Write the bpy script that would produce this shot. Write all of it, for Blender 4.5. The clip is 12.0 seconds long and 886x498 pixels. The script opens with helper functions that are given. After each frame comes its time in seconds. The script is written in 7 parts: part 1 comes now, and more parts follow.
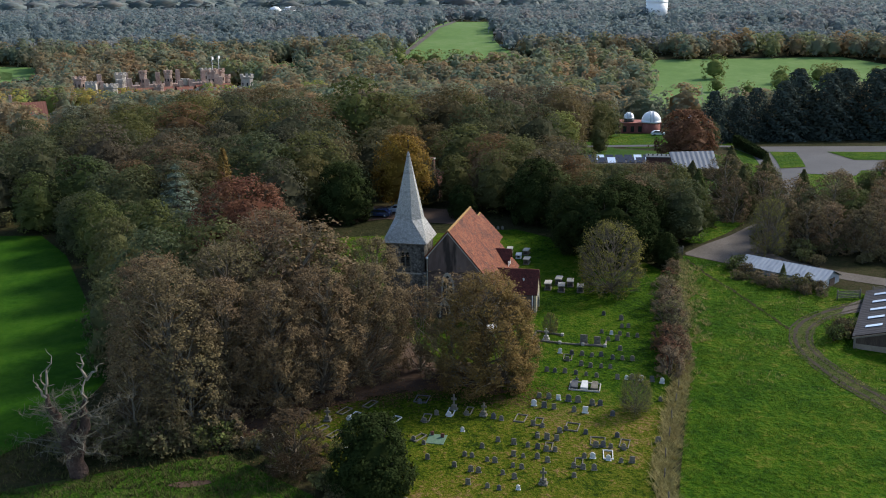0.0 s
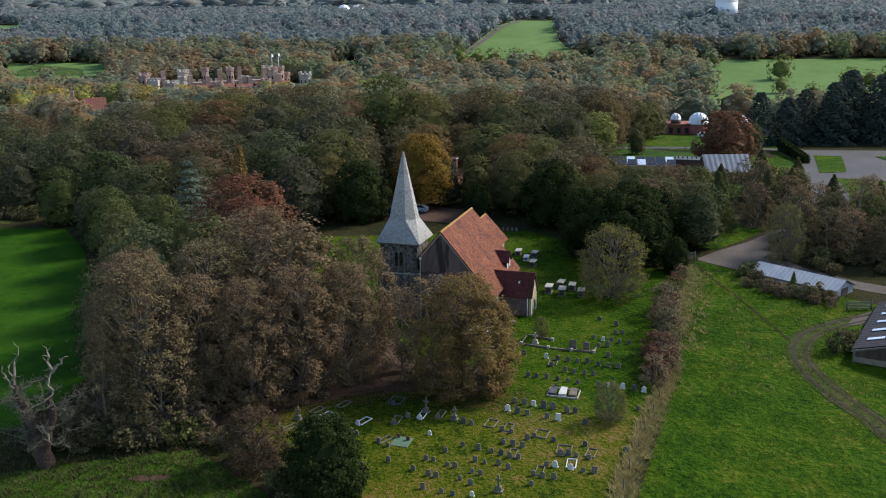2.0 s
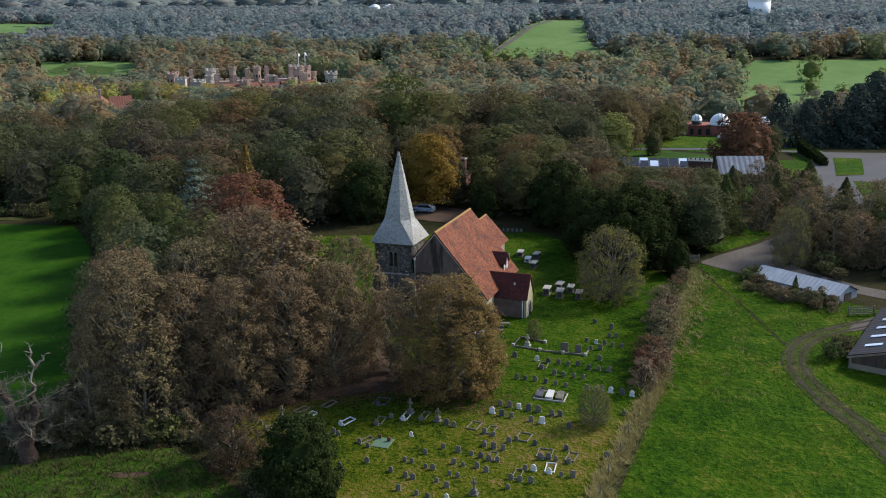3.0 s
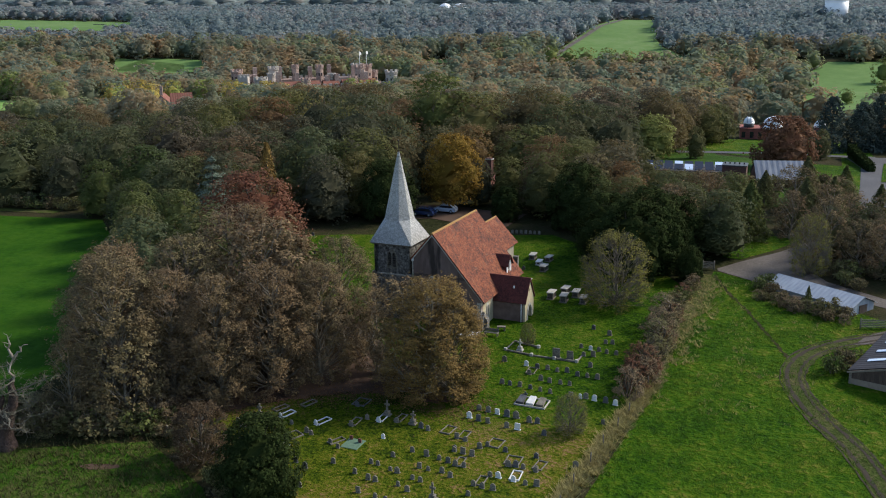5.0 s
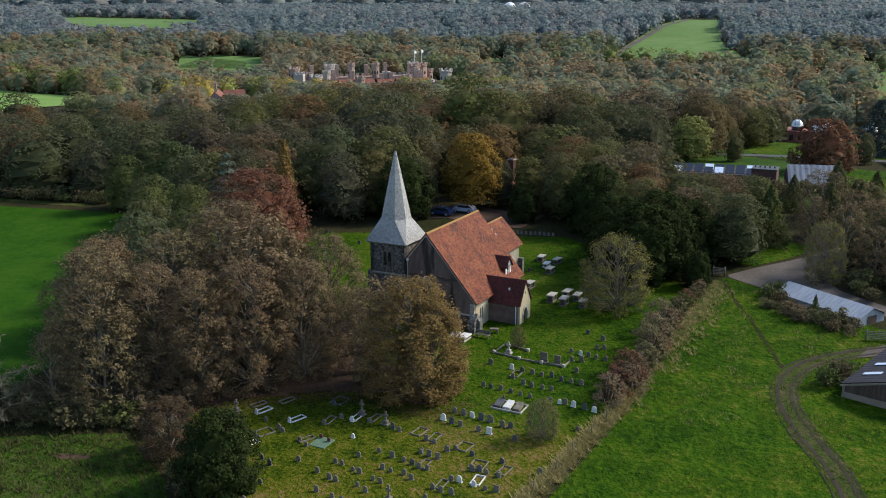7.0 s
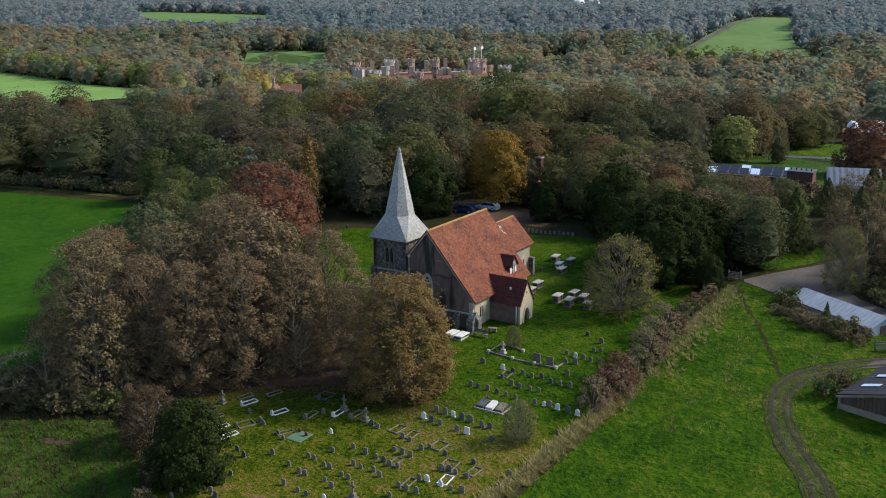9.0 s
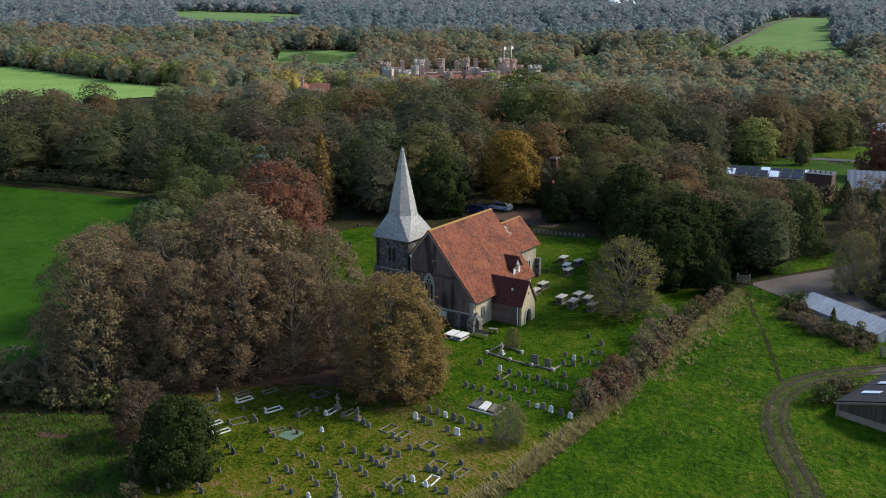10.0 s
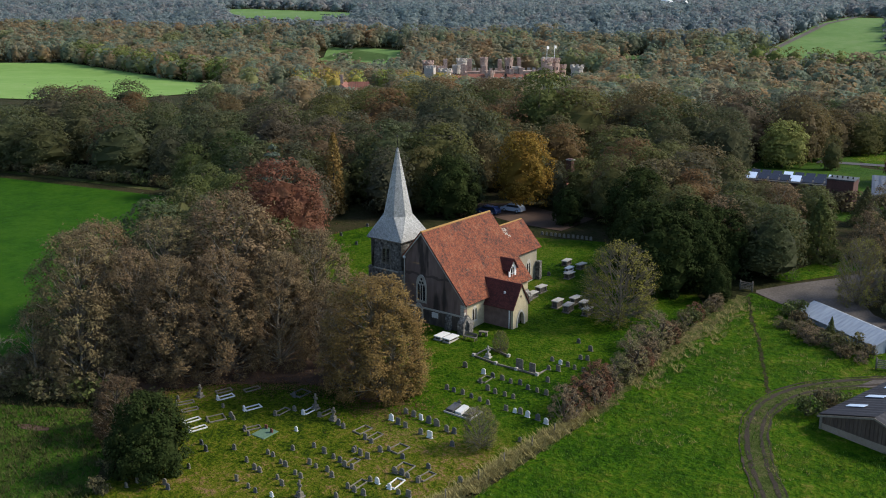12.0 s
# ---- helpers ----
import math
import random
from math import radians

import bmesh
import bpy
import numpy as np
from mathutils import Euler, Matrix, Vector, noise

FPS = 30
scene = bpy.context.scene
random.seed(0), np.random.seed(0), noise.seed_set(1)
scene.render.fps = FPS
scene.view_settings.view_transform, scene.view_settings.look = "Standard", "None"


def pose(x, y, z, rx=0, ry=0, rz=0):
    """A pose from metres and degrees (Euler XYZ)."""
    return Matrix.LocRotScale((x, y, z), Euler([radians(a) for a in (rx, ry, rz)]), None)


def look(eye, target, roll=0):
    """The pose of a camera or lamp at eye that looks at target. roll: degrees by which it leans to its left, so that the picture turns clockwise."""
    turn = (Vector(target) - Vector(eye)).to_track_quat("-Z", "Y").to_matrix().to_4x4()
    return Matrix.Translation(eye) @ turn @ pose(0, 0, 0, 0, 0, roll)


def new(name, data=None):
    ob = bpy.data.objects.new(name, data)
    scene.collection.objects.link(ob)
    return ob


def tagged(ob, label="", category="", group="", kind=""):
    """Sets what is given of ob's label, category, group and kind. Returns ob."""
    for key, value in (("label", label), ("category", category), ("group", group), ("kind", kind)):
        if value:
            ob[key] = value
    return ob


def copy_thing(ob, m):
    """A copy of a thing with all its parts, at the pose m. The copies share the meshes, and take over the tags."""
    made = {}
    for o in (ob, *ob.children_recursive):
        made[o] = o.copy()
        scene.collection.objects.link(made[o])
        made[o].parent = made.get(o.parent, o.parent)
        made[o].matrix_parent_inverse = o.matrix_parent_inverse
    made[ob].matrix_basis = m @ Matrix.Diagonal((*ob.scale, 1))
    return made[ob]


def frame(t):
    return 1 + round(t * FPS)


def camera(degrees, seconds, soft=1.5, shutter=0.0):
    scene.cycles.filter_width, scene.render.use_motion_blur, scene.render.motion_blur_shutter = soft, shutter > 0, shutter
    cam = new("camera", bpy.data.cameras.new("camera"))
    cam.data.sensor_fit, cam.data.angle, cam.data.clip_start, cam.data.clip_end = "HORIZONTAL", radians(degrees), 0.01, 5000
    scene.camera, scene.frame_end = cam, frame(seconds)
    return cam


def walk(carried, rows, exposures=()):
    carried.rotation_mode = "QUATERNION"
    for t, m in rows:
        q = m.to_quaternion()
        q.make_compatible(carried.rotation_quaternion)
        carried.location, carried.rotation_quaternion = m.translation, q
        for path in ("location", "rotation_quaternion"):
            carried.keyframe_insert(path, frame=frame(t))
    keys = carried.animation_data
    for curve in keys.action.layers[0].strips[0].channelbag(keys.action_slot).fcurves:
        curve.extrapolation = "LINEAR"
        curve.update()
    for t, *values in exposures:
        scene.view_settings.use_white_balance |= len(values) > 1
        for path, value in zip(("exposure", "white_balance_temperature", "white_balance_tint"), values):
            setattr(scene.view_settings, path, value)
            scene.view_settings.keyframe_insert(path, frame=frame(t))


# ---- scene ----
cam = camera(48.6, 12.0, soft=1.05)
METRES, EYE, TILT, LEAN, TURN = 54.0, 41.0, -14.5, 0.6, 0.0
ROWS = [
    (0.0, 0.0, 0.0, 0.0, 0.0, 0.0, -0.0),
    (0.5, 0.0471, 0.0042, 0.0013, 1.17, -0.01, -0.3),
    (1.0, 0.0936, 0.0093, 0.0041, 2.32, -0.06, -0.62),
    (1.5, 0.139, 0.0157, 0.006, 3.26, -0.09, -0.86),
    (2.0, 0.1842, 0.022, 0.0077, 4.19, -0.13, -1.12),
    (2.5, 0.2286, 0.0296, 0.0099, 5.16, -0.17, -1.39),
    (3.0, 0.273, 0.0377, 0.0123, 6.11, -0.2, -1.65),
    (5.0, 0.4452, 0.0789, 0.0245, 10.42, -0.42, -2.83),
    (5.5, 0.4863, 0.0911, 0.0278, 11.39, -0.48, -3.11),
    (6.0, 0.5266, 0.103, 0.0312, 12.42, -0.55, -3.39),
    (6.5, 0.5667, 0.1157, 0.0344, 13.43, -0.64, -3.67),
    (7.0, 0.6067, 0.1292, 0.0375, 14.38, -0.72, -3.94),
    (9.0, 0.7583, 0.1833, 0.0528, 18.56, -1.26, -5.12),
    (9.5, 0.7948, 0.1979, 0.0562, 19.72, -1.37, -5.41),
    (10.0, 0.8295, 0.2129, 0.0605, 20.65, -1.47, -5.66),
    (10.5, 0.8627, 0.228, 0.0657, 21.42, -1.57, -5.87),
    (11.0, 0.8942, 0.2421, 0.0711, 22.12, -1.67, -6.07),
    (11.5, 0.9245, 0.256, 0.0765, 22.91, -1.77, -6.3),
    (12.0, 0.953, 0.2695, 0.0825, 23.76, -1.9, -6.53),
]
walk(cam, [(t, pose(0, 0, EYE, TILT, LEAN, TURN) @ pose(METRES * x, METRES * y, METRES * z, 90 + pitch, roll, yaw)) for t, x, y, z, yaw, pitch, roll in ROWS])

# ---------------------------------------------------------------- light
SUN_HEADING, SUN_HEIGHT = 58.0, 38.0       # degrees clockwise from +y, and above the horizon
world = bpy.data.worlds.new("sky")
scene.world = world
world.use_nodes = True
wn = world.node_tree
sky = wn.nodes.new("ShaderNodeTexSky")
sky.sky_type = "NISHITA"
sky.sun_disc = False
sky.sun_elevation = radians(SUN_HEIGHT)
sky.sun_rotation = radians(SUN_HEADING)
sky.air_density, sky.dust_density, sky.ozone_density = 1.0, 0.7, 1.4
wn.links.new(sky.outputs[0], wn.nodes["Background"].inputs[0])
wn.nodes["Background"].inputs[1].default_value = 0.115

sun = new("sun", bpy.data.lights.new("sun", "SUN"))
sun.data.energy, sun.data.angle, sun.data.color = 2.7, radians(11.0), (1.0, 0.92, 0.8)
ch, sh = math.cos(radians(SUN_HEIGHT)), math.sin(radians(SUN_HEIGHT))
SUNWARD = Vector((math.sin(radians(SUN_HEADING)) * ch, math.cos(radians(SUN_HEADING)) * ch, sh))
sun.matrix_world = look(SUNWARD * 100, (0, 0, 0))
scene.view_settings.exposure = 1.04

# ---------------------------------------------------------------- materials


def material(name):
    m = bpy.data.materials.new(name)
    m.use_nodes = True
    t = m.node_tree
    return m, t, t.nodes, t.links, t.nodes["Principled BSDF"]


def ramp(nodes, stops):
    r = nodes.new("ShaderNodeValToRGB")
    e = r.color_ramp.elements
    while len(e) < len(stops):
        e.new(0.5)
    for k, (p, c) in enumerate(stops):
        e[k].position, e[k].color = p, (*c, 1)
    return r


def surface(name, colours, scale=1.0, fine=12.0, rough=0.85, bump=0.3, metal=0.0, world_space=False, streak=None, bump_scale=None):
    """Two scales of variation between the colours, with fine relief."""
    m, t, n, l, b = material(name)
    if world_space:
        where = n.new("ShaderNodeNewGeometry").outputs["Position"]
    else:
        where = n.new("ShaderNodeTexCoord").outputs["Object"]
    if streak:
        mp = n.new("ShaderNodeMapping")
        mp.inputs["Scale"].default_value = streak
        l.new(where, mp.inputs[0])
        where = mp.outputs[0]
    big, small = n.new("ShaderNodeTexNoise"), n.new("ShaderNodeTexNoise")
    big.inputs["Scale"].default_value, small.inputs["Scale"].default_value = scale, fine
    big.inputs["Detail"].default_value, small.inputs["Detail"].default_value = 5, 4
    for x in (big, small):
        l.new(where, x.inputs["Vector"])
    mix = n.new("ShaderNodeMath")
    mix.operation = "MULTIPLY_ADD"
    mix.inputs[1].default_value = 0.55
    l.new(small.outputs[0], mix.inputs[0])
    half = n.new("ShaderNodeMath")
    half.operation = "MULTIPLY"
    half.inputs[1].default_value = 0.45
    l.new(big.outputs[0], half.inputs[0])
    l.new(half.outputs[0], mix.inputs[2])
    k = len(colours)
    r = ramp(n, [(0.3 + 0.4 * i / max(1, k - 1), c) for i, c in enumerate(colours)])
    l.new(mix.outputs[0], r.inputs[0])
    l.new(r.outputs[0], b.inputs["Base Color"])
    b.inputs["Roughness"].default_value, b.inputs["Metallic"].default_value = rough, metal
    b.inputs["Specular IOR Level"].default_value = 0.3
    if bump:
        bp = n.new("ShaderNodeBump")
        bp.inputs["Strength"].default_value = bump
        bp.inputs["Distance"].default_value = bump_scale or 0.05
        l.new(small.outputs[0], bp.inputs["Height"])
        l.new(bp.outputs[0], b.inputs["Normal"])
    return m


def grass(name, colours, patch=0.06, tuft=1.2, relief=0.25, harsh=0.09, dry=None):
    """Grass in world space: broad patches, tussocks and blades; dry: (colour, y, width) a drier, mossier old part south of y."""
    m, t, n, l, b = material(name)
    where = n.new("ShaderNodeNewGeometry").outputs["Position"]
    tex = []
    for s, d in ((patch, 4), (tuft * 0.4, 6), (tuft * 1.6, 5), (tuft * 5, 3)):
        x = n.new("ShaderNodeTexNoise")
        x.inputs["Scale"].default_value, x.inputs["Detail"].default_value = s, d
        x.inputs["Roughness"].default_value = 0.62
        l.new(where, x.inputs["Vector"])
        tex.append(x)
    acc = None
    for x, w in zip(tex, (0.3, 0.25, 0.25, 0.2)):
        q = n.new("ShaderNodeMath")
        q.operation = "MULTIPLY_ADD"
        q.inputs[1].default_value = w
        l.new(x.outputs[0], q.inputs[0])
        if acc:
            l.new(acc, q.inputs[2])
        else:
            q.inputs[2].default_value = 0
        acc = q.outputs[0]
    k = len(colours)
    r = ramp(n, [(0.5 - harsh + 2 * harsh * i / (k - 1), c) for i, c in enumerate(colours)])
    l.new(acc, r.inputs[0])
    colour = r.outputs[0]
    if dry:
        sp = n.new("ShaderNodeSeparateXYZ")
        l.new(where, sp.inputs[0])
        wob = n.new("ShaderNodeMath")
        wob.operation = "MULTIPLY_ADD"
        wob.inputs[1].default_value = 16
        l.new(tex[0].outputs[0], wob.inputs[0])
        l.new(sp.outputs["Y"], wob.inputs[2])
        mr = n.new("ShaderNodeMapRange")
        mr.inputs["From Min"].default_value, mr.inputs["From Max"].default_value = dry[1] + dry[2] + 8, dry[1] + 8
        mr.inputs["To Max"].default_value = 0.8
        l.new(wob.outputs[0], mr.inputs["Value"])
        mx = n.new("ShaderNodeMixRGB")
        mx.blend_type = "MULTIPLY"
        mx.inputs[2].default_value = (*dry[0], 1)
        l.new(mr.outputs[0], mx.inputs[0])
        l.new(colour, mx.inputs[1])
        colour = mx.outputs[0]
    l.new(colour, b.inputs["Base Color"])
    b.inputs["Roughness"].default_value = 0.9
    b.inputs["Specular IOR Level"].default_value = 0.04
    bp = n.new("ShaderNodeBump")
    bp.inputs["Strength"].default_value, bp.inputs["Distance"].default_value = 1.0, relief
    l.new(tex[2].outputs[0], bp.inputs["Height"])
    l.new(bp.outputs[0], b.inputs["Normal"])
    return m


def leaves(name, colours, by_tree=True, cell=0.1, through_light=0.25, spread=0.35, wax=0.004, graze=0.04):
    """Foliage: one hue a tree (by the object, or by cells of the plan for joined woods), each leaf a little lighter or darker."""
    m, t, n, l, b = material(name)
    geo = n.new("ShaderNodeNewGeometry")
    k = len(colours)
    r = ramp(n, [(0.02 + 0.96 * i / max(1, k - 1), c) for i, c in enumerate(colours)])
    if by_tree:
        info = n.new("ShaderNodeObjectInfo")
        l.new(info.outputs["Random"], r.inputs[0])
    else:
        v = n.new("ShaderNodeTexVoronoi")
        v.voronoi_dimensions = "2D"
        v.inputs["Scale"].default_value = cell
        l.new(geo.outputs["Position"], v.inputs["Vector"])
        sep = n.new("ShaderNodeSeparateColor")
        l.new(v.outputs["Color"], sep.inputs[0])
        wide = n.new("ShaderNodeTexNoise")
        wide.inputs["Scale"].default_value = 0.012
        l.new(geo.outputs["Position"], wide.inputs["Vector"])
        q = n.new("ShaderNodeMath")
        q.operation = "MULTIPLY_ADD"
        q.inputs[1].default_value = 0.6
        l.new(sep.outputs[0], q.inputs[0])
        q2 = n.new("ShaderNodeMath")
        q2.operation = "MULTIPLY_ADD"
        q2.inputs[1].default_value, q2.inputs[2].default_value = 1.2, -0.4
        l.new(wide.outputs[0], q2.inputs[0])
        l.new(q2.outputs[0], q.inputs[2])
        l.new(q.outputs[0], r.inputs[0])
    var = n.new("ShaderNodeMapRange")
    var.inputs["To Min"].default_value, var.inputs["To Max"].default_value = 1 - spread, 1 + spread
    l.new(geo.outputs["Random Per Island"], var.inputs["Value"])
    hue = n.new("ShaderNodeHueSaturation")
    l.new(r.outputs[0], hue.inputs["Color"])
    l.new(var.outputs[0], hue.inputs["Value"])
    clump = n.new("ShaderNodeTexNoise")
    clump.inputs["Scale"].default_value = 0.35
    l.new(geo.outputs["Position"], clump.inputs["Vector"])
    hr = n.new("ShaderNodeMapRange")
    hr.inputs["To Min"].default_value, hr.inputs["To Max"].default_value = 0.48, 0.52
    l.new(clump.outputs[0], hr.inputs["Value"])
    l.new(hr.outputs[0], hue.inputs["Hue"])
    dif, tra, mix = n.new("ShaderNodeBsdfDiffuse"), n.new("ShaderNodeBsdfTranslucent"), n.new("ShaderNodeMixShader")
    mix.inputs[0].default_value = through_light
    l.new(hue.outputs[0], dif.inputs[0])
    l.new(hue.outputs[0], tra.inputs[0])
    l.new(dif.outputs[0], mix.inputs[1])
    l.new(tra.outputs[0], mix.inputs[2])
    shine, facing, power, share, gloss = n.new("ShaderNodeBsdfGlossy"), n.new("ShaderNodeLayerWeight"), n.new("ShaderNodeMath"), n.new("ShaderNodeMath"), n.new("ShaderNodeMixShader")
    shine.inputs["Roughness"].default_value = 0.75
    facing.inputs["Blend"].default_value = 0.5
    power.operation, share.operation = "POWER", "MULTIPLY_ADD"
    power.inputs[1].default_value = 3.0
    share.inputs[1].default_value, share.inputs[2].default_value = graze, wax
    l.new(facing.outputs["Facing"], power.inputs[0])
    l.new(power.outputs[0], share.inputs[0])
    l.new(share.outputs[0], gloss.inputs[0])
    l.new(mix.outputs[0], gloss.inputs[1])
    l.new(shine.outputs[0], gloss.inputs[2])
    l.new(gloss.outputs[0], n["Material Output"].inputs[0])
    n.remove(b)
    return m


def coursed(name, colours, mortar, bw, bh, rough=0.85, depth=0.02, lichen=None, offset=0.5):
    """Courses of tiles, shingles, bricks or stones in the part's own plane (x along, y up the courses), with stains."""
    m, t, n, l, b = material(name)
    where = n.new("ShaderNodeTexCoord").outputs["Object"]
    br = n.new("ShaderNodeTexBrick")
    br.inputs["Scale"].default_value = 1.0
    br.inputs["Brick Width"].default_value, br.inputs["Row Height"].default_value = bw, bh
    br.inputs["Mortar Size"].default_value = bh * 0.06
    br.inputs["Bias"].default_value = 0.0
    br.inputs["Color1"].default_value, br.inputs["Color2"].default_value = (0.1, 0.1, 0.1, 1), (0.9, 0.9, 0.9, 1)
    br.inputs["Mortar"].default_value = (0, 0, 0, 1)
    br.offset = offset
    l.new(where, br.inputs["Vector"])
    big, mid = n.new("ShaderNodeTexNoise"), n.new("ShaderNodeTexNoise")
    big.inputs["Scale"].default_value, mid.inputs["Scale"].default_value = 0.35, 2.4
    big.inputs["Detail"].default_value, mid.inputs["Detail"].default_value = 6, 6
    for x in (big, mid):
        l.new(where, x.inputs["Vector"])
    acc = n.new("ShaderNodeMath")
    acc.operation = "MULTIPLY_ADD"
    acc.inputs[1].default_value = 0.22
    sep = n.new("ShaderNodeSeparateColor")
    l.new(br.outputs["Color"], sep.inputs[0])
    l.new(sep.outputs[0], acc.inputs[0])
    a2 = n.new("ShaderNodeMath")
    a2.operation = "MULTIPLY_ADD"
    a2.inputs[1].default_value = 0.45
    l.new(mid.outputs[0], a2.inputs[0])
    a3 = n.new("ShaderNodeMath")
    a3.operation = "MULTIPLY"
    a3.inputs[1].default_value = 0.42
    l.new(big.outputs[0], a3.inputs[0])
    l.new(a3.outputs[0], a2.inputs[2])
    l.new(a2.outputs[0], acc.inputs[2])
    k = len(colours)
    r = ramp(n, [(0.37 + 0.34 * i / (k - 1), c) for i, c in enumerate(colours)])
    l.new(acc.outputs[0], r.inputs[0])
    colour = r.outputs[0]
    if lichen:
        ln = n.new("ShaderNodeTexNoise")
        ln.inputs["Scale"].default_value, ln.inputs["Detail"].default_value = 1.3, 8
        l.new(where, ln.inputs["Vector"])
        lr = ramp(n, [(0.62, (0, 0, 0)), (0.72, (0.6, 0.6, 0.6))])
        l.new(ln.outputs[0], lr.inputs[0])
        mx = n.new("ShaderNodeMixRGB")
        mx.inputs[2].default_value = (*lichen, 1)
        l.new(lr.outputs[0], mx.inputs[0])
        l.new(colour, mx.inputs[1])
        colour = mx.outputs[0]
    mo = n.new("ShaderNodeMixRGB")
    mo.inputs[2].default_value = (*mortar, 1)
    l.new(br.outputs["Fac"], mo.inputs[0])
    l.new(colour, mo.inputs[1])
    l.new(mo.outputs[0], b.inputs["Base Color"])
    b.inputs["Roughness"].default_value = rough
    b.inputs["Specular IOR Level"].default_value = 0.25
    h = n.new("ShaderNodeMath")
    h.operation = "SUBTRACT"
    l.new(mid.outputs[0], h.inputs[0])
    l.new(br.outputs["Fac"], h.inputs[1])
    bp = n.new("ShaderNodeBump")
    bp.inputs["Strength"].default_value, bp.inputs["Distance"].default_value = 0.7, depth
    l.new(h.outputs[0], bp.inputs["Height"])
    l.new(bp.outputs[0], b.inputs["Normal"])
    return m


def drips(mat, dark):
    """Black rain stains on a wall plate (its own x along, y up): long vertical drips and one damp ledge line."""
    n, l = mat.node_tree.nodes, mat.node_tree.links
    b = n["Principled BSDF"]
    old = b.inputs["Base Color"].links[0].from_socket
    where = n.new("ShaderNodeTexCoord").outputs["Object"]
    mp = n.new("ShaderNodeMapping")
    mp.inputs["Scale"].default_value = (0.75, 0.13, 1)
    l.new(where, mp.inputs[0])
    streaks, wob = n.new("ShaderNodeTexNoise"), n.new("ShaderNodeTexNoise")
    streaks.inputs["Scale"].default_value, streaks.inputs["Detail"].default_value = 1.3, 7
    wob.inputs["Scale"].default_value, wob.inputs["Detail"].default_value = 0.8, 5
    l.new(mp.outputs[0], streaks.inputs["Vector"])
    l.new(where, wob.inputs["Vector"])
    r = ramp(n, [(0.53, (0, 0, 0)), (0.66, (0.85, 0.85, 0.85))])
    l.new(streaks.outputs[0], r.inputs[0])
    sp, line = n.new("ShaderNodeSeparateXYZ"), n.new("ShaderNodeMath")
    l.new(where, sp.inputs[0])
    line.operation = "MULTIPLY_ADD"
    line.inputs[1].default_value = 0.9
    l.new(wob.outputs[0], line.inputs[0])
    l.new(sp.outputs["Y"], line.inputs[2])
    near, band = n.new("ShaderNodeMath"), n.new("ShaderNodeMapRange")
    near.operation, near.inputs[1].default_value, near.inputs[2].default_value = "COMPARE", 6.6, 0.16
    l.new(line.outputs[0], near.inputs[0])
    band.inputs["To Max"].default_value = 0.55
    l.new(near.outputs[0], band.inputs["Value"])
    both = n.new("ShaderNodeMath")
    both.operation = "MAXIMUM"
    l.new(r.outputs[0], both.inputs[0])
    l.new(band.outputs[0], both.inputs[1])
    mx = n.new("ShaderNodeMixRGB")
    mx.inputs[2].default_value = (*dark, 1)
    l.new(both.outputs[0], mx.inputs[0])
    l.new(old, mx.inputs[1])
    l.new(mx.outputs[0], b.inputs["Base Color"])


def glassy(name, colour, rough=0.08):
    m, t, n, l, b = material(name)
    b.inputs["Base Color"].default_value = (*colour, 1)
    b.inputs["Roughness"].default_value = rough
    b.inputs["IOR"].default_value = 1.5
    return m


GROUND = grass("woodland_floor", [(0.0101, 0.0122, 0.0043), (0.0216, 0.0245, 0.0079), (0.0324, 0.0302, 0.013), (0.0396, 0.0302, 0.0173)], patch=0.05)
LAWN = grass("churchyard_grass", [(0.0079, 0.0259, 0.0007), (0.0187, 0.054, 0.0007), (0.0331, 0.072, 0.0014), (0.0504, 0.0828, 0.0036), (0.0864, 0.0914, 0.0144)], patch=0.06, tuft=1.6, relief=0.4, harsh=0.08, dry=((2.3, 1.22, 4.2), 92, 7))
PASTURE = grass("pasture_grass", [(0.008, 0.028, 0.0006), (0.019, 0.058, 0.0012), (0.034, 0.08, 0.002), (0.056, 0.094, 0.004), (0.115, 0.117, 0.02)], patch=0.05, tuft=0.9, relief=0.8, harsh=0.1)
TRACKGRASS = grass("worn_track_grass", [(0.024, 0.036, 0.007), (0.04, 0.058, 0.012), (0.062, 0.066, 0.022), (0.08, 0.068, 0.036)], patch=0.2, tuft=1.5, relief=0.3)
MEADOW = grass("meadow_grass", [(0.0115, 0.0446, 0.0022), (0.0187, 0.0612, 0.0029), (0.0274, 0.072, 0.0043)], patch=0.02, tuft=0.4, relief=0.15)
ROUGH = grass("rank_rough_grass", [(0.012, 0.03, 0.004), (0.022, 0.06, 0.005), (0.034, 0.078, 0.006), (0.06, 0.085, 0.016), (0.1, 0.082, 0.04)], patch=0.09, tuft=1.4, relief=0.5, harsh=0.11)
# Both far grasses are washed out: distance haze is put into their colours.
HAZEDHILL = grass("hazed_hill_pasture", [(0.085, 0.15, 0.045), (0.1, 0.17, 0.052), (0.125, 0.185, 0.068)], patch=0.01, tuft=0.06, relief=0.2)
HAZEDFIELD = grass("hazed_distant_pasture", [(0.12, 0.21, 0.05), (0.14, 0.235, 0.06), (0.17, 0.255, 0.08)], patch=0.008, tuft=0.05, relief=0.2)
PARKGRASS = grass("park_grass", [(0.0144, 0.0396, 0.0043), (0.0252, 0.0612, 0.0058), (0.0432, 0.072, 0.0101)], patch=0.05, tuft=0.8, relief=0.3)
MUD = surface("track_mud", [(0.013, 0.009, 0.006), (0.026, 0.019, 0.012), (0.045, 0.034, 0.021)], scale=0.4, fine=5, rough=1.0, bump=0.6, world_space=True)
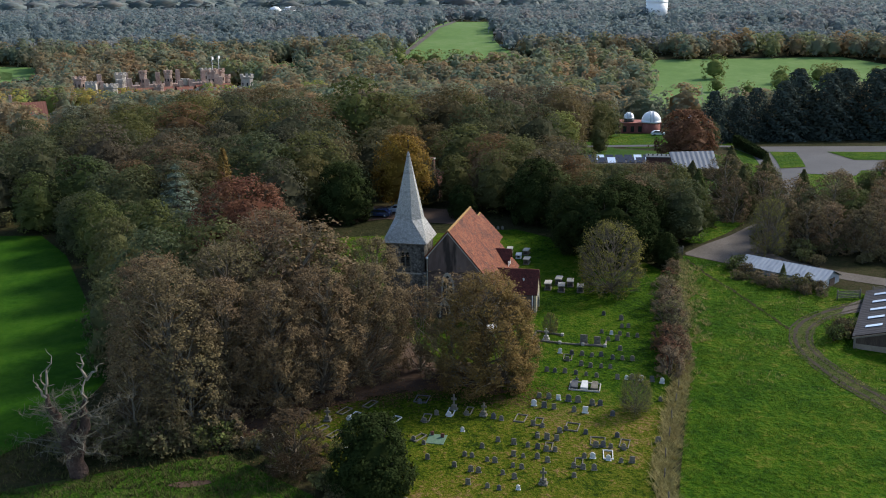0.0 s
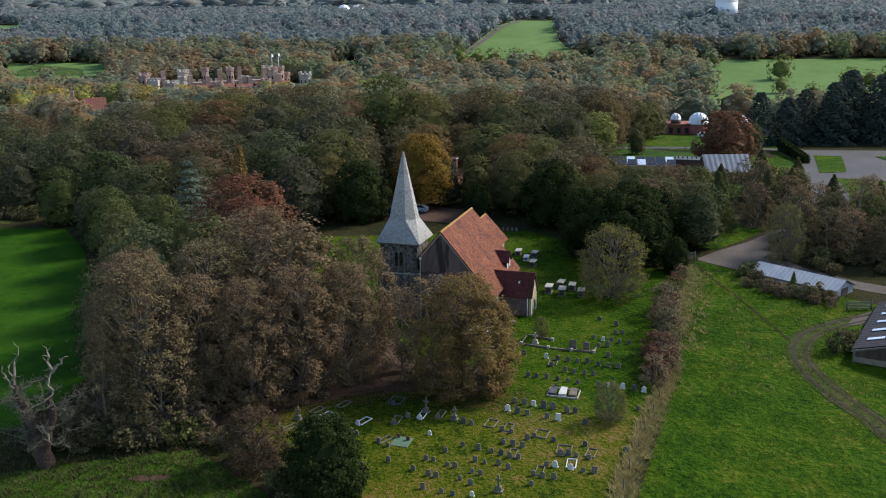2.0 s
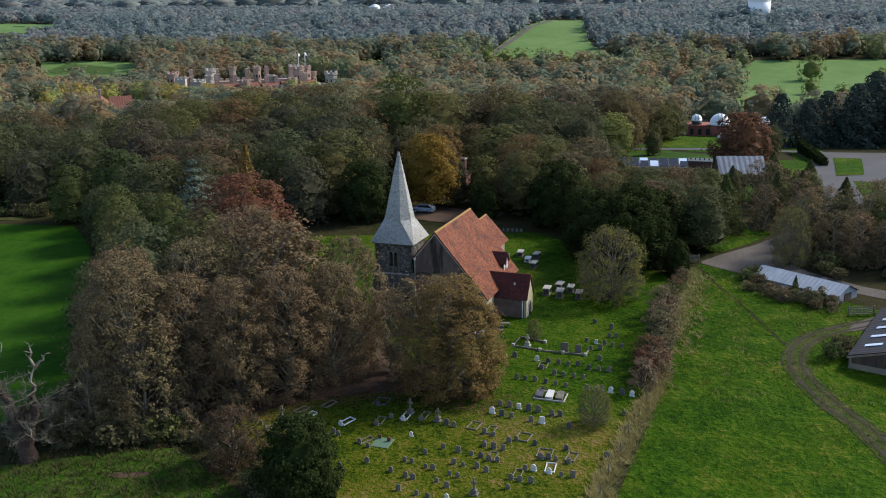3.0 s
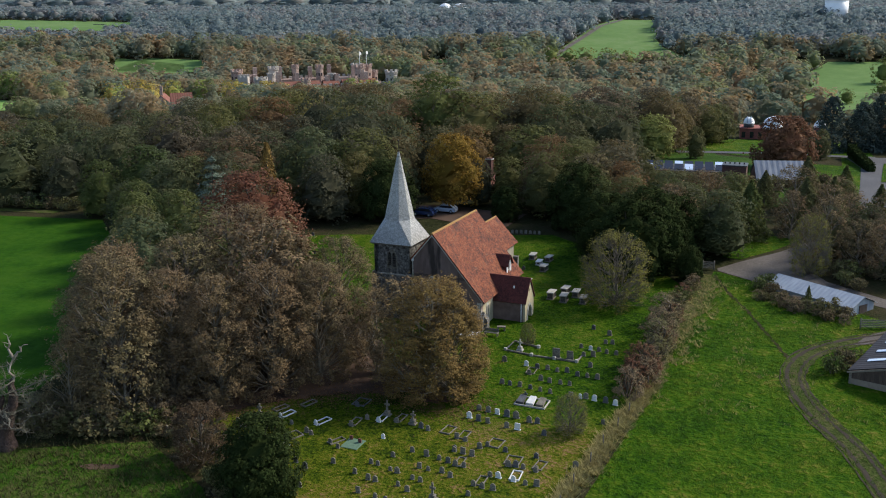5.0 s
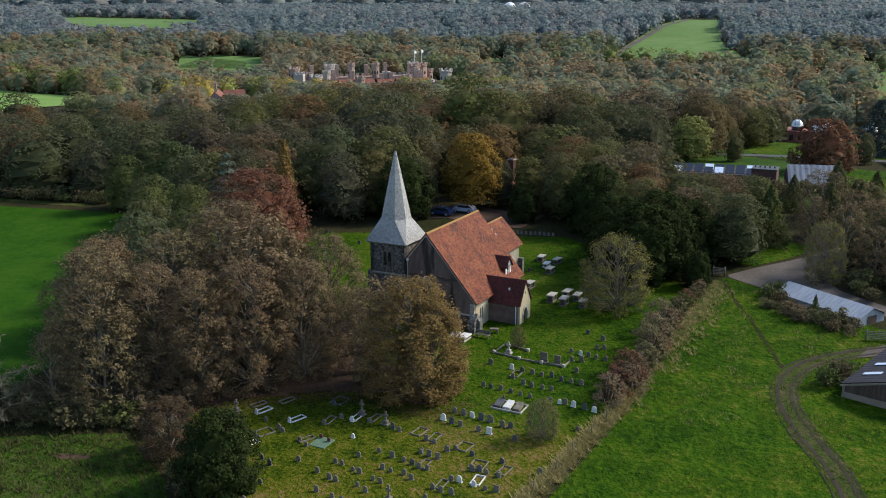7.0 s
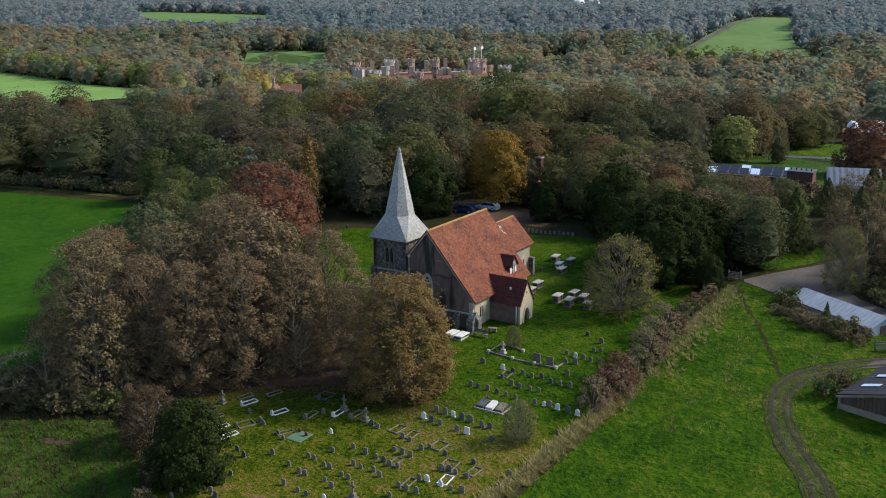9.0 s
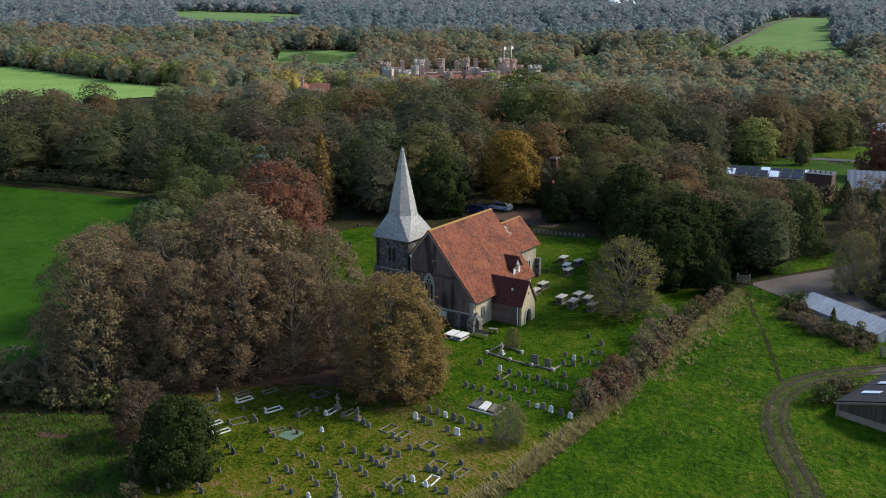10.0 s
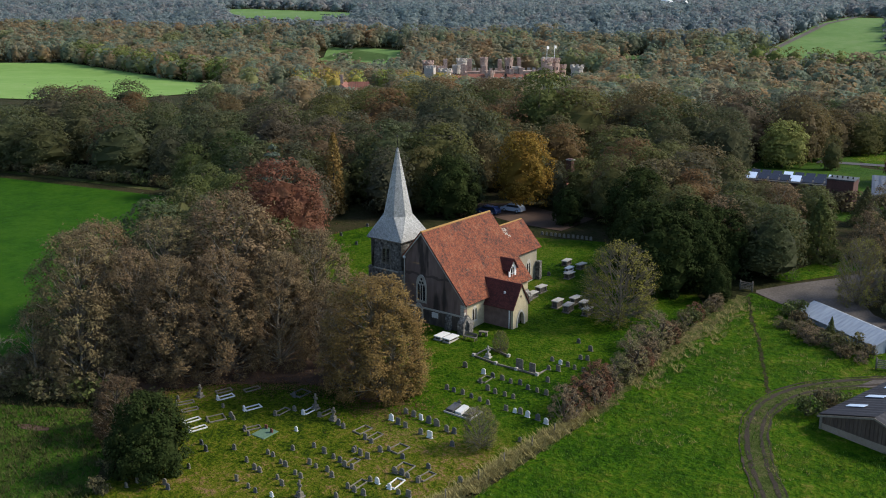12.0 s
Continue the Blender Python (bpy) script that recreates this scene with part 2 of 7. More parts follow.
LITTER = surface("fallen_leaf_litter", [(0.0324, 0.0187, 0.0122), (0.0612, 0.036, 0.023), (0.0864, 0.0504, 0.0317)], scale=0.3, fine=6, rough=0.9, bump=0.5, world_space=True)
ASPHALT = surface("asphalt", [(0.032, 0.032, 0.036), (0.05, 0.05, 0.055), (0.072, 0.071, 0.073)], scale=0.12, fine=3, rough=0.85, bump=0.2, world_space=True)
PANELROOF = surface("dark_panelled_metal_roof", [(0.1008, 0.1152, 0.144), (0.1584, 0.1764, 0.2052), (0.216, 0.2304, 0.252)], scale=0.5, fine=3, rough=0.4, metal=0.1, bump=0.1, streak=(1, 0.2, 1))
OBSBRICK = surface("observatory_red_brick", [(0.16, 0.05, 0.04), (0.24, 0.08, 0.06), (0.3, 0.12, 0.09)], scale=0.8, fine=6, bump=0.3)
DRYBANK = grass("dry_bank_grass", [(0.0252, 0.0432, 0.0058), (0.0504, 0.072, 0.0144), (0.1008, 0.0936, 0.036), (0.1728, 0.144, 0.072)], patch=0.2, tuft=2.5, relief=0.5)
GRAVEL = surface("gravel_drive", [(0.0432, 0.036, 0.031), (0.0756, 0.0648, 0.0562), (0.1188, 0.1044, 0.09)], scale=0.25, fine=4, rough=0.9, bump=0.4, world_space=True)
TILES = coursed("red_clay_tiles", [(0.028, 0.018, 0.015), (0.09, 0.032, 0.02), (0.165, 0.047, 0.022), (0.215, 0.062, 0.026), (0.2, 0.1, 0.06)], (0.0324, 0.018, 0.013), 0.17, 0.11, lichen=(0.14, 0.1, 0.07))
DARKTILES = coursed("dark_red_tiles", [(0.0432, 0.0158, 0.0144), (0.0936, 0.0252, 0.0216), (0.1224, 0.036, 0.0288)], (0.0216, 0.0108, 0.0086), 0.17, 0.11)
RIDGE = surface("lichened_ridge_tiles", [(0.1584, 0.072, 0.0288), (0.288, 0.1728, 0.0504), (0.216, 0.1008, 0.0432)], scale=1.5, fine=9)
SHINGLE = coursed("grey_oak_shingles", [(0.216, 0.216, 0.2052), (0.3456, 0.3456, 0.3312), (0.432, 0.432, 0.414)], (0.144, 0.144, 0.1404), 0.14, 0.16, depth=0.015)
RENDER = surface("grey_render", [(0.0747, 0.0508, 0.0451), (0.1186, 0.0821, 0.0715), (0.1537, 0.1092, 0.0948), (0.1889, 0.1411, 0.1213)], scale=0.25, fine=1.4, bump=0.2, streak=(1, 1, 0.25))
DAMP = surface("damp_stained_render", [(0.0216, 0.0187, 0.0166), (0.054, 0.0468, 0.0403), (0.1008, 0.0864, 0.072)], scale=0.6, fine=2.5, bump=0.3, streak=(1, 1, 0.4))
STAINED = surface("stained_grey_render", [(0.0747, 0.0508, 0.0451), (0.1186, 0.0821, 0.0715), (0.1537, 0.1092, 0.0948), (0.1889, 0.1411, 0.1213)], scale=0.25, fine=1.4, bump=0.2, streak=(1, 0.35, 1))
drips(STAINED, (0.02, 0.017, 0.015))
GREYLIME = surface("grey_limewash", [(0.17, 0.15, 0.11), (0.25, 0.225, 0.17), (0.32, 0.29, 0.225)], scale=0.6, fine=5, bump=0.15, streak=(1, 0.4, 1))
CREAM = surface("cream_limewash", [(0.2736, 0.2232, 0.1368), (0.36, 0.3096, 0.2016), (0.432, 0.3816, 0.2664)], scale=0.6, fine=6, bump=0.15, streak=(1, 1, 0.4))
FLINT = surface("flint_rubble", [(0.018, 0.0173, 0.0166), (0.072, 0.0684, 0.0634), (0.144, 0.1368, 0.1224), (0.3024, 0.288, 0.2592)], scale=1.8, fine=3.6, bump=0.9, bump_scale=0.1)
STONE = surface("pale_dressed_stone", [(0.216, 0.2016, 0.1728), (0.3456, 0.3312, 0.288), (0.4176, 0.4032, 0.36)], scale=1.5, fine=8, bump=0.3)
GRAVE = surface("weathered_headstone", [(0.0576, 0.0504, 0.0396), (0.1332, 0.1188, 0.0936), (0.2232, 0.2052, 0.1692)], scale=1.8, fine=9, bump=0.3)
PALEGRAVE = surface("white_marble", [(0.3936, 0.3936, 0.3772), (0.5412, 0.5412, 0.5248), (0.6068, 0.6068, 0.5904)], scale=2, fine=9, bump=0.1)
DARKGRAVE = surface("dark_granite", [(0.036, 0.036, 0.0396), (0.072, 0.072, 0.0756), (0.108, 0.108, 0.108)], scale=2, fine=12, rough=0.5, bump=0.1)
REDGRAVE = surface("red_granite", [(0.0936, 0.0324, 0.0288), (0.1584, 0.0576, 0.0504)], scale=3, fine=14, rough=0.5, bump=0.1)
# Dark tone for tomb sides: the shade under the slab is put into it.
TOMBSHADE = surface("shaded_tomb_side", [(0.02, 0.018, 0.016), (0.06, 0.055, 0.048), (0.13, 0.12, 0.1)], scale=1.8, fine=7, bump=0.3)
GREENCHIP = surface("green_glass_chippings", [(0.0576, 0.108, 0.072), (0.1008, 0.1656, 0.108)], scale=4, fine=20)
METALROOF = surface("pale_corrugated_sheet", [(0.2, 0.23, 0.27), (0.29, 0.32, 0.36), (0.37, 0.4, 0.43)], scale=0.5, fine=3, rough=0.5, metal=0.1, bump=0.1, streak=(1, 0.2, 1))
DARKSHEET = surface("dark_fibre_cement_sheet", [(0.009, 0.009, 0.013), (0.018, 0.018, 0.024), (0.032, 0.032, 0.038)], scale=0.4, fine=3, rough=0.75, bump=0.2)
BOARDS = surface("weathered_boards", [(0.03, 0.021, 0.017), (0.062, 0.044, 0.035), (0.105, 0.08, 0.062)], scale=0.7, fine=5, bump=0.4, streak=(3, 3, 0.3))
BLOCKWALL = surface("concrete_panel", [(0.144, 0.1152, 0.09), (0.216, 0.18, 0.144)], scale=0.7, fine=4, bump=0.2)
BRICK = surface("red_brick", [(0.0504, 0.0252, 0.0216), (0.0864, 0.0396, 0.0324), (0.1224, 0.0612, 0.0468)], scale=0.8, fine=6, bump=0.3)
DOMEWHITE = surface("white_dome_paint", [(0.7, 0.71, 0.72), (0.8, 0.8, 0.8)], scale=0.4, fine=3, rough=0.4, bump=0.05)
CASTLEBRICK = surface("castle_brick", [(0.22, 0.14, 0.11), (0.33, 0.23, 0.185), (0.44, 0.34, 0.28)], scale=0.15, fine=1.2, bump=0.3)
PALEWALL = surface("pale_castle_stone", [(0.3, 0.26, 0.22), (0.43, 0.39, 0.34)], scale=0.2, fine=1.2, bump=0.2)
REDROOF = surface("castle_tiles", [(0.15, 0.058, 0.042), (0.22, 0.09, 0.062)], scale=0.3, fine=1.5, bump=0.3)
BARK = surface("bark", [(0.0288, 0.023, 0.0173), (0.0648, 0.054, 0.0403), (0.1008, 0.0864, 0.0648)], scale=2, fine=9, bump=0.8, streak=(1, 1, 0.3))
PALEBARK = surface("pale_bleached_wood", [(0.108, 0.09, 0.0684), (0.1944, 0.1692, 0.1332), (0.3024, 0.2736, 0.2232)], scale=1, fine=6, bump=0.5, streak=(1, 1, 0.3))
GREYBARK = surface("grey_brown_bark", [(0.0864, 0.072, 0.054), (0.1584, 0.1368, 0.1044), (0.2376, 0.2088, 0.162)], scale=1, fine=6, bump=0.6, streak=(1, 1, 0.3))
IVYBARK = surface("ivy_clad_bark", [(0.022, 0.014, 0.012), (0.055, 0.034, 0.027), (0.095, 0.064, 0.05)], scale=1.5, fine=5, bump=1.0, bump_scale=0.2)
LICHENTWIG = surface("lichened_twigs", [(0.07, 0.066, 0.048), (0.125, 0.115, 0.088)], scale=0.5, fine=3, bump=0)
TWIG = surface("twigs", [(0.105, 0.082, 0.06), (0.185, 0.155, 0.115)], scale=0.5, fine=3, bump=0)
PALETWIG = surface("pale_twigs", [(0.0936, 0.0792, 0.0612), (0.1584, 0.1368, 0.108)], scale=0.5, fine=3, bump=0)
WINDOW = glassy("dark_leaded_glass", (0.02, 0.022, 0.025), 0.15)
SKYLIGHT = glassy("skylight_sheet", (0.5, 0.6, 0.75), 0.2)
WHITEPAINT = surface("white_paint", [(0.574, 0.574, 0.5658), (0.656, 0.656, 0.6478)], scale=2, fine=8, bump=0.05, rough=0.5)
IRON = surface("painted_iron", [(0.0216, 0.0216, 0.0216), (0.0504, 0.0504, 0.0504)], scale=3, fine=14, rough=0.5)
TIMBER = surface("grey_timber", [(0.1008, 0.0864, 0.072), (0.1872, 0.1656, 0.1368)], scale=2, fine=9, bump=0.3)
SOLAR = surface("solar_panel", [(0.0144, 0.0173, 0.0288), (0.0252, 0.0288, 0.0432)], scale=1, fine=4, rough=0.25, bump=0)

BROWNLEAF = leaves("russet_brown_foliage", [(0.138, 0.097, 0.052), (0.148, 0.099, 0.052), (0.132, 0.1, 0.052), (0.123, 0.1, 0.048)], through_light=0.2, spread=0.42)
HEDGELEAF = leaves("grey_brown_hedge_foliage", [(0.16, 0.12, 0.068), (0.18, 0.132, 0.078), (0.145, 0.13, 0.06), (0.12, 0.12, 0.048)], through_light=0.3)
THORNLEAF = leaves("dark_russet_thorn_foliage", [(0.0684, 0.0446, 0.0245), (0.0792, 0.0518, 0.0274), (0.0648, 0.0468, 0.0245)], through_light=0.3)
GOLDBROWNLEAF = leaves("golden_brown_foliage", [(0.148, 0.1, 0.034), (0.158, 0.104, 0.035)], through_light=0.2, spread=0.4)
GOLDLEAF = leaves("yellow_autumn_foliage", [(0.3, 0.27, 0.07), (0.33, 0.24, 0.06), (0.24, 0.27, 0.07), (0.2, 0.25, 0.07)], by_tree=False, cell=0.09, spread=0.15, through_light=0.35)
AVENUELEAF = leaves("avenue_foliage", [(0.11, 0.14, 0.04), (0.14, 0.165, 0.045), (0.17, 0.175, 0.055)], by_tree=False, cell=0.09, spread=0.2, through_light=0.3)
GREENLEAF = leaves("dull_green_foliage", [(0.05, 0.07, 0.022), (0.085, 0.1, 0.03), (0.1, 0.098, 0.04), (0.07, 0.088, 0.042)], through_light=0.42, spread=0.16)
MIXLEAF = leaves("autumn_wood_foliage", [(0.05, 0.07, 0.022), (0.12, 0.112, 0.036), (0.065, 0.08, 0.036), (0.125, 0.09, 0.042), (0.052, 0.07, 0.026), (0.105, 0.086, 0.056), (0.15, 0.088, 0.038), (0.095, 0.105, 0.034), (0.105, 0.076, 0.056), (0.06, 0.076, 0.036)], through_light=0.42, spread=0.16)
ORANGELEAF = leaves("orange_oak_foliage", [(0.2, 0.12, 0.02), (0.19, 0.12, 0.022)], through_light=0.3, spread=0.4)
REDLEAF = leaves("copper_red_foliage", [(0.144, 0.0648, 0.036), (0.1368, 0.0612, 0.036)], through_light=0.35)
RUSTLEAF = leaves("rusty_beech_foliage", [(0.144, 0.072, 0.0396), (0.1296, 0.0684, 0.0396)], through_light=0.35)
LIMELEAF = leaves("yellow_green_foliage", [(0.1872, 0.2016, 0.0576), (0.18, 0.1872, 0.0576)], through_light=0.35)
YELLOWLEAF = leaves("thin_yellow_green_foliage", [(0.1728, 0.1584, 0.036), (0.1512, 0.144, 0.036)], through_light=0.35)
YEWLEAF = leaves("dark_yew_foliage", [(0.02, 0.03, 0.009), (0.026, 0.036, 0.011)], through_light=0.1, wax=0.001, graze=0.01)
# Dark pine green with a bluish lift: haze put into the colour.
PINELEAF = leaves("hazed_dark_pine_foliage", [(0.04, 0.055, 0.045), (0.05, 0.064, 0.052)], through_light=0.2, spread=0.2)
CEDARLEAF = leaves("blue_green_cedar_foliage", [(0.108, 0.1368, 0.1008), (0.1152, 0.144, 0.108)], through_light=0.35)
CYPRESSLEAF = leaves("golden_cypress_foliage", [(0.1944, 0.1224, 0.036), (0.18, 0.1152, 0.036)])
SHRUBLEAF = leaves("hedge_foliage", [(0.08, 0.1, 0.032), (0.12, 0.092, 0.048), (0.115, 0.105, 0.05), (0.085, 0.1, 0.03)])
# Lighter and bluer than the near leaves: distance haze is put into these colours.
HAZEDFARLEAF = leaves("hazed_far_wood_foliage", [(0.145, 0.19, 0.115), (0.21, 0.22, 0.09), (0.15, 0.195, 0.145), (0.26, 0.185, 0.095), (0.16, 0.2, 0.13), (0.29, 0.19, 0.1), (0.19, 0.215, 0.155), (0.145, 0.19, 0.13)], by_tree=False, cell=0.085, spread=0.09, through_light=0.55, wax=0.005, graze=0.03)
# The blue-grey here is haze over the ridge, painted into the leaf colour.
HAZEDRIDGELEAF = leaves("hazed_ridge_foliage", [(0.150, 0.204, 0.204), (0.180, 0.222, 0.216), (0.162, 0.210, 0.216), (0.222, 0.222, 0.216), (0.210, 0.216, 0.222)], by_tree=False, cell=0.07, spread=0.06, through_light=0.55, wax=0.012, graze=0.06)
BLADES = leaves("long_dry_grass", [(0.34, 0.27, 0.13), (0.27, 0.24, 0.09)], spread=0.4, through_light=0.4)
DROPPED = leaves("fallen_leaf", [(0.1, 0.055, 0.03), (0.13, 0.075, 0.038)], spread=0.5)
GREENBLADES = leaves("rank_green_grass", [(0.0648, 0.1224, 0.0144), (0.072, 0.1296, 0.0173)], spread=0.3)
ROUGHBLADES = leaves("rank_dull_grass", [(0.0432, 0.0612, 0.013), (0.0612, 0.0648, 0.0216)], spread=0.4)

# ---------------------------------------------------------------- ground
PROFILE_Y = [-5000, -100, 60, 85, 130, 160, 225, 300, 400, 500, 620, 750, 880, 1100, 2000, 6000]
PROFILE_Z = [-4, -4, -1.9, -1.2, 0.8, 2.2, 2.6, -1.5, -8, -14, -10, 2, 13, 16, 15, 15]


def ground_z(y):
    """Height of the land: a gentle rise to the church, a valley beyond, then a wooded ridge."""
    return float(sum(np.interp(y + d, PROFILE_Y, PROFILE_Z) for d in (-10, -5, 0, 5, 10)) / 5)


def steps(*spans):
    out = []
    for a, b, s in spans:
        out += list(np.arange(a, b, s))
    return out + [spans[-1][1]]


def mesh(name, verts, faces, mat, smooth=False):
    me = bpy.data.meshes.new(name)
    me.from_pydata([tuple(v) for v in verts], [], [tuple(f) for f in faces])
    me.materials.append(mat)
    if smooth:
        me.polygons.foreach_set("use_smooth", [True] * len(me.polygons))
    me.update()
    return me


def sheet_grid(name, xs, ys, mat):
    v = [(x, y, ground_z(y)) for y in ys for x in xs]
    w = len(xs)
    f = [(j * w + i, j * w + i + 1, (j + 1) * w + i + 1, (j + 1) * w + i) for j in range(len(ys) - 1) for i in range(w - 1)]
    return new(name, mesh(name, v, f, mat, True))


tagged(sheet_grid("ground", steps((-4800, -400, 400), (-400, 400, 20), (400, 4800, 400)),
                  steps((-4800, -200, 400), (-200, 40, 20), (40, 340, 3), (340, 1200, 12), (1200, 4800, 300)), GROUND),
       "rough dark grass and leaf litter over rolling land", "ground", kind="structure")


def filled(name, outline, mat, lift, row, label, category="ground"):
    """A patch of ground that follows the land, filled row by row within its outline."""
    pts = np.array(outline, float)
    ys = np.arange(pts[:, 1].min(), pts[:, 1].max(), row)
    ys = list(ys) + [pts[:, 1].max()]

    def spans(y):
        hit = []
        for (x0, y0), (x1, y1) in zip(pts, np.roll(pts, -1, 0)):
            if (y0 <= y) != (y1 <= y):
                hit.append(x0 + (y - y0) / (y1 - y0) * (x1 - x0))
        return sorted(hit)
    v, f = [], []
    for a, b in zip(ys[:-1], ys[1:]):
        sa, sb = spans(a + 1e-4), spans(b - 1e-4)
        if len(sa) != len(sb):
            m = spans((a + b) / 2)
            sa = sb = m
        for k in range(0, len(sa) - 1, 2):
            i = len(v)
            v += [(sa[k], a, ground_z(a) + lift), (sa[k + 1], a, ground_z(a) + lift), (sb[k + 1], b, ground_z(b) + lift), (sb[k], b, ground_z(b) + lift)]
            f.append((i, i + 1, i + 2, i + 3))
    return tagged(new(name, mesh(name, v, f, mat)), label, category, kind="structure")


def smooth_line(points, step):
    """A rounded line through the points (Catmull-Rom), sampled about every step metres."""
    p = [np.array(q, float) for q in points]
    p = [2 * p[0] - p[1]] + p + [2 * p[-1] - p[-2]]
    out = []
    for a, b, c, d in zip(p, p[1:], p[2:], p[3:]):
        k = max(2, int(np.linalg.norm(c - b) / step))
        for i in range(k):
            t = i / k
            out.append(0.5 * (2 * b + (c - a) * t + (2 * a - 5 * b + 4 * c - d) * t * t + (3 * b - a - 3 * c + d) * t ** 3))
    return out + [p[-2]]


def ribbon(name, points, width, mat, lift, step, label, category, shift=0.0, ragged=0.0, kind="structure"):
    line = smooth_line(points, step)
    v, f = [], []
    rnd = random.Random(len(points) + int(shift * 10))
    for i, q in enumerate(line):
        d = line[min(i + 1, len(line) - 1)] - line[max(i - 1, 0)]
        d = d / (np.linalg.norm(d) + 1e-9)
        side = np.array((d[1], -d[0]))
        for s in (-0.5, 0.5):
            w = width + rnd.uniform(-ragged, ragged)
            x, y = q + side * (shift + s * w)
            v.append((x, y, ground_z(y) + lift))
    for i in range(len(line) - 1):
        f.append((2 * i, 2 * i + 1, 2 * i + 3, 2 * i + 2))
    return tagged(new(name, mesh(name, v, f, mat)), label, category, kind=kind)


LAWN_EDGE = [(-8, 58), (17, 58), (18, 77), (20.5, 86), (24, 98), (26.5, 107), (28.5, 120), (33, 137), (30, 144), (12, 163), (-8, 160), (-27, 158), (-31, 150),
             (-26, 130), (-8, 118), (1, 106), (-1, 100), (-9, 97.5), (-15, 94), (-17, 91), (-11, 84), (-9, 76)]
PASTURE_EDGE = [(19.5, 40), (20, 77), (22.5, 86), (25.8, 98), (28.2, 107), (30.4, 120), (34.6, 138), (36.8, 147), (43, 142), (58, 128), (75, 118), (110, 95), (110, 40)]
MEADOW_EDGE = [(-39, 92), (-38, 106), (-47, 124), (-60, 150), (-69, 162.5), (-120, 163), (-330, 166), (-330, 60), (-60, 60), (-46, 80)]
STRIP_EDGE = [(-60, 30), (-4, 30), (-7, 70), (-12, 78), (-21, 85.5), (-30, 83), (-40, 79), (-46, 76), (-60, 62)]
filled("churchyard_lawn", LAWN_EDGE, LAWN, 0.03, 1.5, "mown churchyard grass with yellowing patches")
ribbon("bank", [(18.2, 50), (18.9, 77), (21.4, 87), (25, 99), (27.6, 107), (30, 120), (34.4, 138), (36.4, 145)], 2.0, DRYBANK, 0.05, 1.0, "dry straw-coloured bank along the churchyard", "bank", ragged=1.0)
filled("east_pasture", PASTURE_EDGE, PASTURE, 0.025, 1.5, "bright green tussocky pasture")
filled("west_meadow", MEADOW_EDGE, MEADOW, 0.03, 2.0, "smooth green meadow beside the wood")
ragged = random.Random(12)
filled("grove_floor", [(x + ragged.uniform(-1.3, 1.3), y + ragged.uniform(-1.5, 0.8)) for x, y in smooth_line([(-33, 88), (-21, 88.5), (-15.5, 94), (-9, 97.5), (-1, 100), (6, 99), (6, 106), (-2, 108), (-8, 117), (-26, 126), (-37, 110)], 0.9)], LITTER, 0.045, 0.4, "brown leaf litter under the grove")
filled("front_grass", STRIP_EDGE, ROUGH, 0.03, 1.5, "rough green grass in front of the grove")
TRACK = [(47.5, 84), (46, 94), (43.8, 101), (42.6, 108), (43.4, 113.5), (46, 118), (50, 121.3), (56, 124.5)]
ribbon("track", TRACK, 2.6, TRACKGRASS, 0.05, 0.8, "worn grassy farm track curving through the pasture", "track", ragged=0.5)
for s, w in ((-0.75, 0.42), (0.62, 0.36), (1.2, 0.14), (-1.45, 0.14)):
    ribbon("rut", TRACK, w, MUD, 0.075, 0.8, "muddy wheel rut in the farm track", "track", shift=s, ragged=0.18)
filled("drive", [(36.8, 147.5), (43, 142), (50, 141.5), (57, 134.5), (70, 127), (71, 130), (58, 138), (52, 144), (49.5, 151), (50, 157), (57, 165), (54, 166), (47, 157.5), (41, 152)], GRAVEL, 0.05, 1.0, "pale gravel farm drive", "drive")
filled("yard_apron", [(51, 121), (56, 122), (62, 127), (60, 129.5), (53, 124)], GRAVEL, 0.07, 0.7, "pale concrete apron by the sheds", "drive")
filled("lawn_by_drive", [(38, 153.5), (41, 153), (46.5, 158.5), (52, 166), (46, 168)], PASTURE, 0.05, 1.0, "small green by the drive")
filled("worn_patch", [(-25.2, 79.8), (-24, 79.4), (-22.5, 79.6), (-21.2, 80.2), (-21.6, 80.7), (-23.2, 80.6), (-24.6, 80.4)], LITTER, 0.06, 0.15, "bare worn patch in the grass")
filled("park_lawn", [(22, 204), (60, 186), (61, 250), (46, 262), (44, 300), (24, 300)], PARKGRASS, 0.035, 2.0, "park grass under the trees")
filled("car_park_green", [(60, 172), (150, 172), (150, 262), (76, 262), (72, 240), (70, 212), (61, 186)], PASTURE, 0.05, 2.0, "mown grass round the car park")
filled("car_park", [(63, 172), (67.5, 172), (74, 193), (77, 211.5), (88, 207.5), (92, 214), (150, 208), (150, 259), (84, 263), (77, 263), (76, 240), (70.5, 214), (65, 190)], ASPHALT, 0.1, 1.5, "worn grey asphalt car park", "car park")
for k, outline in enumerate(([(82.9, 248.6), (89.3, 247.9), (81.2, 218), (75.2, 217.2)], [(97, 247), (126, 243), (121, 226), (96.3, 228.4)])):
    filled("green_island", outline, PASTURE, 0.2, 1.5, "mown grass island in the car park")
filled("observatory_lawn", [(50, 262), (84, 262), (90, 305), (46, 312), (42, 285)], PASTURE, 0.06, 2.5, "mown lawn before the observatory")
ribbon("observatory_road", [(36, 268), (60, 268), (84, 262)], 5, ASPHALT, 0.14, 3, "grey road along the observatory lawn", "road")
filled("garden_lawn", [(60, 200), (71, 206), (76, 240), (66, 246), (60, 225)], PASTURE, 0.07, 2.0, "garden lawn beside the glass roof")
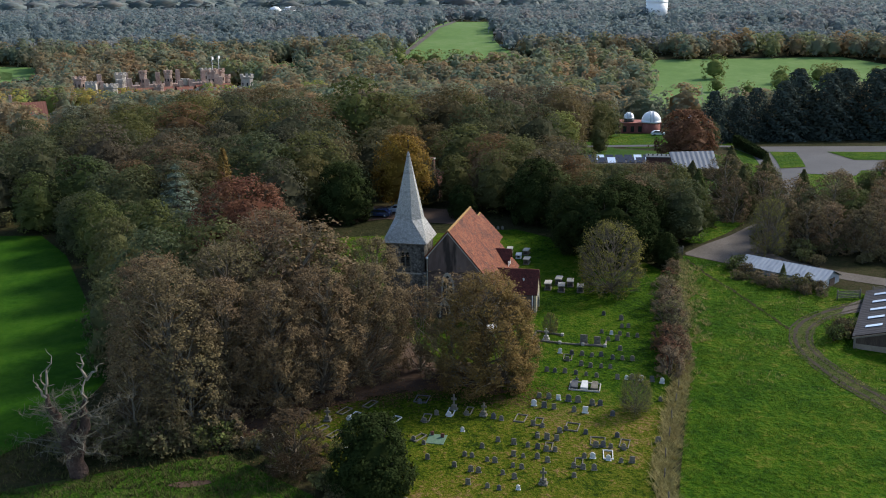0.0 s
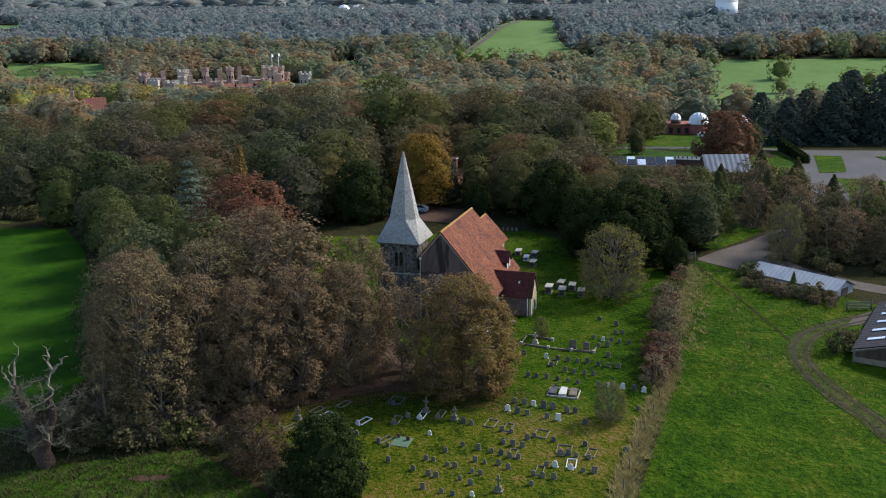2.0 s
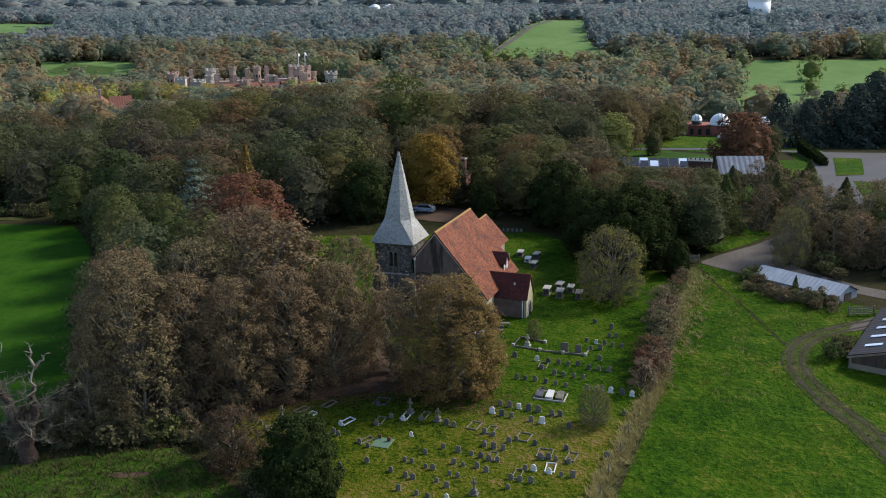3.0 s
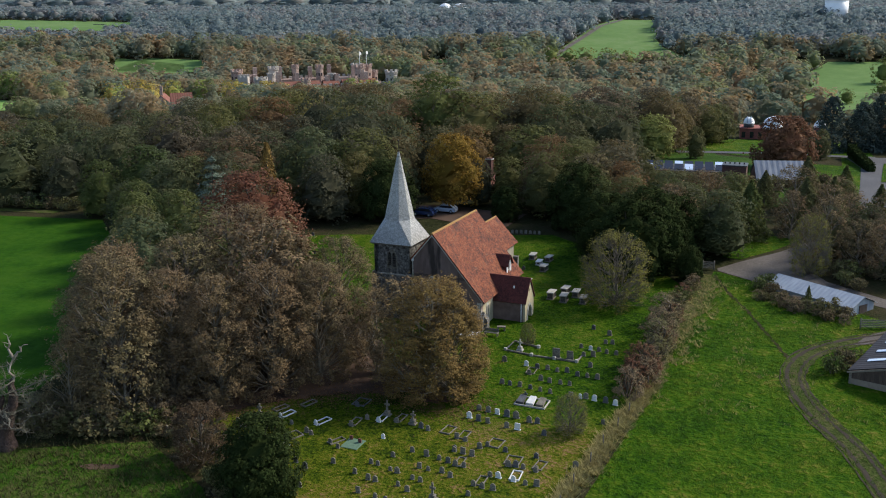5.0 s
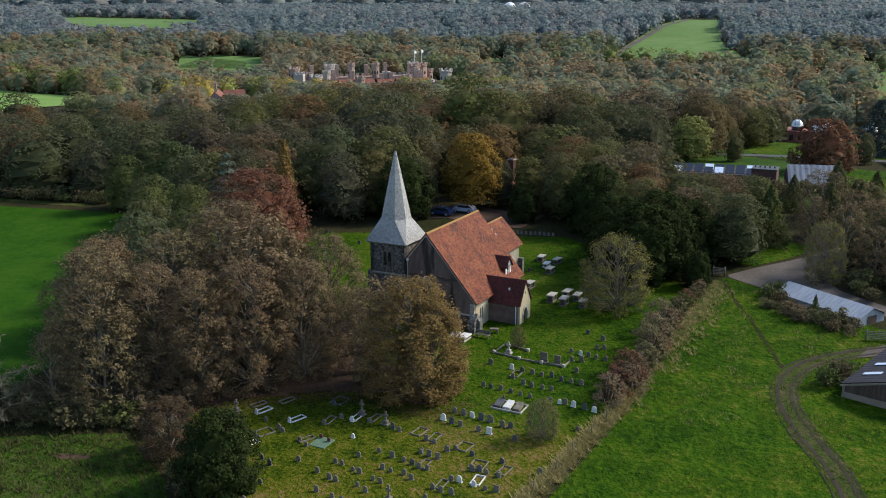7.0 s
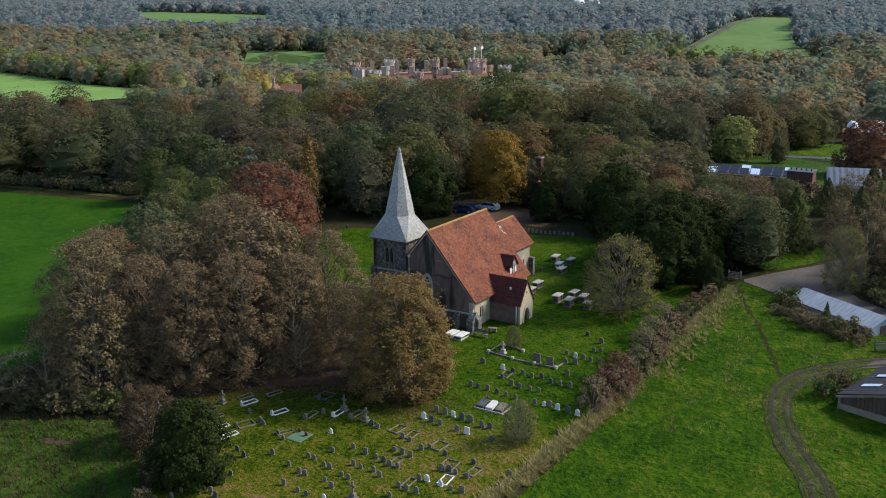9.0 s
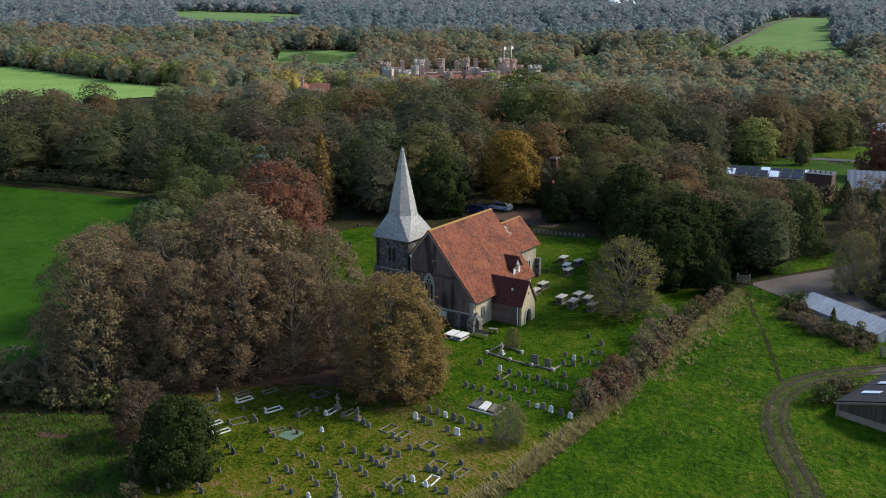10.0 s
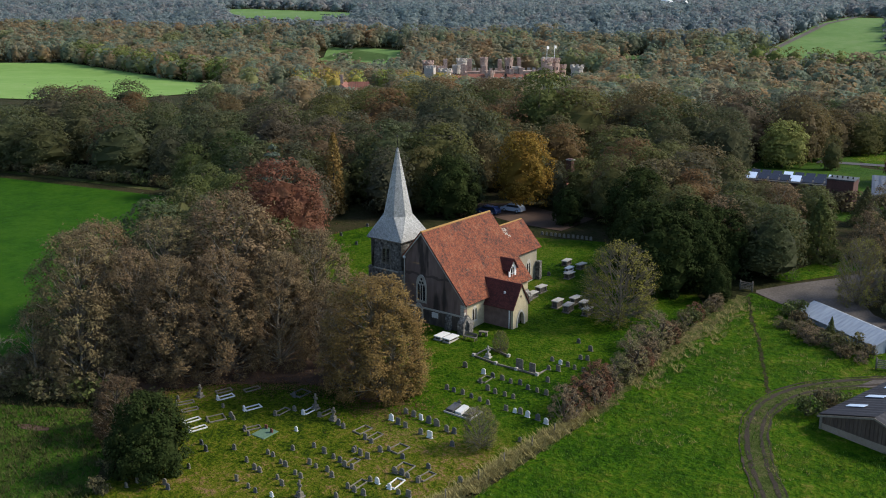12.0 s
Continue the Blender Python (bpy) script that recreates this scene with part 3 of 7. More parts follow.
filled("wood_glade", [(-6, 255), (14, 258), (14, 300), (-8, 300)], PASTURE, 0.06, 2.5, "small green glade in the wood")
ribbon("church_car_park", [(-22, 172), (-16, 175), (-10, 177), (-3, 174), (5, 172)], 11, LITTER, 0.08, 1.5, "leaf-strewn earth parking behind the church", "drive")
ribbon("hedge_lane", [(-330, 172), (-130, 168), (-80, 166)], 2.2, TRACKGRASS, 0.08, 3, "narrow lane behind the meadow", "road")

# far fields, as clearings in the woods
FAR_FIELDS = {
    "bright_field": [(-620, 520), (-500, 562), (-395, 520), (-292, 474), (-250, 440), (-248, 380), (-236, 330), (-252, 302), (-300, 286), (-620, 290)],
    "valley_field": [(-356, 690), (-288, 662), (-258, 597), (-306, 594)],
    "slope_field": [(-46, 672), (-34, 700), (-16, 838), (4, 1010), (46, 1000), (44, 900), (40, 800), (44, 752), (62, 692), (84, 662), (40, 690), (-10, 700), (-30, 680)],
    "right_field": [(96, 458), (104, 480), (112, 560), (128, 640), (148, 686), (275, 690), (300, 640), (255, 590), (185, 520), (150, 478)],
    "ridge_field": [(-720, 1030), (-690, 1060), (-480, 980), (-455, 850), (-560, 860)],
    "castle_lawn": [(-120, 688), (-98, 690), (-98, 672), (-118, 670)],
    "west_field": [(-330, 690), (-276, 680), (-262, 630), (-330, 620)],
}
# bright_field takes the lighter copy, which stands in for stronger sun there.
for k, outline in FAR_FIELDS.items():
    filled(k, outline, HAZEDFIELD if k == "bright_field" else HAZEDHILL, 0.4, 6, "pale green field among distant woods, haze in its colour", "field")
ribbon("castle_drive", [(-34, 640), (-28, 720), (-12, 830), (6, 960), (14, 1040)], 4.5, GRAVEL, 0.7, 10, "pale road climbing the field to the ridge", "road")
ribbon("field_lane", [(-620, 566), (-500, 572), (-395, 530), (-290, 482), (-240, 445)], 4, GRAVEL, 0.7, 8, "pale lane along the field edge", "road")
ribbon("trodden_path", [(36.6, 145), (38.2, 137), (40, 130), (41.6, 122), (42.8, 116)], 0.4, GROUND, 0.06, 0.5, "dark trodden path across the pasture", "path", ragged=0.3)

# ---------------------------------------------------------------- plants


def tube(points, radii, sides, v, f):
    """Adds a tapered tube along the points to the lists v and f."""
    first = len(v)
    for i, (p, r) in enumerate(zip(points, radii)):
        p = np.array(p, float)
        d = np.array(points[min(i + 1, len(points) - 1)], float) - np.array(points[max(i - 1, 0)], float)
        d = d / (np.linalg.norm(d) + 1e-9)
        a = np.cross(d, (0.3, 0.9, 0.2))
        a /= np.linalg.norm(a) + 1e-9
        b = np.cross(d, a)
        for k in range(sides):
            w = 2 * math.pi * k / sides
            v.append(tuple(p + r * (math.cos(w) * a + math.sin(w) * b)))
    for i in range(len(points) - 1):
        for k in range(sides):
            q, n = first + i * sides, (k + 1) % sides
            f.append((q + k, q + n, q + sides + n, q + sides + k))


def bent(rng, a, b, n, wander):
    a, b = np.array(a, float), np.array(b, float)
    out = [a + (b - a) * t for t in np.linspace(0, 1, n)]
    reach = np.linalg.norm(b - a) * wander
    return [out[0]] + [p + rng.normal(0, reach, 3) * (1, 1, 0.5) for p in out[1:-1]] + [out[-1]]


def leaf_cards(rng, centres, normals, size, slim=0.6):
    """Small bent leaf clumps, four corners each."""
    k = len(centres)
    t = np.cross(normals, rng.normal(0, 1, (k, 3)))
    t /= np.linalg.norm(t, axis=1)[:, None] + 1e-9
    s = np.cross(normals, t)
    a = (size * rng.uniform(0.6, 1.35, k))[:, None]
    b = a * slim * rng.uniform(0.7, 1.3, k)[:, None]
    lift = normals * a * rng.uniform(-0.4, 0.4, k)[:, None]
    v = np.stack([centres + t * a, centres + s * b + lift, centres - t * a * 0.9, centres - s * b + lift * 0.6], 1).reshape(-1, 3)
    f = np.arange(4 * k).reshape(-1, 4)
    return v, f


def leaf_tris(rng, centres, normals, size):
    """Small three-cornered leaf clumps."""
    k = len(centres)
    t = np.cross(normals, rng.normal(0, 1, (k, 3)))
    t /= np.linalg.norm(t, axis=1)[:, None] + 1e-9
    s = np.cross(normals, t)
    a = (size * rng.uniform(0.6, 1.35, k))[:, None]
    v = np.stack([centres + t * a * 1.1, centres - t * a * 0.5 + s * a * 0.8, centres - t * a * 0.5 - s * a * 0.8], 1).reshape(-1, 3)
    return v, np.arange(3 * k).reshape(-1, 3)


def unit(rng, k, up=0.0):
    d = rng.normal(0, 1, (k, 3))
    d[:, 2] += up
    return d / (np.linalg.norm(d, axis=1)[:, None] + 1e-9)


def lobed_points(rng, lobes, k, up=0.45, inner=0.72):
    """Points on the skins of many overlapping clumps, with their outward directions."""
    c, r = np.array([q[0] for q in lobes]), np.array([q[1] for q in lobes])
    pick = rng.choice(len(lobes), k, p=r ** 2 / (r ** 2).sum())
    d = unit(rng, k, up)
    rad = r[pick] * rng.uniform(inner, 1.06, k) * (1 + 0.14 * np.sin(7 * d[:, 0] + 5 * d[:, 1] + pick))
    p = c[pick] + d * rad[:, None] * (1, 1, 0.85)
    return p, d


def round_lobes(rng, h, base, R, k, lo=0.24, hi=0.42):
    out = []
    mid, half = (h + base) / 2, (h - base) / 2
    while len(out) < k:
        q = rng.uniform(-1, 1, 3)
        n = np.linalg.norm(q)
        if n > 1 or n < 0.25:
            continue
        q = q / n * n ** 0.5
        r = R * rng.uniform(lo, hi)
        taper = 1.0 - 0.25 * max(0, q[2])
        out.append((np.array((q[0] * (R - r * 0.8) * taper, q[1] * (R - r * 0.8) * taper, mid + q[2] * (half - r * 0.7))), r))
    return out


PROTOTYPES = {}


def fresh(name, parts):
    """An Empty at the base of a plant with its meshes as parts."""
    root = new(name)
    root.empty_display_size = 0.3
    for pname, me in parts:
        ob = new(pname, me)
        ob.parent = root
        if pname.endswith("mass"):
            ob["kind"] = "stuff"
    return root


def dome_lobes(rng, h, base, R, k, lo, hi, wide=0.42):
    """Clumps spread evenly over the skin of a domed crown that is widest low down, with the outward way of each."""
    out = []
    for i in range(k):
        t = (i + rng.uniform(0.1, 0.9)) / k
        t = 0.03 + 0.95 * t
        z = base + (h - base) * t
        q = (t - wide) / (1 - wide if t > wide else wide * 1.45)
        reach = R * math.sqrt(max(0.0, 1 - q * q)) * rng.uniform(0.82, 1.06)
        w = i * 2.39996 + rng.uniform(-0.35, 0.35)
        r = R * rng.uniform(lo, hi)
        reach = max(0.0, reach - r * 0.7)
        zz = min(z, h - r * 0.75)
        n = np.array((math.cos(w) * (1 - 0.7 * max(0, q)), math.sin(w) * (1 - 0.7 * max(0, q)), 0.25 + 1.1 * max(0.0, q)))
        out.append((np.array((reach * math.cos(w), reach * math.sin(w), zz)), r, n / np.linalg.norm(n)))
    return out


def clump_leaves(rng, lob, k, cluster, per, up, loose=0.2, flutter=0.45):
    """Leaf places in small clusters on the outer side of the clumps, a share of them loose between the clumps, with the way that each leaf faces."""
    c, r, o = np.array([q[0] for q in lob]), np.array([q[1] for q in lob]), np.array([q[2] for q in lob])
    m = max(1, k // per)
    pick = rng.choice(len(lob), m, p=r ** 2 / (r ** 2).sum())
    d = unit(rng, m) + o[pick] * 0.75
    d /= np.linalg.norm(d, axis=1)[:, None] + 1e-9
    at = c[pick] + d * (r[pick] * rng.uniform(0.6, 1.12, m) ** 0.7)[:, None] * (1, 1, 0.9)
    stray = rng.random(m) < loose
    at[stray] += rng.normal(0, 0.55, (int(stray.sum()), 3)) * (r[pick[stray]])[:, None] * (1, 1, 0.8)
    p = np.repeat(at, per, 0) + rng.normal(0, cluster, (m * per, 3)) * (1, 1, 0.6)
    n = np.repeat(d + o[pick] * 0.5, per, 0) * 0.6 + rng.normal(0, flutter, (m * per, 3)) + (0, 0, up)
    return p, n / (np.linalg.norm(n, axis=1)[:, None] + 1e-9)


def heart(rng, h, base, R, wide=0.42, shrink=0.6, rows=5, k=8):
    """The shaded inner mass of a crown: one uneven closed dome."""
    v = [(0, 0, base + (h - base) * 0.06)]
    for j in range(1, rows):
        t = j / rows
        q = (t - wide) / (1 - wide if t > wide else wide * 1.45)
        reach = R * shrink * math.sqrt(max(0.05, 1 - q * q))
        for i in range(k):
            w = 2 * math.pi * (i + 0.5 * (j % 2)) / k
            g = reach * rng.uniform(0.78, 1.12)
            v.append((g * math.cos(w), g * math.sin(w), base + (h - base) * (0.06 + 0.76 * t) + rng.uniform(-0.03, 0.03) * h))
    v.append((0, 0, base + (h - base) * 0.82))
    f = []
    for i in range(k):
        n = (i + 1) % k
        f.append((0, 1 + n, 1 + i))
        for j in range(rows - 2):
            a, b = 1 + j * k, 1 + (j + 1) * k
            f += [(a + i, a + n, b + n), (a + i, b + n, b + i)]
        f.append((1 + (rows - 2) * k + i, 1 + (rows - 2) * k + n, len(v) - 1))
    return np.array(v, float), np.array(f)


def twiggy(seed, h, R, base, leaf_mat, cards, size, lobes=60, fans=9, bark=GREYBARK, twig_mat=TWIG, trunk_r=0.26, leafy=1.0, wide=0.42, lo=0.14, hi=0.26, per=6, cluster=0.2):
    """A thinning autumn tree: limbs fan out to many clumps, fine twigs fan through each clump, small leaves cluster on their outer side."""
    rng = np.random.default_rng(seed)
    lob = dome_lobes(rng, h, base, R, lobes, lo, hi, wide)
    v, f, tv, tf = [], [], [], []
    top = np.array((rng.normal(0, 0.3), rng.normal(0, 0.3), h * 0.72))
    spine = bent(rng, (0, 0, -1.0), top, 6, 0.025)
    tube(spine, np.linspace(trunk_r * 1.3, 0.08, 6), 7, v, f)
    for i, (c, r, o) in enumerate(lob):
        out = math.hypot(c[0], c[1])
        start = spine[0] + (top - spine[0]) * np.clip((c[2] - out * rng.uniform(0.7, 1.3)) / top[2], 0.12, 0.97)
        pts = bent(rng, start, c, 4, 0.07)
        if i % 2 == 0:
            tube(pts, np.linspace(trunk_r * 0.34, 0.04, 4), 4, v, f)
        else:
            tube(pts, (0.06, 0.05, 0.04, 0.025), 3, tv, tf)
        for j in range(fans):
            d = unit(rng, 1)[0] * 0.8 + o
            a = pts[2] + (c - pts[2]) * rng.uniform(0.2, 1.0)
            e = c + d / np.linalg.norm(d) * r * rng.uniform(0.8, 1.3)
            tube([a, (a + e) / 2 + rng.normal(0, 0.08, 3), e], (0.03, 0.022, 0.009), 3, tv, tf)
    keep = [q for q in lob if q[0][2] <= leafy * h] or lob
    p, n = clump_leaves(rng, keep, cards, cluster, per, 0.7)
    cv, cf = leaf_tris(rng, p, n, size)
    return [("trunk", mesh("trunk", v, f, bark, True)), ("twig_mass", mesh("twig_mass", tv, tf, twig_mat)), ("crown", mesh("crown", cv, cf, leaf_mat))]


def broadleaf(seed, h, R, base, leaf_mat, cards, size, twigs=0, lobes=44, bark=BARK, twig_mat=TWIG, trunk_r=0.28, lo=0.17, hi=0.32, wide=0.42, per=2, cluster=0.14, up=0.08, foot=0.0):
    """A tree in full leaf: a domed crown of many uneven clumps of leaves round a shaded heart."""
    rng = np.random.default_rng(seed)
    lob = dome_lobes(rng, h, base, R, lobes, lo, hi, wide)
    v, f = [], []
    top = np.array((rng.normal(0, 0.4), rng.normal(0, 0.4), base + (h - base) * 0.5))
    spine = bent(rng, (0, 0, -1.0), top, 5, 0.03)
    tube(spine, np.linspace(trunk_r * 1.3, trunk_r * 0.55, 5), 6, v, f)
    for c, r, o in lob[::4]:
        a = spine[0] + (top - spine[0]) * rng.uniform(0.45, 1.0)
        tube(bent(rng, a, c, 3, 0.06), np.linspace(trunk_r * 0.42, 0.05, 3), 4, v, f)
    parts = [("trunk", mesh("trunk", v, f, bark, True))]
    p, n = clump_leaves(rng, [q for q in lob if q[0][2] >= foot * h], cards, cluster, per, up, 0.12, 0.22)
    cv, cf = leaf_tris(rng, p, n, size)
    iv, jf = heart(rng, h, base, R, wide, 0.76, 8, 11)
    parts.append(("crown", mesh("crown", np.concatenate([cv, iv]), np.concatenate([cf, jf + len(cv)]), leaf_mat)))
    if twigs:
        tv, tf = [], []
        for i in range(twigs):
            c, r, o = lob[rng.integers(len(lob))]
            d = unit(rng, 1)[0] * 0.7 + o
            tube([c - o * r * 0.8, c + d / np.linalg.norm(d) * r * rng.uniform(0.9, 1.25)], (0.04, 0.012), 3, tv, tf)
        parts.append(("twig_mass", mesh("twig_mass", tv, tf, twig_mat)))
    return parts


def conifer(seed, h, R, base, leaf_mat, cards, size, power=1.0, tiers=0, droop=0.15):
    rng = np.random.default_rng(seed)
    v, f = [], []
    tube([(0, 0, -1), (0, 0, h * 0.5), (0, 0, h * 0.97)], (0.3, 0.18, 0.03), 6, v, f)
    t = rng.uniform(0, 1, cards) ** 1.5
    if tiers:
        t = (np.floor(t * tiers) + rng.normal(0.5, 0.1, cards)) / tiers
    z = base + (h - base) * t
    reach = R * np.clip(1 - t, 0.02, 1) ** power
    w = rng.uniform(0, 2 * math.pi, cards)
    limb = 1 + 0.22 * np.sin(w * 5 + t * 23) + rng.normal(0, 0.06, cards)
    rad = reach * limb * rng.uniform(0.55 if not tiers else 0.15, 1.0, cards) ** 0.6
    p = np.stack([rad * np.cos(w), rad * np.sin(w), z - droop * rad], 1)
    n = np.stack([np.cos(w), np.sin(w), np.full(cards, 0.6 if not tiers else 2.0)], 1) + rng.normal(0, 0.5, (cards, 3))
    n /= np.linalg.norm(n, axis=1)[:, None]
    cv, cf = leaf_cards(rng, p, n, size, 0.5)
    if tiers:
        for i in range(tiers * 5):
            zz = base + (h - base) * (i // 5 + 0.5) / tiers
            ww = rng.uniform(0, 6.3)
            rr = R * (1 - (zz - base) / (h - base)) ** power * 0.9
            tube([(0, 0, zz), (rr * math.cos(ww), rr * math.sin(ww), zz - droop * rr)], (0.09, 0.02), 4, v, f)
    return [("trunk", mesh("trunk", v, f, BARK, True)), ("crown", mesh("crown", cv, cf, leaf_mat))]


def bush(seed, h, R, leaf_mat, cards, size, twigs=0, lobes=12):
    rng = np.random.default_rng(seed)
    lob = round_lobes(rng, h, -0.2, R, lobes)
    v, f = [], []
    for c, r in lob:
        tube(bent(rng, (rng.normal(0, 0.2), rng.normal(0, 0.2), -0.3), c, 3, 0.06), (0.07, 0.05, 0.02), 4, v, f)
    for i in range(twigs):
        c, r = lob[rng.integers(len(lob))]
        tube([c, c + unit(rng, 1, 0.9)[0] * r * 1.15], (0.03, 0.01), 3, v, f)
    p, d = lobed_points(rng, lob, cards, 0.3)
    n = d + rng.normal(0, 0.5, d.shape)
    n /= np.linalg.norm(n, axis=1)[:, None]
    cv, cf = leaf_cards(rng, p, n, size)
    return [("stem_mass", mesh("stem_mass", v, f, BARK)), ("foliage", mesh("foliage", cv, cf, leaf_mat))]


MAKERS = {
    "brown": (5, lambda s: twiggy(100 + s, 15, 5.2, -0.8, BROWNLEAF, 24000, 0.105, 96, 7, lo=0.13, hi=0.25, wide=0.42, cluster=0.17)),
    "golden": (2, lambda s: twiggy(115 + s, 12, 4.6, -0.6, GOLDBROWNLEAF, 34000, 0.085, 84, 5, lo=0.15, hi=0.27, wide=0.34, cluster=0.14)),
    "green": (4, lambda s: broadleaf(120 + s, 15, 6.0, -0.6, GREENLEAF, 4200, 0.25, 30, 50, lo=0.16, hi=0.34)),
    "thin": (3, lambda s: twiggy(140 + s, 13, 5.0, 0.0, BROWNLEAF, 4200, 0.17, 44, 4, per=3)),
    "wood": (8, lambda s: broadleaf(160 + s, 15, 6.3, -0.6, MIXLEAF, 3900, 0.24, 10, 44, lo=0.2, hi=0.4, foot=0.06)),
    "orange": (1, lambda s: broadleaf(180 + s, 14, 5.5, 1.0, ORANGELEAF, 10000, 0.19, 60, 50, lo=0.18, hi=0.34)),
    "red": (1, lambda s: broadleaf(190 + s, 14, 5.5, 1.0, REDLEAF, 13000, 0.15, 80, 56, lo=0.15, hi=0.3)),
    "rust": (1, lambda s: broadleaf(195 + s, 11, 6.6, 0.2, RUSTLEAF, 6500, 0.26, 0, 60, lo=0.14, hi=0.26, wide=0.25)),
    "thorn": (1, lambda s: twiggy(305 + s, 6, 2.7, -0.2, THORNLEAF, 9000, 0.085, 50, 8, BARK, TWIG, 0.12, cluster=0.14)),
    "lime": (1, lambda s: broadleaf(200 + s, 12, 6.0, 0.6, LIMELEAF, 4600, 0.28, 0, 44, lo=0.2, hi=0.36)),
    "bare": (2, lambda s: twiggy(210 + s, 10, 5.0, -0.2, YELLOWLEAF, 9000, 0.1, 120, 9, PALETWIG, PALETWIG, 0.14, leafy=0.97, lo=0.12, hi=0.24, wide=0.48)),
    "yew": (2, lambda s: broadleaf(220 + s, 11, 5.4, -0.6, YEWLEAF, 11000, 0.18, 0, 60, lo=0.14, hi=0.3)),
    "pine": (2, lambda s: conifer(230 + s, 18, 4.6, 0.5, PINELEAF, 3000, 0.44, 0.42)),
    "fir": (1, lambda s: conifer(240 + s, 11, 4.2, 0.3, GREENLEAF, 2600, 0.34, 0.8)),
    "column": (1, lambda s: conifer(250 + s, 14, 2.1, 0.5, CYPRESSLEAF, 2600, 0.26, 0.55, droop=0.0)),
    "cedar": (1, lambda s: conifer(260 + s, 14, 5.0, 3.0, CEDARLEAF, 2400, 0.3, 0.8, 9, 0.1)),
    "shrub": (3, lambda s: bush(270 + s, 2.4, 1.7, SHRUBLEAF, 520, 0.16, 24)),
    "brownbush": (3, lambda s: twiggy(280 + s, 3.2, 1.7, -0.2, HEDGELEAF, 1900, 0.08, 22, 5, BARK, TWIG, 0.08, lo=0.18, hi=0.34, cluster=0.1)),
    "redbush": (1, lambda s: twiggy(285 + s, 3.0, 1.6, -0.2, RUSTLEAF, 1900, 0.085, 22, 7, BARK, BARK, 0.08, lo=0.18, hi=0.34, cluster=0.1)),
    "yewbush": (1, lambda s: broadleaf(290 + s, 7.2, 3.5, -0.5, YEWLEAF, 15000, 0.12, 0, 80, lo=0.13, hi=0.26, wide=0.36, cluster=0.14)),
}
HEIGHTS = {"brown": 15, "golden": 12, "green": 16.2, "thin": 13, "thorn": 6, "wood": 16.4, "orange": 14, "red": 14, "rust": 11, "lime": 12, "bare": 10, "yew": 11, "pine": 18, "fir": 11, "column": 14,
           "cedar": 14, "shrub": 2.4, "brownbush": 3.2, "redbush": 3.0, "yewbush": 7.2}
WORDS = {
    "brown": "tall brown autumn tree with thinning leaves", "green": "broad dull-green leafy tree", "golden": "golden-brown autumn tree standing among the graves", "thorn": "purple-brown thorn bush with fine upright twigs", "thin": "half-bare autumn tree with grey-brown twigs",
    "wood": "broadleaf tree of the wood in autumn leaf", "orange": "bright orange autumn oak behind the church", "red": "copper-red autumn maple in the grove",
    "rust": "rounded rusty-brown beech tree", "lime": "rounded yellow-green leafy tree", "bare": "nearly bare pale tree with a few yellow-green leaves", "yew": "dense dark green yew tree",
    "pine": "tall dark pine in a shelter belt", "fir": "feathery dark green conifer", "column": "narrow golden columnar cypress", "cedar": "tiered blue-green cedar tree",
    "shrub": "tangled brown-green hedge shrub", "brownbush": "brown leafless-looking hedge bush", "redbush": "dark red-leaved hedge bush", "yewbush": "large dark clipped-looking yew bush",
}
def inside(x, y, outline):
    hit = False
    for (x0, y0), (x1, y1) in zip(outline, outline[1:] + outline[:1]):
        if (y0 > y) != (y1 > y) and x < x0 + (y - y0) / (y1 - y0) * (x1 - x0):
            hit = not hit
    return hit


LOW_WOOD = [(31, 155), (50, 155), (50, 212), (26, 212)]
turns = random.Random(5)
rnd0 = random.Random(31)


def plant(kind, x, y, height, spread=1.0, label=""):
    """Stands a plant of that kind at (x, y), so high; spread widens its crown."""
    count, make = MAKERS[kind]
    if inside(x, y, LOW_WOOD):
        height = min(height, 11.5 - (y - 165) * 0.187)
    s = turns.randrange(count)
    shrub = "bush" in kind or kind in ("shrub", "thorn")
    if (kind, s) not in PROTOTYPES:
        PROTOTYPES[kind, s] = root = fresh("bush" if shrub else "tree", make(s))
        again = False
    else:
        root, again = PROTOTYPES[kind, s], True
    k = height / HEIGHTS[kind]
    m = Matrix.LocRotScale((x, y, ground_z(y)), Euler((0, 0, turns.uniform(0, 6.28))), (k * spread, k * spread * turns.uniform(0.92, 1.08), k))
    if again:
        keep = root.scale.copy()
        root.scale = (1, 1, 1)
        ob = copy_thing(root, m)
        root.scale = keep
    else:
        root.matrix_basis = m
        ob = root
    tagged(ob, label or WORDS[kind], "bush" if shrub else "tree", "hedge shrubs" if shrub else ("trees of the wood" if kind == "wood" else "trees"))
    return ob


# the brown grove beside the graves
for x, y, h, w in ((-27.5, 92, 16.5, 1.0), (-22.8, 95, 14.2, 0.94), (-18.0, 96, 13.6, 0.92), (-13.5, 99, 13.9, 0.95), (-9.0, 103, 13.2, 0.9), (-31, 99, 15.5, 1.0),
                   (-24, 102, 15.8, 1.05), (-8.5, 110, 14.0, 0.98), (-14, 108, 14.5, 0.95), (-20, 109, 17.5, 1.1)):
    plant("brown", x, y, h, w)
for x, y, h, w in ((-15.5, 105, 17, 1.1), (-30, 87.5, 9, 0.8), (-25, 89, 11, 0.8)):
    plant("thin", x, y, h, w)
for x, y, h, w in ((4.3, 100.8, 12.6, 1.12), (6.3, 101.2, 10.4, 0.96)):
    plant("golden", x, y, h, w)
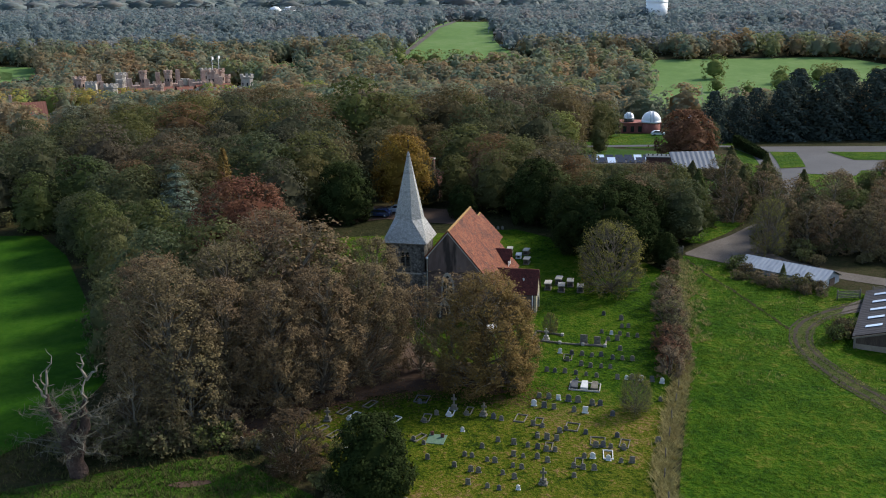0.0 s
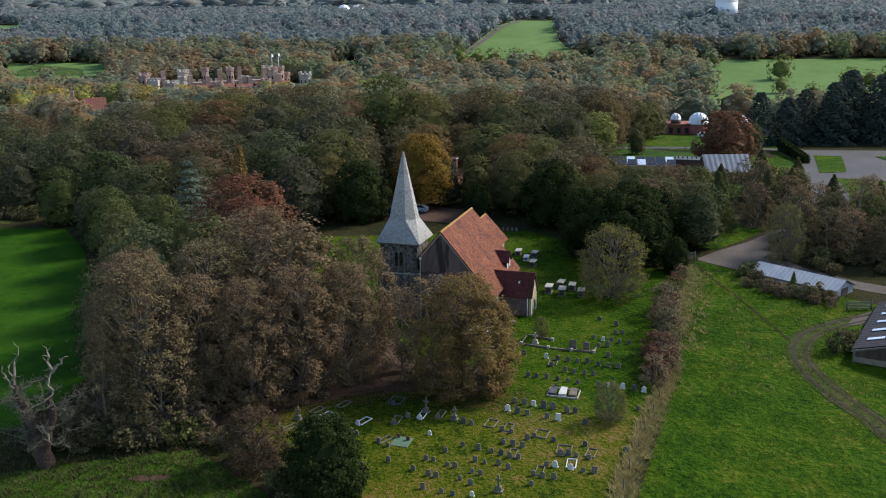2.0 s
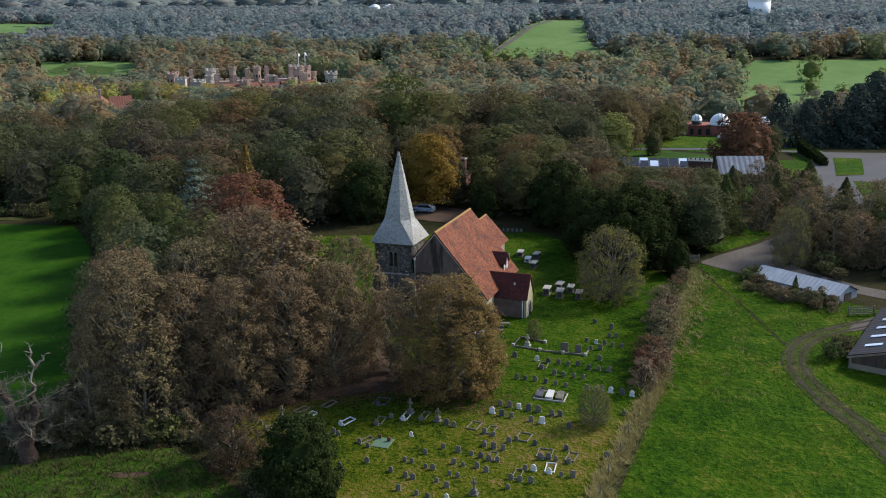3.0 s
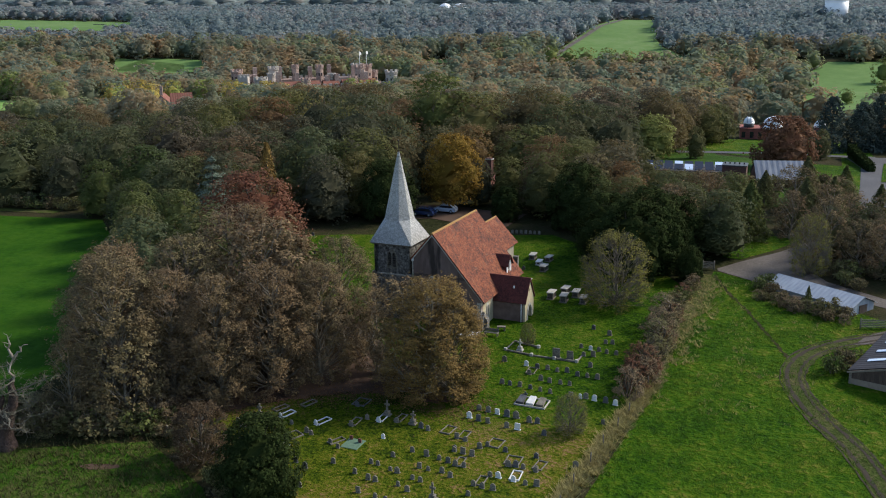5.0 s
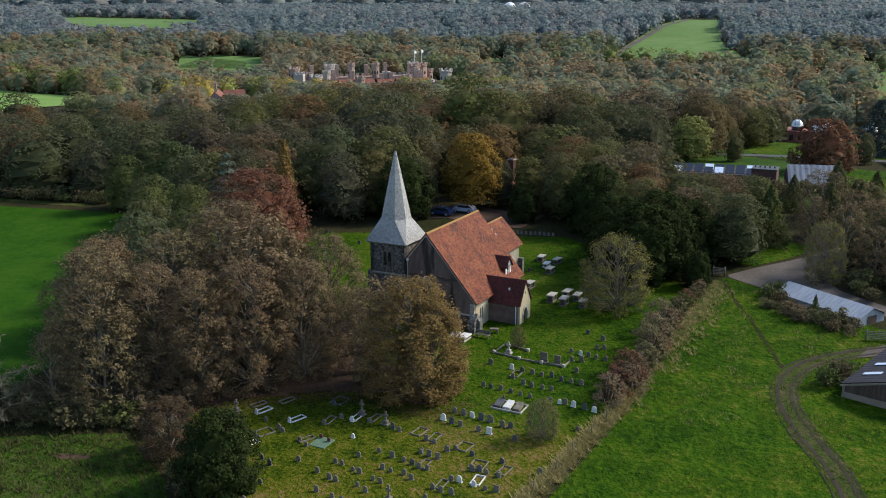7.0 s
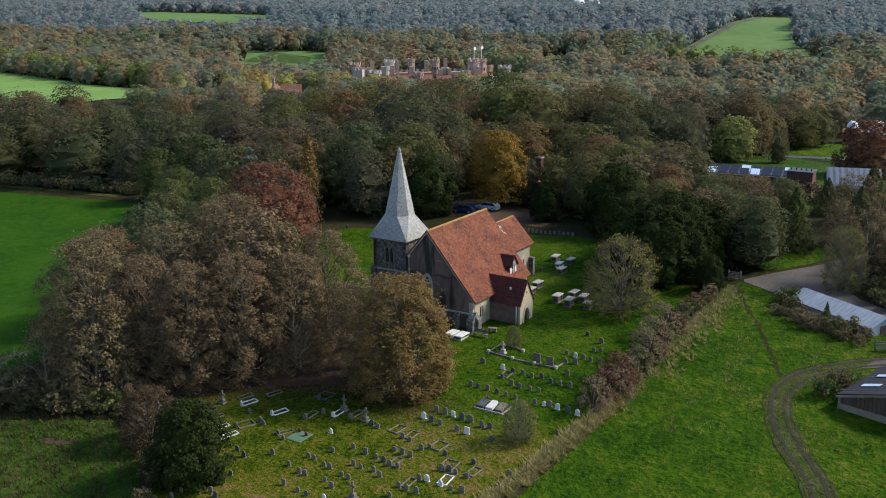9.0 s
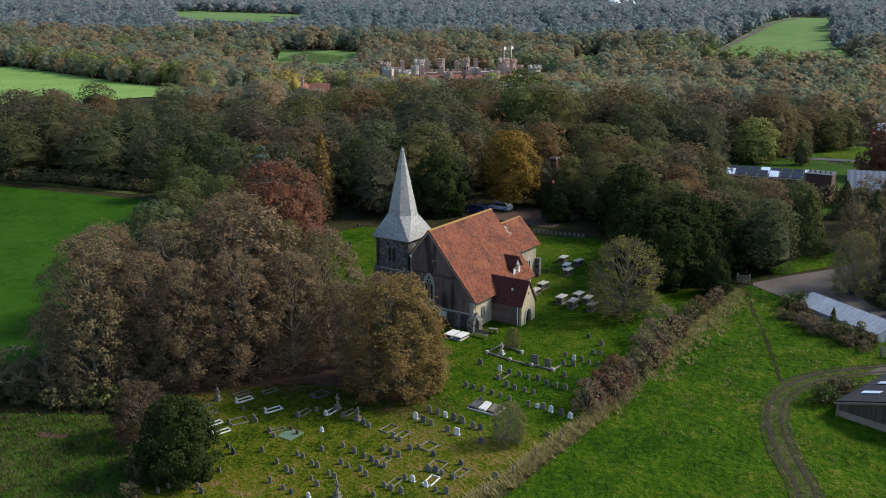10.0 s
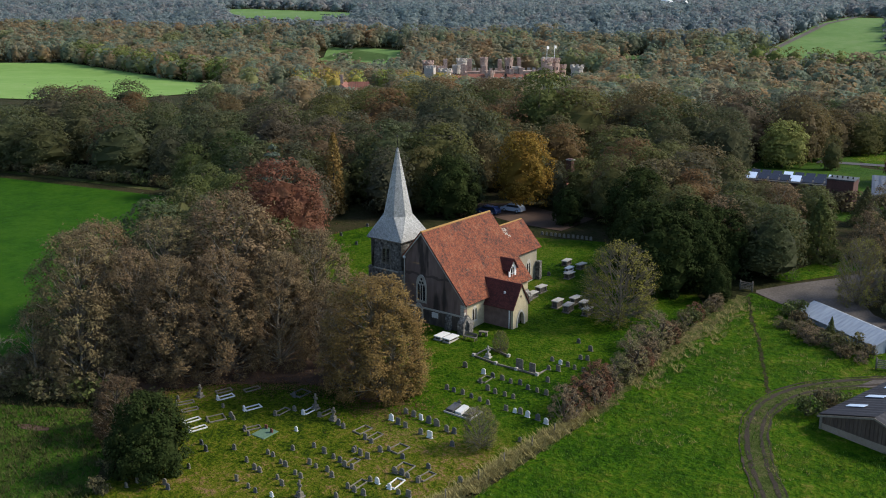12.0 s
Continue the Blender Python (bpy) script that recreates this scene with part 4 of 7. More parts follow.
for x, y, h, w in ((-35, 113, 15.5, 1.0), (-28, 117, 15.5, 1.0), (-41, 120, 12, 0.95), (-36, 126, 12.5, 0.95), (-45, 131, 12, 0.95), (-19, 118, 13, 0.9), (-38, 106, 12, 0.8),
                   (-50, 140, 11.5, 0.95), (-55, 150, 11, 0.95), (-64, 170, 13, 1.25), (-70, 165, 11, 1.1), (-34, 177, 16, 1.15), (-52, 160, 12.5, 1.0), (-43, 141, 12, 0.95), (-24, 112, 13, 0.9)):
    plant("green", x, y, h, w)
plant("red", -27.4, 131, 16.4, 1.2)
plant("column", -37, 162.3, 14.6, 1.0)
plant("cedar", -42, 151, 14.5, 0.95)
plant("orange", -8, 180, 13.8, 1.05)
plant("yewbush", -6.6, 78.0, 7.4, 1.0)
plant("thin", -3.0, 104.5, 10, 0.75)
plant("thin", 0.6, 103.4, 11.6, 1.0)
plant("thorn", -14.0, 82.6, 5.7, 1.1)
plant("bare", 22.8, 130.8, 9.6, 1.0)
for x, y, h, w in ((25, 143.5, 11, 1.0), (29, 147, 9, 1.0), (31, 153, 9.5, 1.0), (33, 142, 5, 0.8), (21, 151, 10, 1.0), (27, 151, 11, 1.0), (16, 168, 11, 1.0), (-18, 170, 10.5, 1.0), (3, 172, 6, 0.9)):
    plant("yew", x, y, h, w)
for x, y, h, w in ((30.5, 156, 10.5, 1.1), (24.5, 160, 11.5, 1.0), (17.5, 173, 12, 1.1), (34, 163, 10, 0.95), (37, 173, 9.5, 1.1), (20, 165, 10, 0.9)):
    plant("thin" if w > 1.05 else "green", x, y, h, w)
plant("fir", 43.5, 166, 9.5, 1.0)
plant("fir", 53, 172, 9, 1.1)
plant("fir", 58, 176, 8.5, 1.0)
for x, y, h, w in ((53, 153, 10, 0.9), (58, 160, 9, 1.0), (64, 158, 10.5, 1.1), (70, 152, 10, 1.0), (76, 164, 9, 1.0), (50, 166, 8, 0.9), (68, 168, 8, 0.9), (84, 158, 9, 1.0), (63, 147, 7, 0.9)):
    plant("thin", x, y, h, w, "half-bare tree beside the farm drive")
for x, y, h in ((71, 140, 6), (80, 146, 8), (90, 150, 9), (74, 133, 4), (86, 186, 8), (92, 180, 9), (100, 176, 9), (78, 178, 7)):
    plant("green", x, y, h, 1.1)
for k in range(34):
    x, y = rnd0.uniform(50, 98), rnd0.uniform(138, 184)
    if (x < 58 and y < 148) or (x < 68 and y < 142 - (x - 58)) or 60 < x < 70 and y > 168 or x < 53 and y < 172:
        continue
    plant(("thin", "green", "thin", "shrub")[k % 4], x, y, rnd0.uniform(2.5, 4) if k % 4 == 3 else rnd0.uniform(5.5, 9), 1.15)
plant("bare", 50, 147.5, 8.5, 0.7, "pale bare tree beside the farm drive")
plant("rust", 58.6, 237, 11.6, 1.05)
for x, y, h in ((27, 205, 6), (31, 204, 5), (34.5, 206, 4.5), (38, 204, 4.5), (41, 206.5, 3.6), (24, 209, 7)):
    plant("green" if h < 5 else "thin", x, y, h, 1.2)
for x, y, h in ((38, 286, 13), (45, 290, 12), (41, 298, 14), (49, 300, 12), (36, 306, 14), (32, 291, 14)):
    plant("wood", x, y, h, 1.15)
for x, y, h in ((49, 192, 9), (56, 190, 9.5), (62, 187, 8.5), (66, 178, 7), (72, 172, 7)):
    plant("fir", x, y, h, 1.1)
for x, y, h in ((53, 183, 9), (60, 180, 8), (57, 150, 7.5), (61, 153, 7), (66, 161, 8), (56, 157, 6.5), (71, 146, 7)):
    plant("thin" if x % 2 else "green", x, y, h, 1.15)
for i in range(16):
    plant("shrub", turns.uniform(53, 72), turns.uniform(141, 150), turns.uniform(1.5, 3), 1.2, "dark scrub beside the farm drive")
plant("green", -20, 228, 22.5, 1.1, "tall broad green tree of the wood")
plant("lime", 29.6, 251, 10.5, 1.1)
plant("green", 40, 252.5, 8.5, 0.75)
plant("green", 70, 256, 8, 0.8)
for x, y, h in ((76, 277, 14.5), (84, 279, 13), (90, 284, 15), (97, 281, 17), (103, 286, 18), (110, 283, 19), (117, 288, 20), (124, 284, 20), (131, 289, 20), (138, 285, 19), (146, 289, 20), (106, 296, 20),
                (120, 300, 20), (134, 299, 20), (152, 298, 20), (160, 290, 19)):
    plant("pine", x, y, h, 1.45)

# the wood behind, tree by tree
named = [(-95, 186, 15, 1.1), (-84, 182, 14, 1.1), (-75, 180, 15, 1.1), (-65, 186, 17, 1.1), (-54, 188, 14.5, 1.1), (-45, 186, 14, 1.0), (-31, 199, 20.5, 1.15), (-31, 190, 15.5, 1.0), (-24, 201, 15.5, 1.1), (2.5, 231, 20, 1.1),
         (19, 236, 10, 1.0), (-4, 231, 14, 1.1), (13, 244, 14.5, 1.1), (9, 190, 13.5, 1.1), (-14, 197, 14, 1.0), (-104, 180, 14, 1.1), (-115, 183, 15, 1.1), (9.5, 177, 12.5, 1.0), (13.5, 184, 13, 1.1), (-24, 172, 12.5, 1.0), (-17, 175, 11, 0.9), (-10, 190, 11, 0.9), (-3.5, 184, 9.2, 0.9), (2, 183.5, 10.2, 1.0), (8, 181, 11, 1.0)]
for x, y, h, w in named:
    plant("wood", x, y, h, w)
rnd = random.Random(21)


CLEARINGS = [[(22, 211), (46, 211), (46, 262), (20, 262)], [(33, 184), (80, 184), (84, 335), (36, 335)], [(-260, 232), (-80, 232), (-150, 350), (-320, 350)], [(-26, 160), (6, 160), (8, 186), (-24, 186)], [(-12, 184), (6, 184), (6, 202), (-12, 202)], [(-10, 250), (16, 252), (16, 300), (-10, 300)], [(30, 186), (80, 186), (80, 226), (30, 226)],
             [(40, 250), (74, 250), (74, 335), (40, 335)], [(46, 150), (90, 150), (90, 240), (46, 240)]]
standing = [(x, y) for x, y, h, w in named] + [(-64, 170), (-34, 177), (-37, 162), (-42, 151), (-8, 180), (29.6, 251), (56, 234)]
tries = 0
made = 0
while made < 130 and tries < 12000:
    tries += 1
    y = rnd.uniform(172, 285)
    x = rnd.uniform(-0.62 * y - 25, 0.16 * y + 12)
    if y < 205 and x > 38 or y < 190 and -18 < x < 2 or any(inside(x, y, c) for c in CLEARINGS):
        continue
    if any((x - a) ** 2 + (y - b) ** 2 < 8.0 ** 2 for a, b in standing):
        continue
    standing.append((x, y))
    made += 1
    plant("wood", x, y, rnd.uniform(10.5, 16) * (0.98 if x < -75 else 1) + (3 if y > 225 and x > -75 else 0), rnd.uniform(0.95, 1.5))

# dense edge of the wood close behind the grove, and east of the church
near = [(29, 147), (31, 153), (21, 151), (27, 151), (16, 168), (-33, 115), (-25, 129), (-42, 151), (-37, 162), (25, 143.5), (30, 154), (24.5, 160), (17.5, 173), (37, 173), (43.5, 166), (-8, 180)]
for region, count in (([(-37, 122), (-20, 116), (-16, 124), (-31, 131), (-37, 151), (-33, 163), (-24, 170), (-20, 184), (-66, 184), (-62, 158), (-46, 132)], 34),
                      ([(13, 168), (24, 152), (34, 148), (41, 156), (46, 166), (44, 180), (32, 200), (12, 200)], 22)):
    tries = got = 0
    while got < count and tries < 3000:
        tries += 1
        x, y = rnd.uniform(-70, 50), rnd.uniform(110, 205)
        if not inside(x, y, region) or any((x - a) ** 2 + (y - b) ** 2 < 5.6 ** 2 for a, b in near):
            continue
        near.append((x, y))
        got += 1
        plant("green" if rnd.random() < 0.4 else "wood", x, y, rnd.uniform(9, 12) if x > 0 else rnd.uniform(8, 10.5) if y < 162 else rnd.uniform(10, 13.5), rnd.uniform(0.95, 1.2))

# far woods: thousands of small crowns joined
def far_trees(name, spots, tris, size, seed, label, mat=HAZEDFARLEAF, clumps=20):
    rng = np.random.default_rng(seed)
    shapes = []
    for s in range(8):
        lob = dome_lobes(rng, 1.0, 0.02, 0.44, clumps, 0.22, 0.4)
        p, n = clump_leaves(rng, lob, tris, 0.012, 1, 0.05, 0.1, 0.13)
        cv, cf = leaf_tris(rng, p, n, size)
        iv, jf = heart(rng, 1.0, 0.02, 0.44, shrink=0.7, rows=4, k=6)
        cf = np.concatenate([cf, jf + len(cv)])
        cv = np.concatenate([cv, iv])
        shapes.append((cv, cf))
    k, nv, nf = len(spots), len(shapes[0][0]), len(shapes[0][1])
    out = np.empty((k, nv, 3))
    fac = np.empty((k, nf, 3), dtype=np.int32)
    for i, (x, y, h, w) in enumerate(spots):
        c, faces = shapes[i % 8]
        q = rng.uniform(0, 6.28)
        out[i, :, 0] = x + (c[:, 0] * math.cos(q) - c[:, 1] * math.sin(q)) * h * w
        out[i, :, 1] = y + (c[:, 0] * math.sin(q) + c[:, 1] * math.cos(q)) * h * w
        out[i, :, 2] = ground_z(y) + c[:, 2] * h
        fac[i] = faces + i * nv
    me = bpy.data.meshes.new(name)
    me.vertices.add(k * nv)
    me.vertices.foreach_set("co", out.ravel())
    me.loops.add(3 * k * nf)
    me.loops.foreach_set("vertex_index", fac.ravel())
    me.polygons.add(k * nf)
    me.polygons.foreach_set("loop_start", np.arange(0, 3 * k * nf, 3, dtype=np.int32))
    me.materials.append(mat)
    me.update()
    me.validate()
    return tagged(new(name, me), label, "woodland", kind="stuff")


def woods(seed, y0, y1, spacing, h0, h1, w0=1.0, w1=1.5):
    r = random.Random(seed)
    out = []
    y = y0
    while y < y1:
        x = -1.13 * y + 20
        while x < 0.47 * y + 30:
            px, py = x + r.uniform(-0.45, 0.45) * spacing, y + r.uniform(-0.45, 0.45) * spacing
            x += spacing
            if any(inside(26 + (px - 26) * s, 7 + (py - 7) * s, o) for o in FAR_FIELDS.values() for s in (1.0, 1.03, 1.06, 1.09, 1.12)):
                continue
            if (px + 146) ** 2 / 52 ** 2 + (py - 535) ** 2 / 50 ** 2 < 1 or 30 < px < 100 and py < 345 or -10 < px < 16 and py < 302:
                continue
            if any(abs(26 + (px - 26) * s + 170) < 17 and abs(7 + (py - 7) * s - 408) < 14 for s in (1.0, 1.05, 1.1, 1.15, 1.2, 1.25)):
                continue
            if (px + 165) ** 2 / 55 ** 2 + (py - 408) ** 2 / 32 ** 2 < 1:
                continue
            if px < -90 - (py - 235) * 0.7 and py < 375:
                continue
            if -0.05 * py < px < 0.32 * py and py > 440 and py < 700 and r.random() < 0.35:
                continue
            tall = r.uniform(h0, h1) * (1 + 0.25 * noise.noise((px * 0.012, py * 0.012, 3.0)))
            if py > 1250 and px < 0.12 * py:
                tall *= 1.75
            if 60 < px < 230 and 350 < py < 480:
                tall *= 0.5
            if py < 545 and -0.36 * py - 10 < px < 51 - 0.31 * (py - 15):
                tall = min(tall, 44 - 0.1 * (py - 15) - ground_z(py) - r.uniform(0, 2))
            if py < 400 and abs(px - 51 + 0.562 * (py - 15)) < 14:
                tall = min(tall, 45 - 0.121 * (py - 15) - ground_z(py) - r.uniform(0, 2))
            out.append((px, py, tall, r.uniform(w0, w1)))
        y += spacing
    return out


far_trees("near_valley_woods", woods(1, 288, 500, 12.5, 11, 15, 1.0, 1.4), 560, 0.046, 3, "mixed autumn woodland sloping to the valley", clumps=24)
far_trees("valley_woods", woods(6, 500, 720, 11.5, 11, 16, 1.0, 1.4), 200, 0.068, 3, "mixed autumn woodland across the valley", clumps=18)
far_trees("ridge_woods", woods(2, 720, 980, 12.5, 11, 15, 1.05, 1.4), 92, 0.08, 4, "mixed autumn woodland on the far ridge, haze in its colour", HAZEDRIDGELEAF, clumps=14)
far_trees("upper_ridge_woods", woods(9, 980, 1250, 17, 12, 15, 1.3, 1.7), 60, 0.09, 7, "mixed autumn woodland along the crest of the ridge, haze in its colour", HAZEDRIDGELEAF, clumps=12)
far_trees("skyline_woods", woods(3, 1250, 2600, 48, 14, 17, 2.4, 3.0), 18, 0.12, 5, "woodland on the skyline, haze in its grey-green colour", HAZEDRIDGELEAF, clumps=10)
row = [(165, 606, 15, 1.3), (196, 578, 11, 1.3), (206, 574, 10, 1.2), (220, 584, 11, 1.3), (150, 545, 9, 1.2), (128, 520, 8, 1.2), (160, 520, 9, 1.3), (236, 600, 10, 1.3), (185, 548, 9, 1.2), (-30, 668, 13, 1.2), (-18, 652, 14, 1.3), (-6, 648, 15, 1.3), (8, 652, 14, 1.3), (20, 648, 13, 1.3), (33, 652, 12, 1.3), (46, 648, 11, 1.3)]
for i in range(9):
    row.append((205 + 75 * rnd.random(), 540 + 70 * rnd.random(), 7 + 4 * rnd.random(), 1.3))
for i in range(26):
    s = i / 25
    row.append((-505 + 215 * s, 576 - 92 * s + 3 * math.sin(i), 14 + 2 * math.sin(i * 1.7), 1.15))
far_trees("avenue_trees", row, 300, 0.045, 8, "row of leafy trees along the field lane", AVENUELEAF, clumps=22)
fringe = [(-225 + 70 * u + 14 * w, 366 - 45 * u + 12 * w, rnd.uniform(6, 8.5), rnd.uniform(1.1, 1.4)) for u in np.linspace(0, 1, 11) for w in (0, 0.9, 1.8)]
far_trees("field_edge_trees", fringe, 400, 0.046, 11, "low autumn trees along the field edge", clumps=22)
gold = [(-152, 422, 14, 1.15), (-144, 415, 15, 1.15), (-135, 423, 15, 1.15), (-127, 416, 13, 1.1), (-140, 430, 16, 1.1), (-220, 427, 13, 1.2), (-210, 421, 12, 1.2), (-200, 430, 14, 1.2), (-192, 424, 12, 1.1), (-205, 412, 11, 1.1), (-213, 436, 13, 1.1),
        (-188, 437, 15, 1.1), (-176, 445, 14, 1.2), (-163, 448, 14, 1.2), (-98, 488, 12, 1.2), (-88, 484, 12, 1.2), (-118, 498, 14, 1.2), (-108, 494, 13, 1.2), (-345, 512, 14, 0.7), (-322, 500, 15, 0.7), (-76, 492, 12, 1.2)]
gold = [(x, y, min(h, 13.2), w) for x, y, h, w in gold] + [(-60, 470, 15, 1.1), (-66, 476, 14, 1.1)]
far_trees("yellow_trees", gold, 360, 0.04, 9, "yellow-green and golden autumn trees below the castle", GOLDLEAF, clumps=22)

# ---- the dead tree
rng = np.random.default_rng(77)
v, f, pv, pf, qv, qf = [], [], [], [], [], []
tube(bent(rng, (0, 0, -0.6), (-0.2, 0, 3.0), 5, 0.04), (0.95, 0.85, 0.8, 0.75, 0.7), 9, v, f)
tube(bent(rng, (-0.3, 0, 2.2), (-2.2, 0.2, 7.9), 7, 0.04), (0.62, 0.6, 0.55, 0.5, 0.4, 0.3, 0.14), 8, v, f)
tube(bent(rng, (0.2, 0, 2.2), (1.1, 0.3, 7.2), 7, 0.04), (0.62, 0.6, 0.55, 0.48, 0.4, 0.3, 0.14), 8, v, f)
tube(bent(rng, (-0.6, -0.2, 3.6), (0.3, -0.3, 5.6), 5, 0.05), (0.35, 0.4, 0.36, 0.3, 0.15), 7, v, f)
snags = [((-2.1, 0.2, 7.3), (-2.5, 0, 9.6)), ((-2.3, 0.1, 8.4), (-1.3, 0, 11.6)), ((-2.2, 0.1, 7.6), (-3.2, 0, 9.2)), ((1.1, 0.3, 6.9), (1.5, 0.2, 9.8)), ((1.5, 0.2, 9.4), (1.2, 0.2, 11.6)), ((1.5, 0.2, 9.2), (2.9, 0, 10.8)),
         ((0.4, -0.5, 4.2), (1.2, -0.9, 2.6)), ((-0.4, -0.5, 4.6), (0.4, -0.8, 3.6))]
for a, b in snags:
    pts = bent(rng, a, b, 6, 0.045)
    tube(pts, (0.15, 0.13, 0.11, 0.09, 0.06, 0.025), 5, pv, pf)
    for q in pts[2:]:
        tube(bent(rng, q, q + unit(rng, 1, 0.3)[0] * rng.uniform(0.4, 0.9), 3, 0.1), (0.05, 0.035, 0.012), 4, pv, pf)
for i in range(28):
    z = rng.uniform(1.8, 7.6)
    side = -1 if rng.random() < 0.55 else 1
    a = np.array((side * (0.4 + 0.2 * z) * 0.8, 0.1, z))
    w = rng.uniform(0, 6.28)
    reach = rng.uniform(1.4, 3.8)
    b = a + np.array((math.cos(w) * reach + side * 0.8, math.sin(w) * reach, rng.uniform(-0.8, 2.0)))
    pts = bent(rng, a, b, 5, 0.05)
    tube(pts, (0.07, 0.055, 0.045, 0.03, 0.012), 4, qv, qf)
    for q in pts[1:]:
        for k in range(7):
            d = unit(rng, 1, 0.25)[0] * rng.uniform(0.4, 1.2)
            mid = q + d * 0.5 + rng.normal(0, 0.12, 3)
            tube([q, mid, q + d], (0.018, 0.014, 0.006), 3, qv, qf)
            tube([mid, mid + unit(rng, 1, 0.2)[0] * 0.55], (0.013, 0.005), 3, qv, qf)
dead = fresh("dead_tree", [("trunk", mesh("trunk", v, f, IVYBARK, True)), ("branch_mass", mesh("branch_mass", pv, pf, PALEBARK)), ("twig_mass", mesh("twig_mass", qv, qf, LICHENTWIG))])
dead.matrix_basis = pose(-33.8, 82, ground_z(82))
tagged(dead, "dead oak with ivy-brown trunk, lichened twigs and bleached bare tops", "tree", "trees")

# ---- hedges and shrubs
for i, q in enumerate(smooth_line([(27.6, 113), (28.8, 118), (29.8, 123), (31, 131), (33.6, 140)], 1.5)):
    plant(("shrub", "brownbush", "shrub", "redbush", "shrub")[i % 5], q[0] + turns.uniform(-0.5, 0.5), q[1], turns.uniform(1.5, 2.4), 1.1)
for x, y, h in ((25.4, 105, 3.2), (26.4, 108, 3.6), (25.8, 110.6, 3.0)):
    plant("redbush", x, y, h, 1.0)
for x, y, h in ((24.9, 102.6, 3.4), (28.4, 119, 4.2), (29, 124, 4.2), (28.2, 115.5, 4.0)):
    plant("brownbush", x, y, h, 0.95)
plant("bare", 12.9, 115.6, 2.6, 0.75, "small bare shrub before the porch")
plant("bare", 19.4, 93.8, 4.0, 0.85, "thin half-bare shrub among the graves")
for x, y, h in ((26.8, 106.5, 3.0), (27.4, 110, 2.8), (27.9, 112.5, 3.2), (28.6, 117, 2.8), (29.4, 121.5, 2.6)):
    plant("brownbush", x, y, h, 0.95)
for x, y, h in ((42.8, 139.8, 2.8), (43.6, 137.6, 2.0), (45.0, 136.0, 1.5), (47.4, 133.6, 1.3), (50.0, 131.0, 2.8), (51.8, 129.6, 1.8), (44.2, 135.6, 1.2)):
    plant("shrub", x, y, h, 1.0, "dark shrub against the long white barn")
for i in range(22):
    u = turns.uniform(0, 1)
    plant("brownbush" if i % 3 else "shrub", 41.4 + 10.5 * u + turns.uniform(-1.4, 0.2), 138.8 - 9.6 * u - turns.uniform(0, 2.6), turns.uniform(0.7, 2.0), 1.2, "tangled brown scrub along the long white barn")
plant("fir", 47.6, 133.2, 3.0, 0.7, "small dark conifer against the barn")
for x, y, h in ((47.2, 112.4, 2.4), (48.6, 113.6, 2.6), (49.8, 115, 2.2)):
    plant("shrub", x, y, h, 1.0, "dark shrub beside the timber shed")
for i in range(34):
    plant("shrub", -78 - i * 2.6, 169.5 + turns.uniform(-1, 1), turns.uniform(2.6, 3.6), 1.1, "dark boundary hedge along the meadow")
for i in range(15):
    s = i / 14
    plant("shrub", -36 + 25 * s + turns.uniform(-0.6, 0.6), 84.5 + 2.5 * math.sin(s * 3) + turns.uniform(-0.7, 0.7), turns.uniform(0.9, 1.7), 1.3, "brown undergrowth at the foot of the grove")
for i in range(46):
    s = turns.uniform(0, 1)
    plant("brownbush" if i % 4 else "shrub", -36.5 + 15 * s + turns.uniform(-1, 1), 86.2 + 2.4 * s * s + turns.uniform(-0.8, 2.6), turns.uniform(1.2, 3.2), 1.25, "tangled brown bramble at the foot of the grove")
for x, y, h in ((-9.5, 76.5, 2.2), (-11, 79, 2.4), (-8, 73, 1.8), (-16, 83.5, 1.6), (-18, 86.5, 2.2), (-14.5, 86, 1.8)):
    plant("shrub", x, y, h, 1.0, "scrubby undergrowth beside the graves")


def tufts(name, spots, mat, label, height, blades=5, lean=0.5):
    """Grass tufts, each of a few bent blades, joined into one object."""
    rng = np.random.default_rng(len(spots))
    v, f = [], []
    for x, y, s in spots:
        z = ground_z(y)
        for k in range(blades):
            w = rng.uniform(0, 6.28)
            h = height * s * rng.uniform(0.6, 1.2)
            ox, oy = rng.normal(0, 0.16 * s, 2)
            dx, dy = math.cos(w), math.sin(w)
            wd = 0.05 * s
            i = len(v)
            v += [(x + ox - dy * wd, y + oy + dx * wd, z - 0.05), (x + ox + dy * wd, y + oy - dx * wd, z - 0.05), (x + ox + dx * h * lean, y + oy + dy * h * lean, z + h)]
            f.append((i, i + 1, i + 2))
    return tagged(new(name, mesh(name, v, f, mat)), label, "grass", kind="stuff")


spots = []
for q in smooth_line([(18.4, 70), (19.2, 80), (21.5, 88), (25, 99), (27, 106)], 0.045):
    spots.append((q[0] + rnd.gauss(0.2, 0.5), q[1] + rnd.uniform(-0.3, 0.3), rnd.uniform(0.7, 1.3)))
for q in smooth_line([(29.8, 112), (32, 125), (36, 141)], 0.13):
    spots.append((q[0] + rnd.gauss(0.6, 1.0), q[1], rnd.uniform(0.5, 1.0)))
tufts("bank_grass", spots, BLADES, "long dry brown grass along the churchyard bank", 0.5, 12, 1.3)
spots = []
while len(spots) < 9000:
    x, y = rnd.uniform(19, 66), rnd.uniform(70, 145)
    if inside(x, y, PASTURE_EDGE) and noise.noise((x * 0.2, y * 0.2, 0)) > -0.15:
        spots.append((x, y, rnd.uniform(0.5, 1.1)))
rough = []
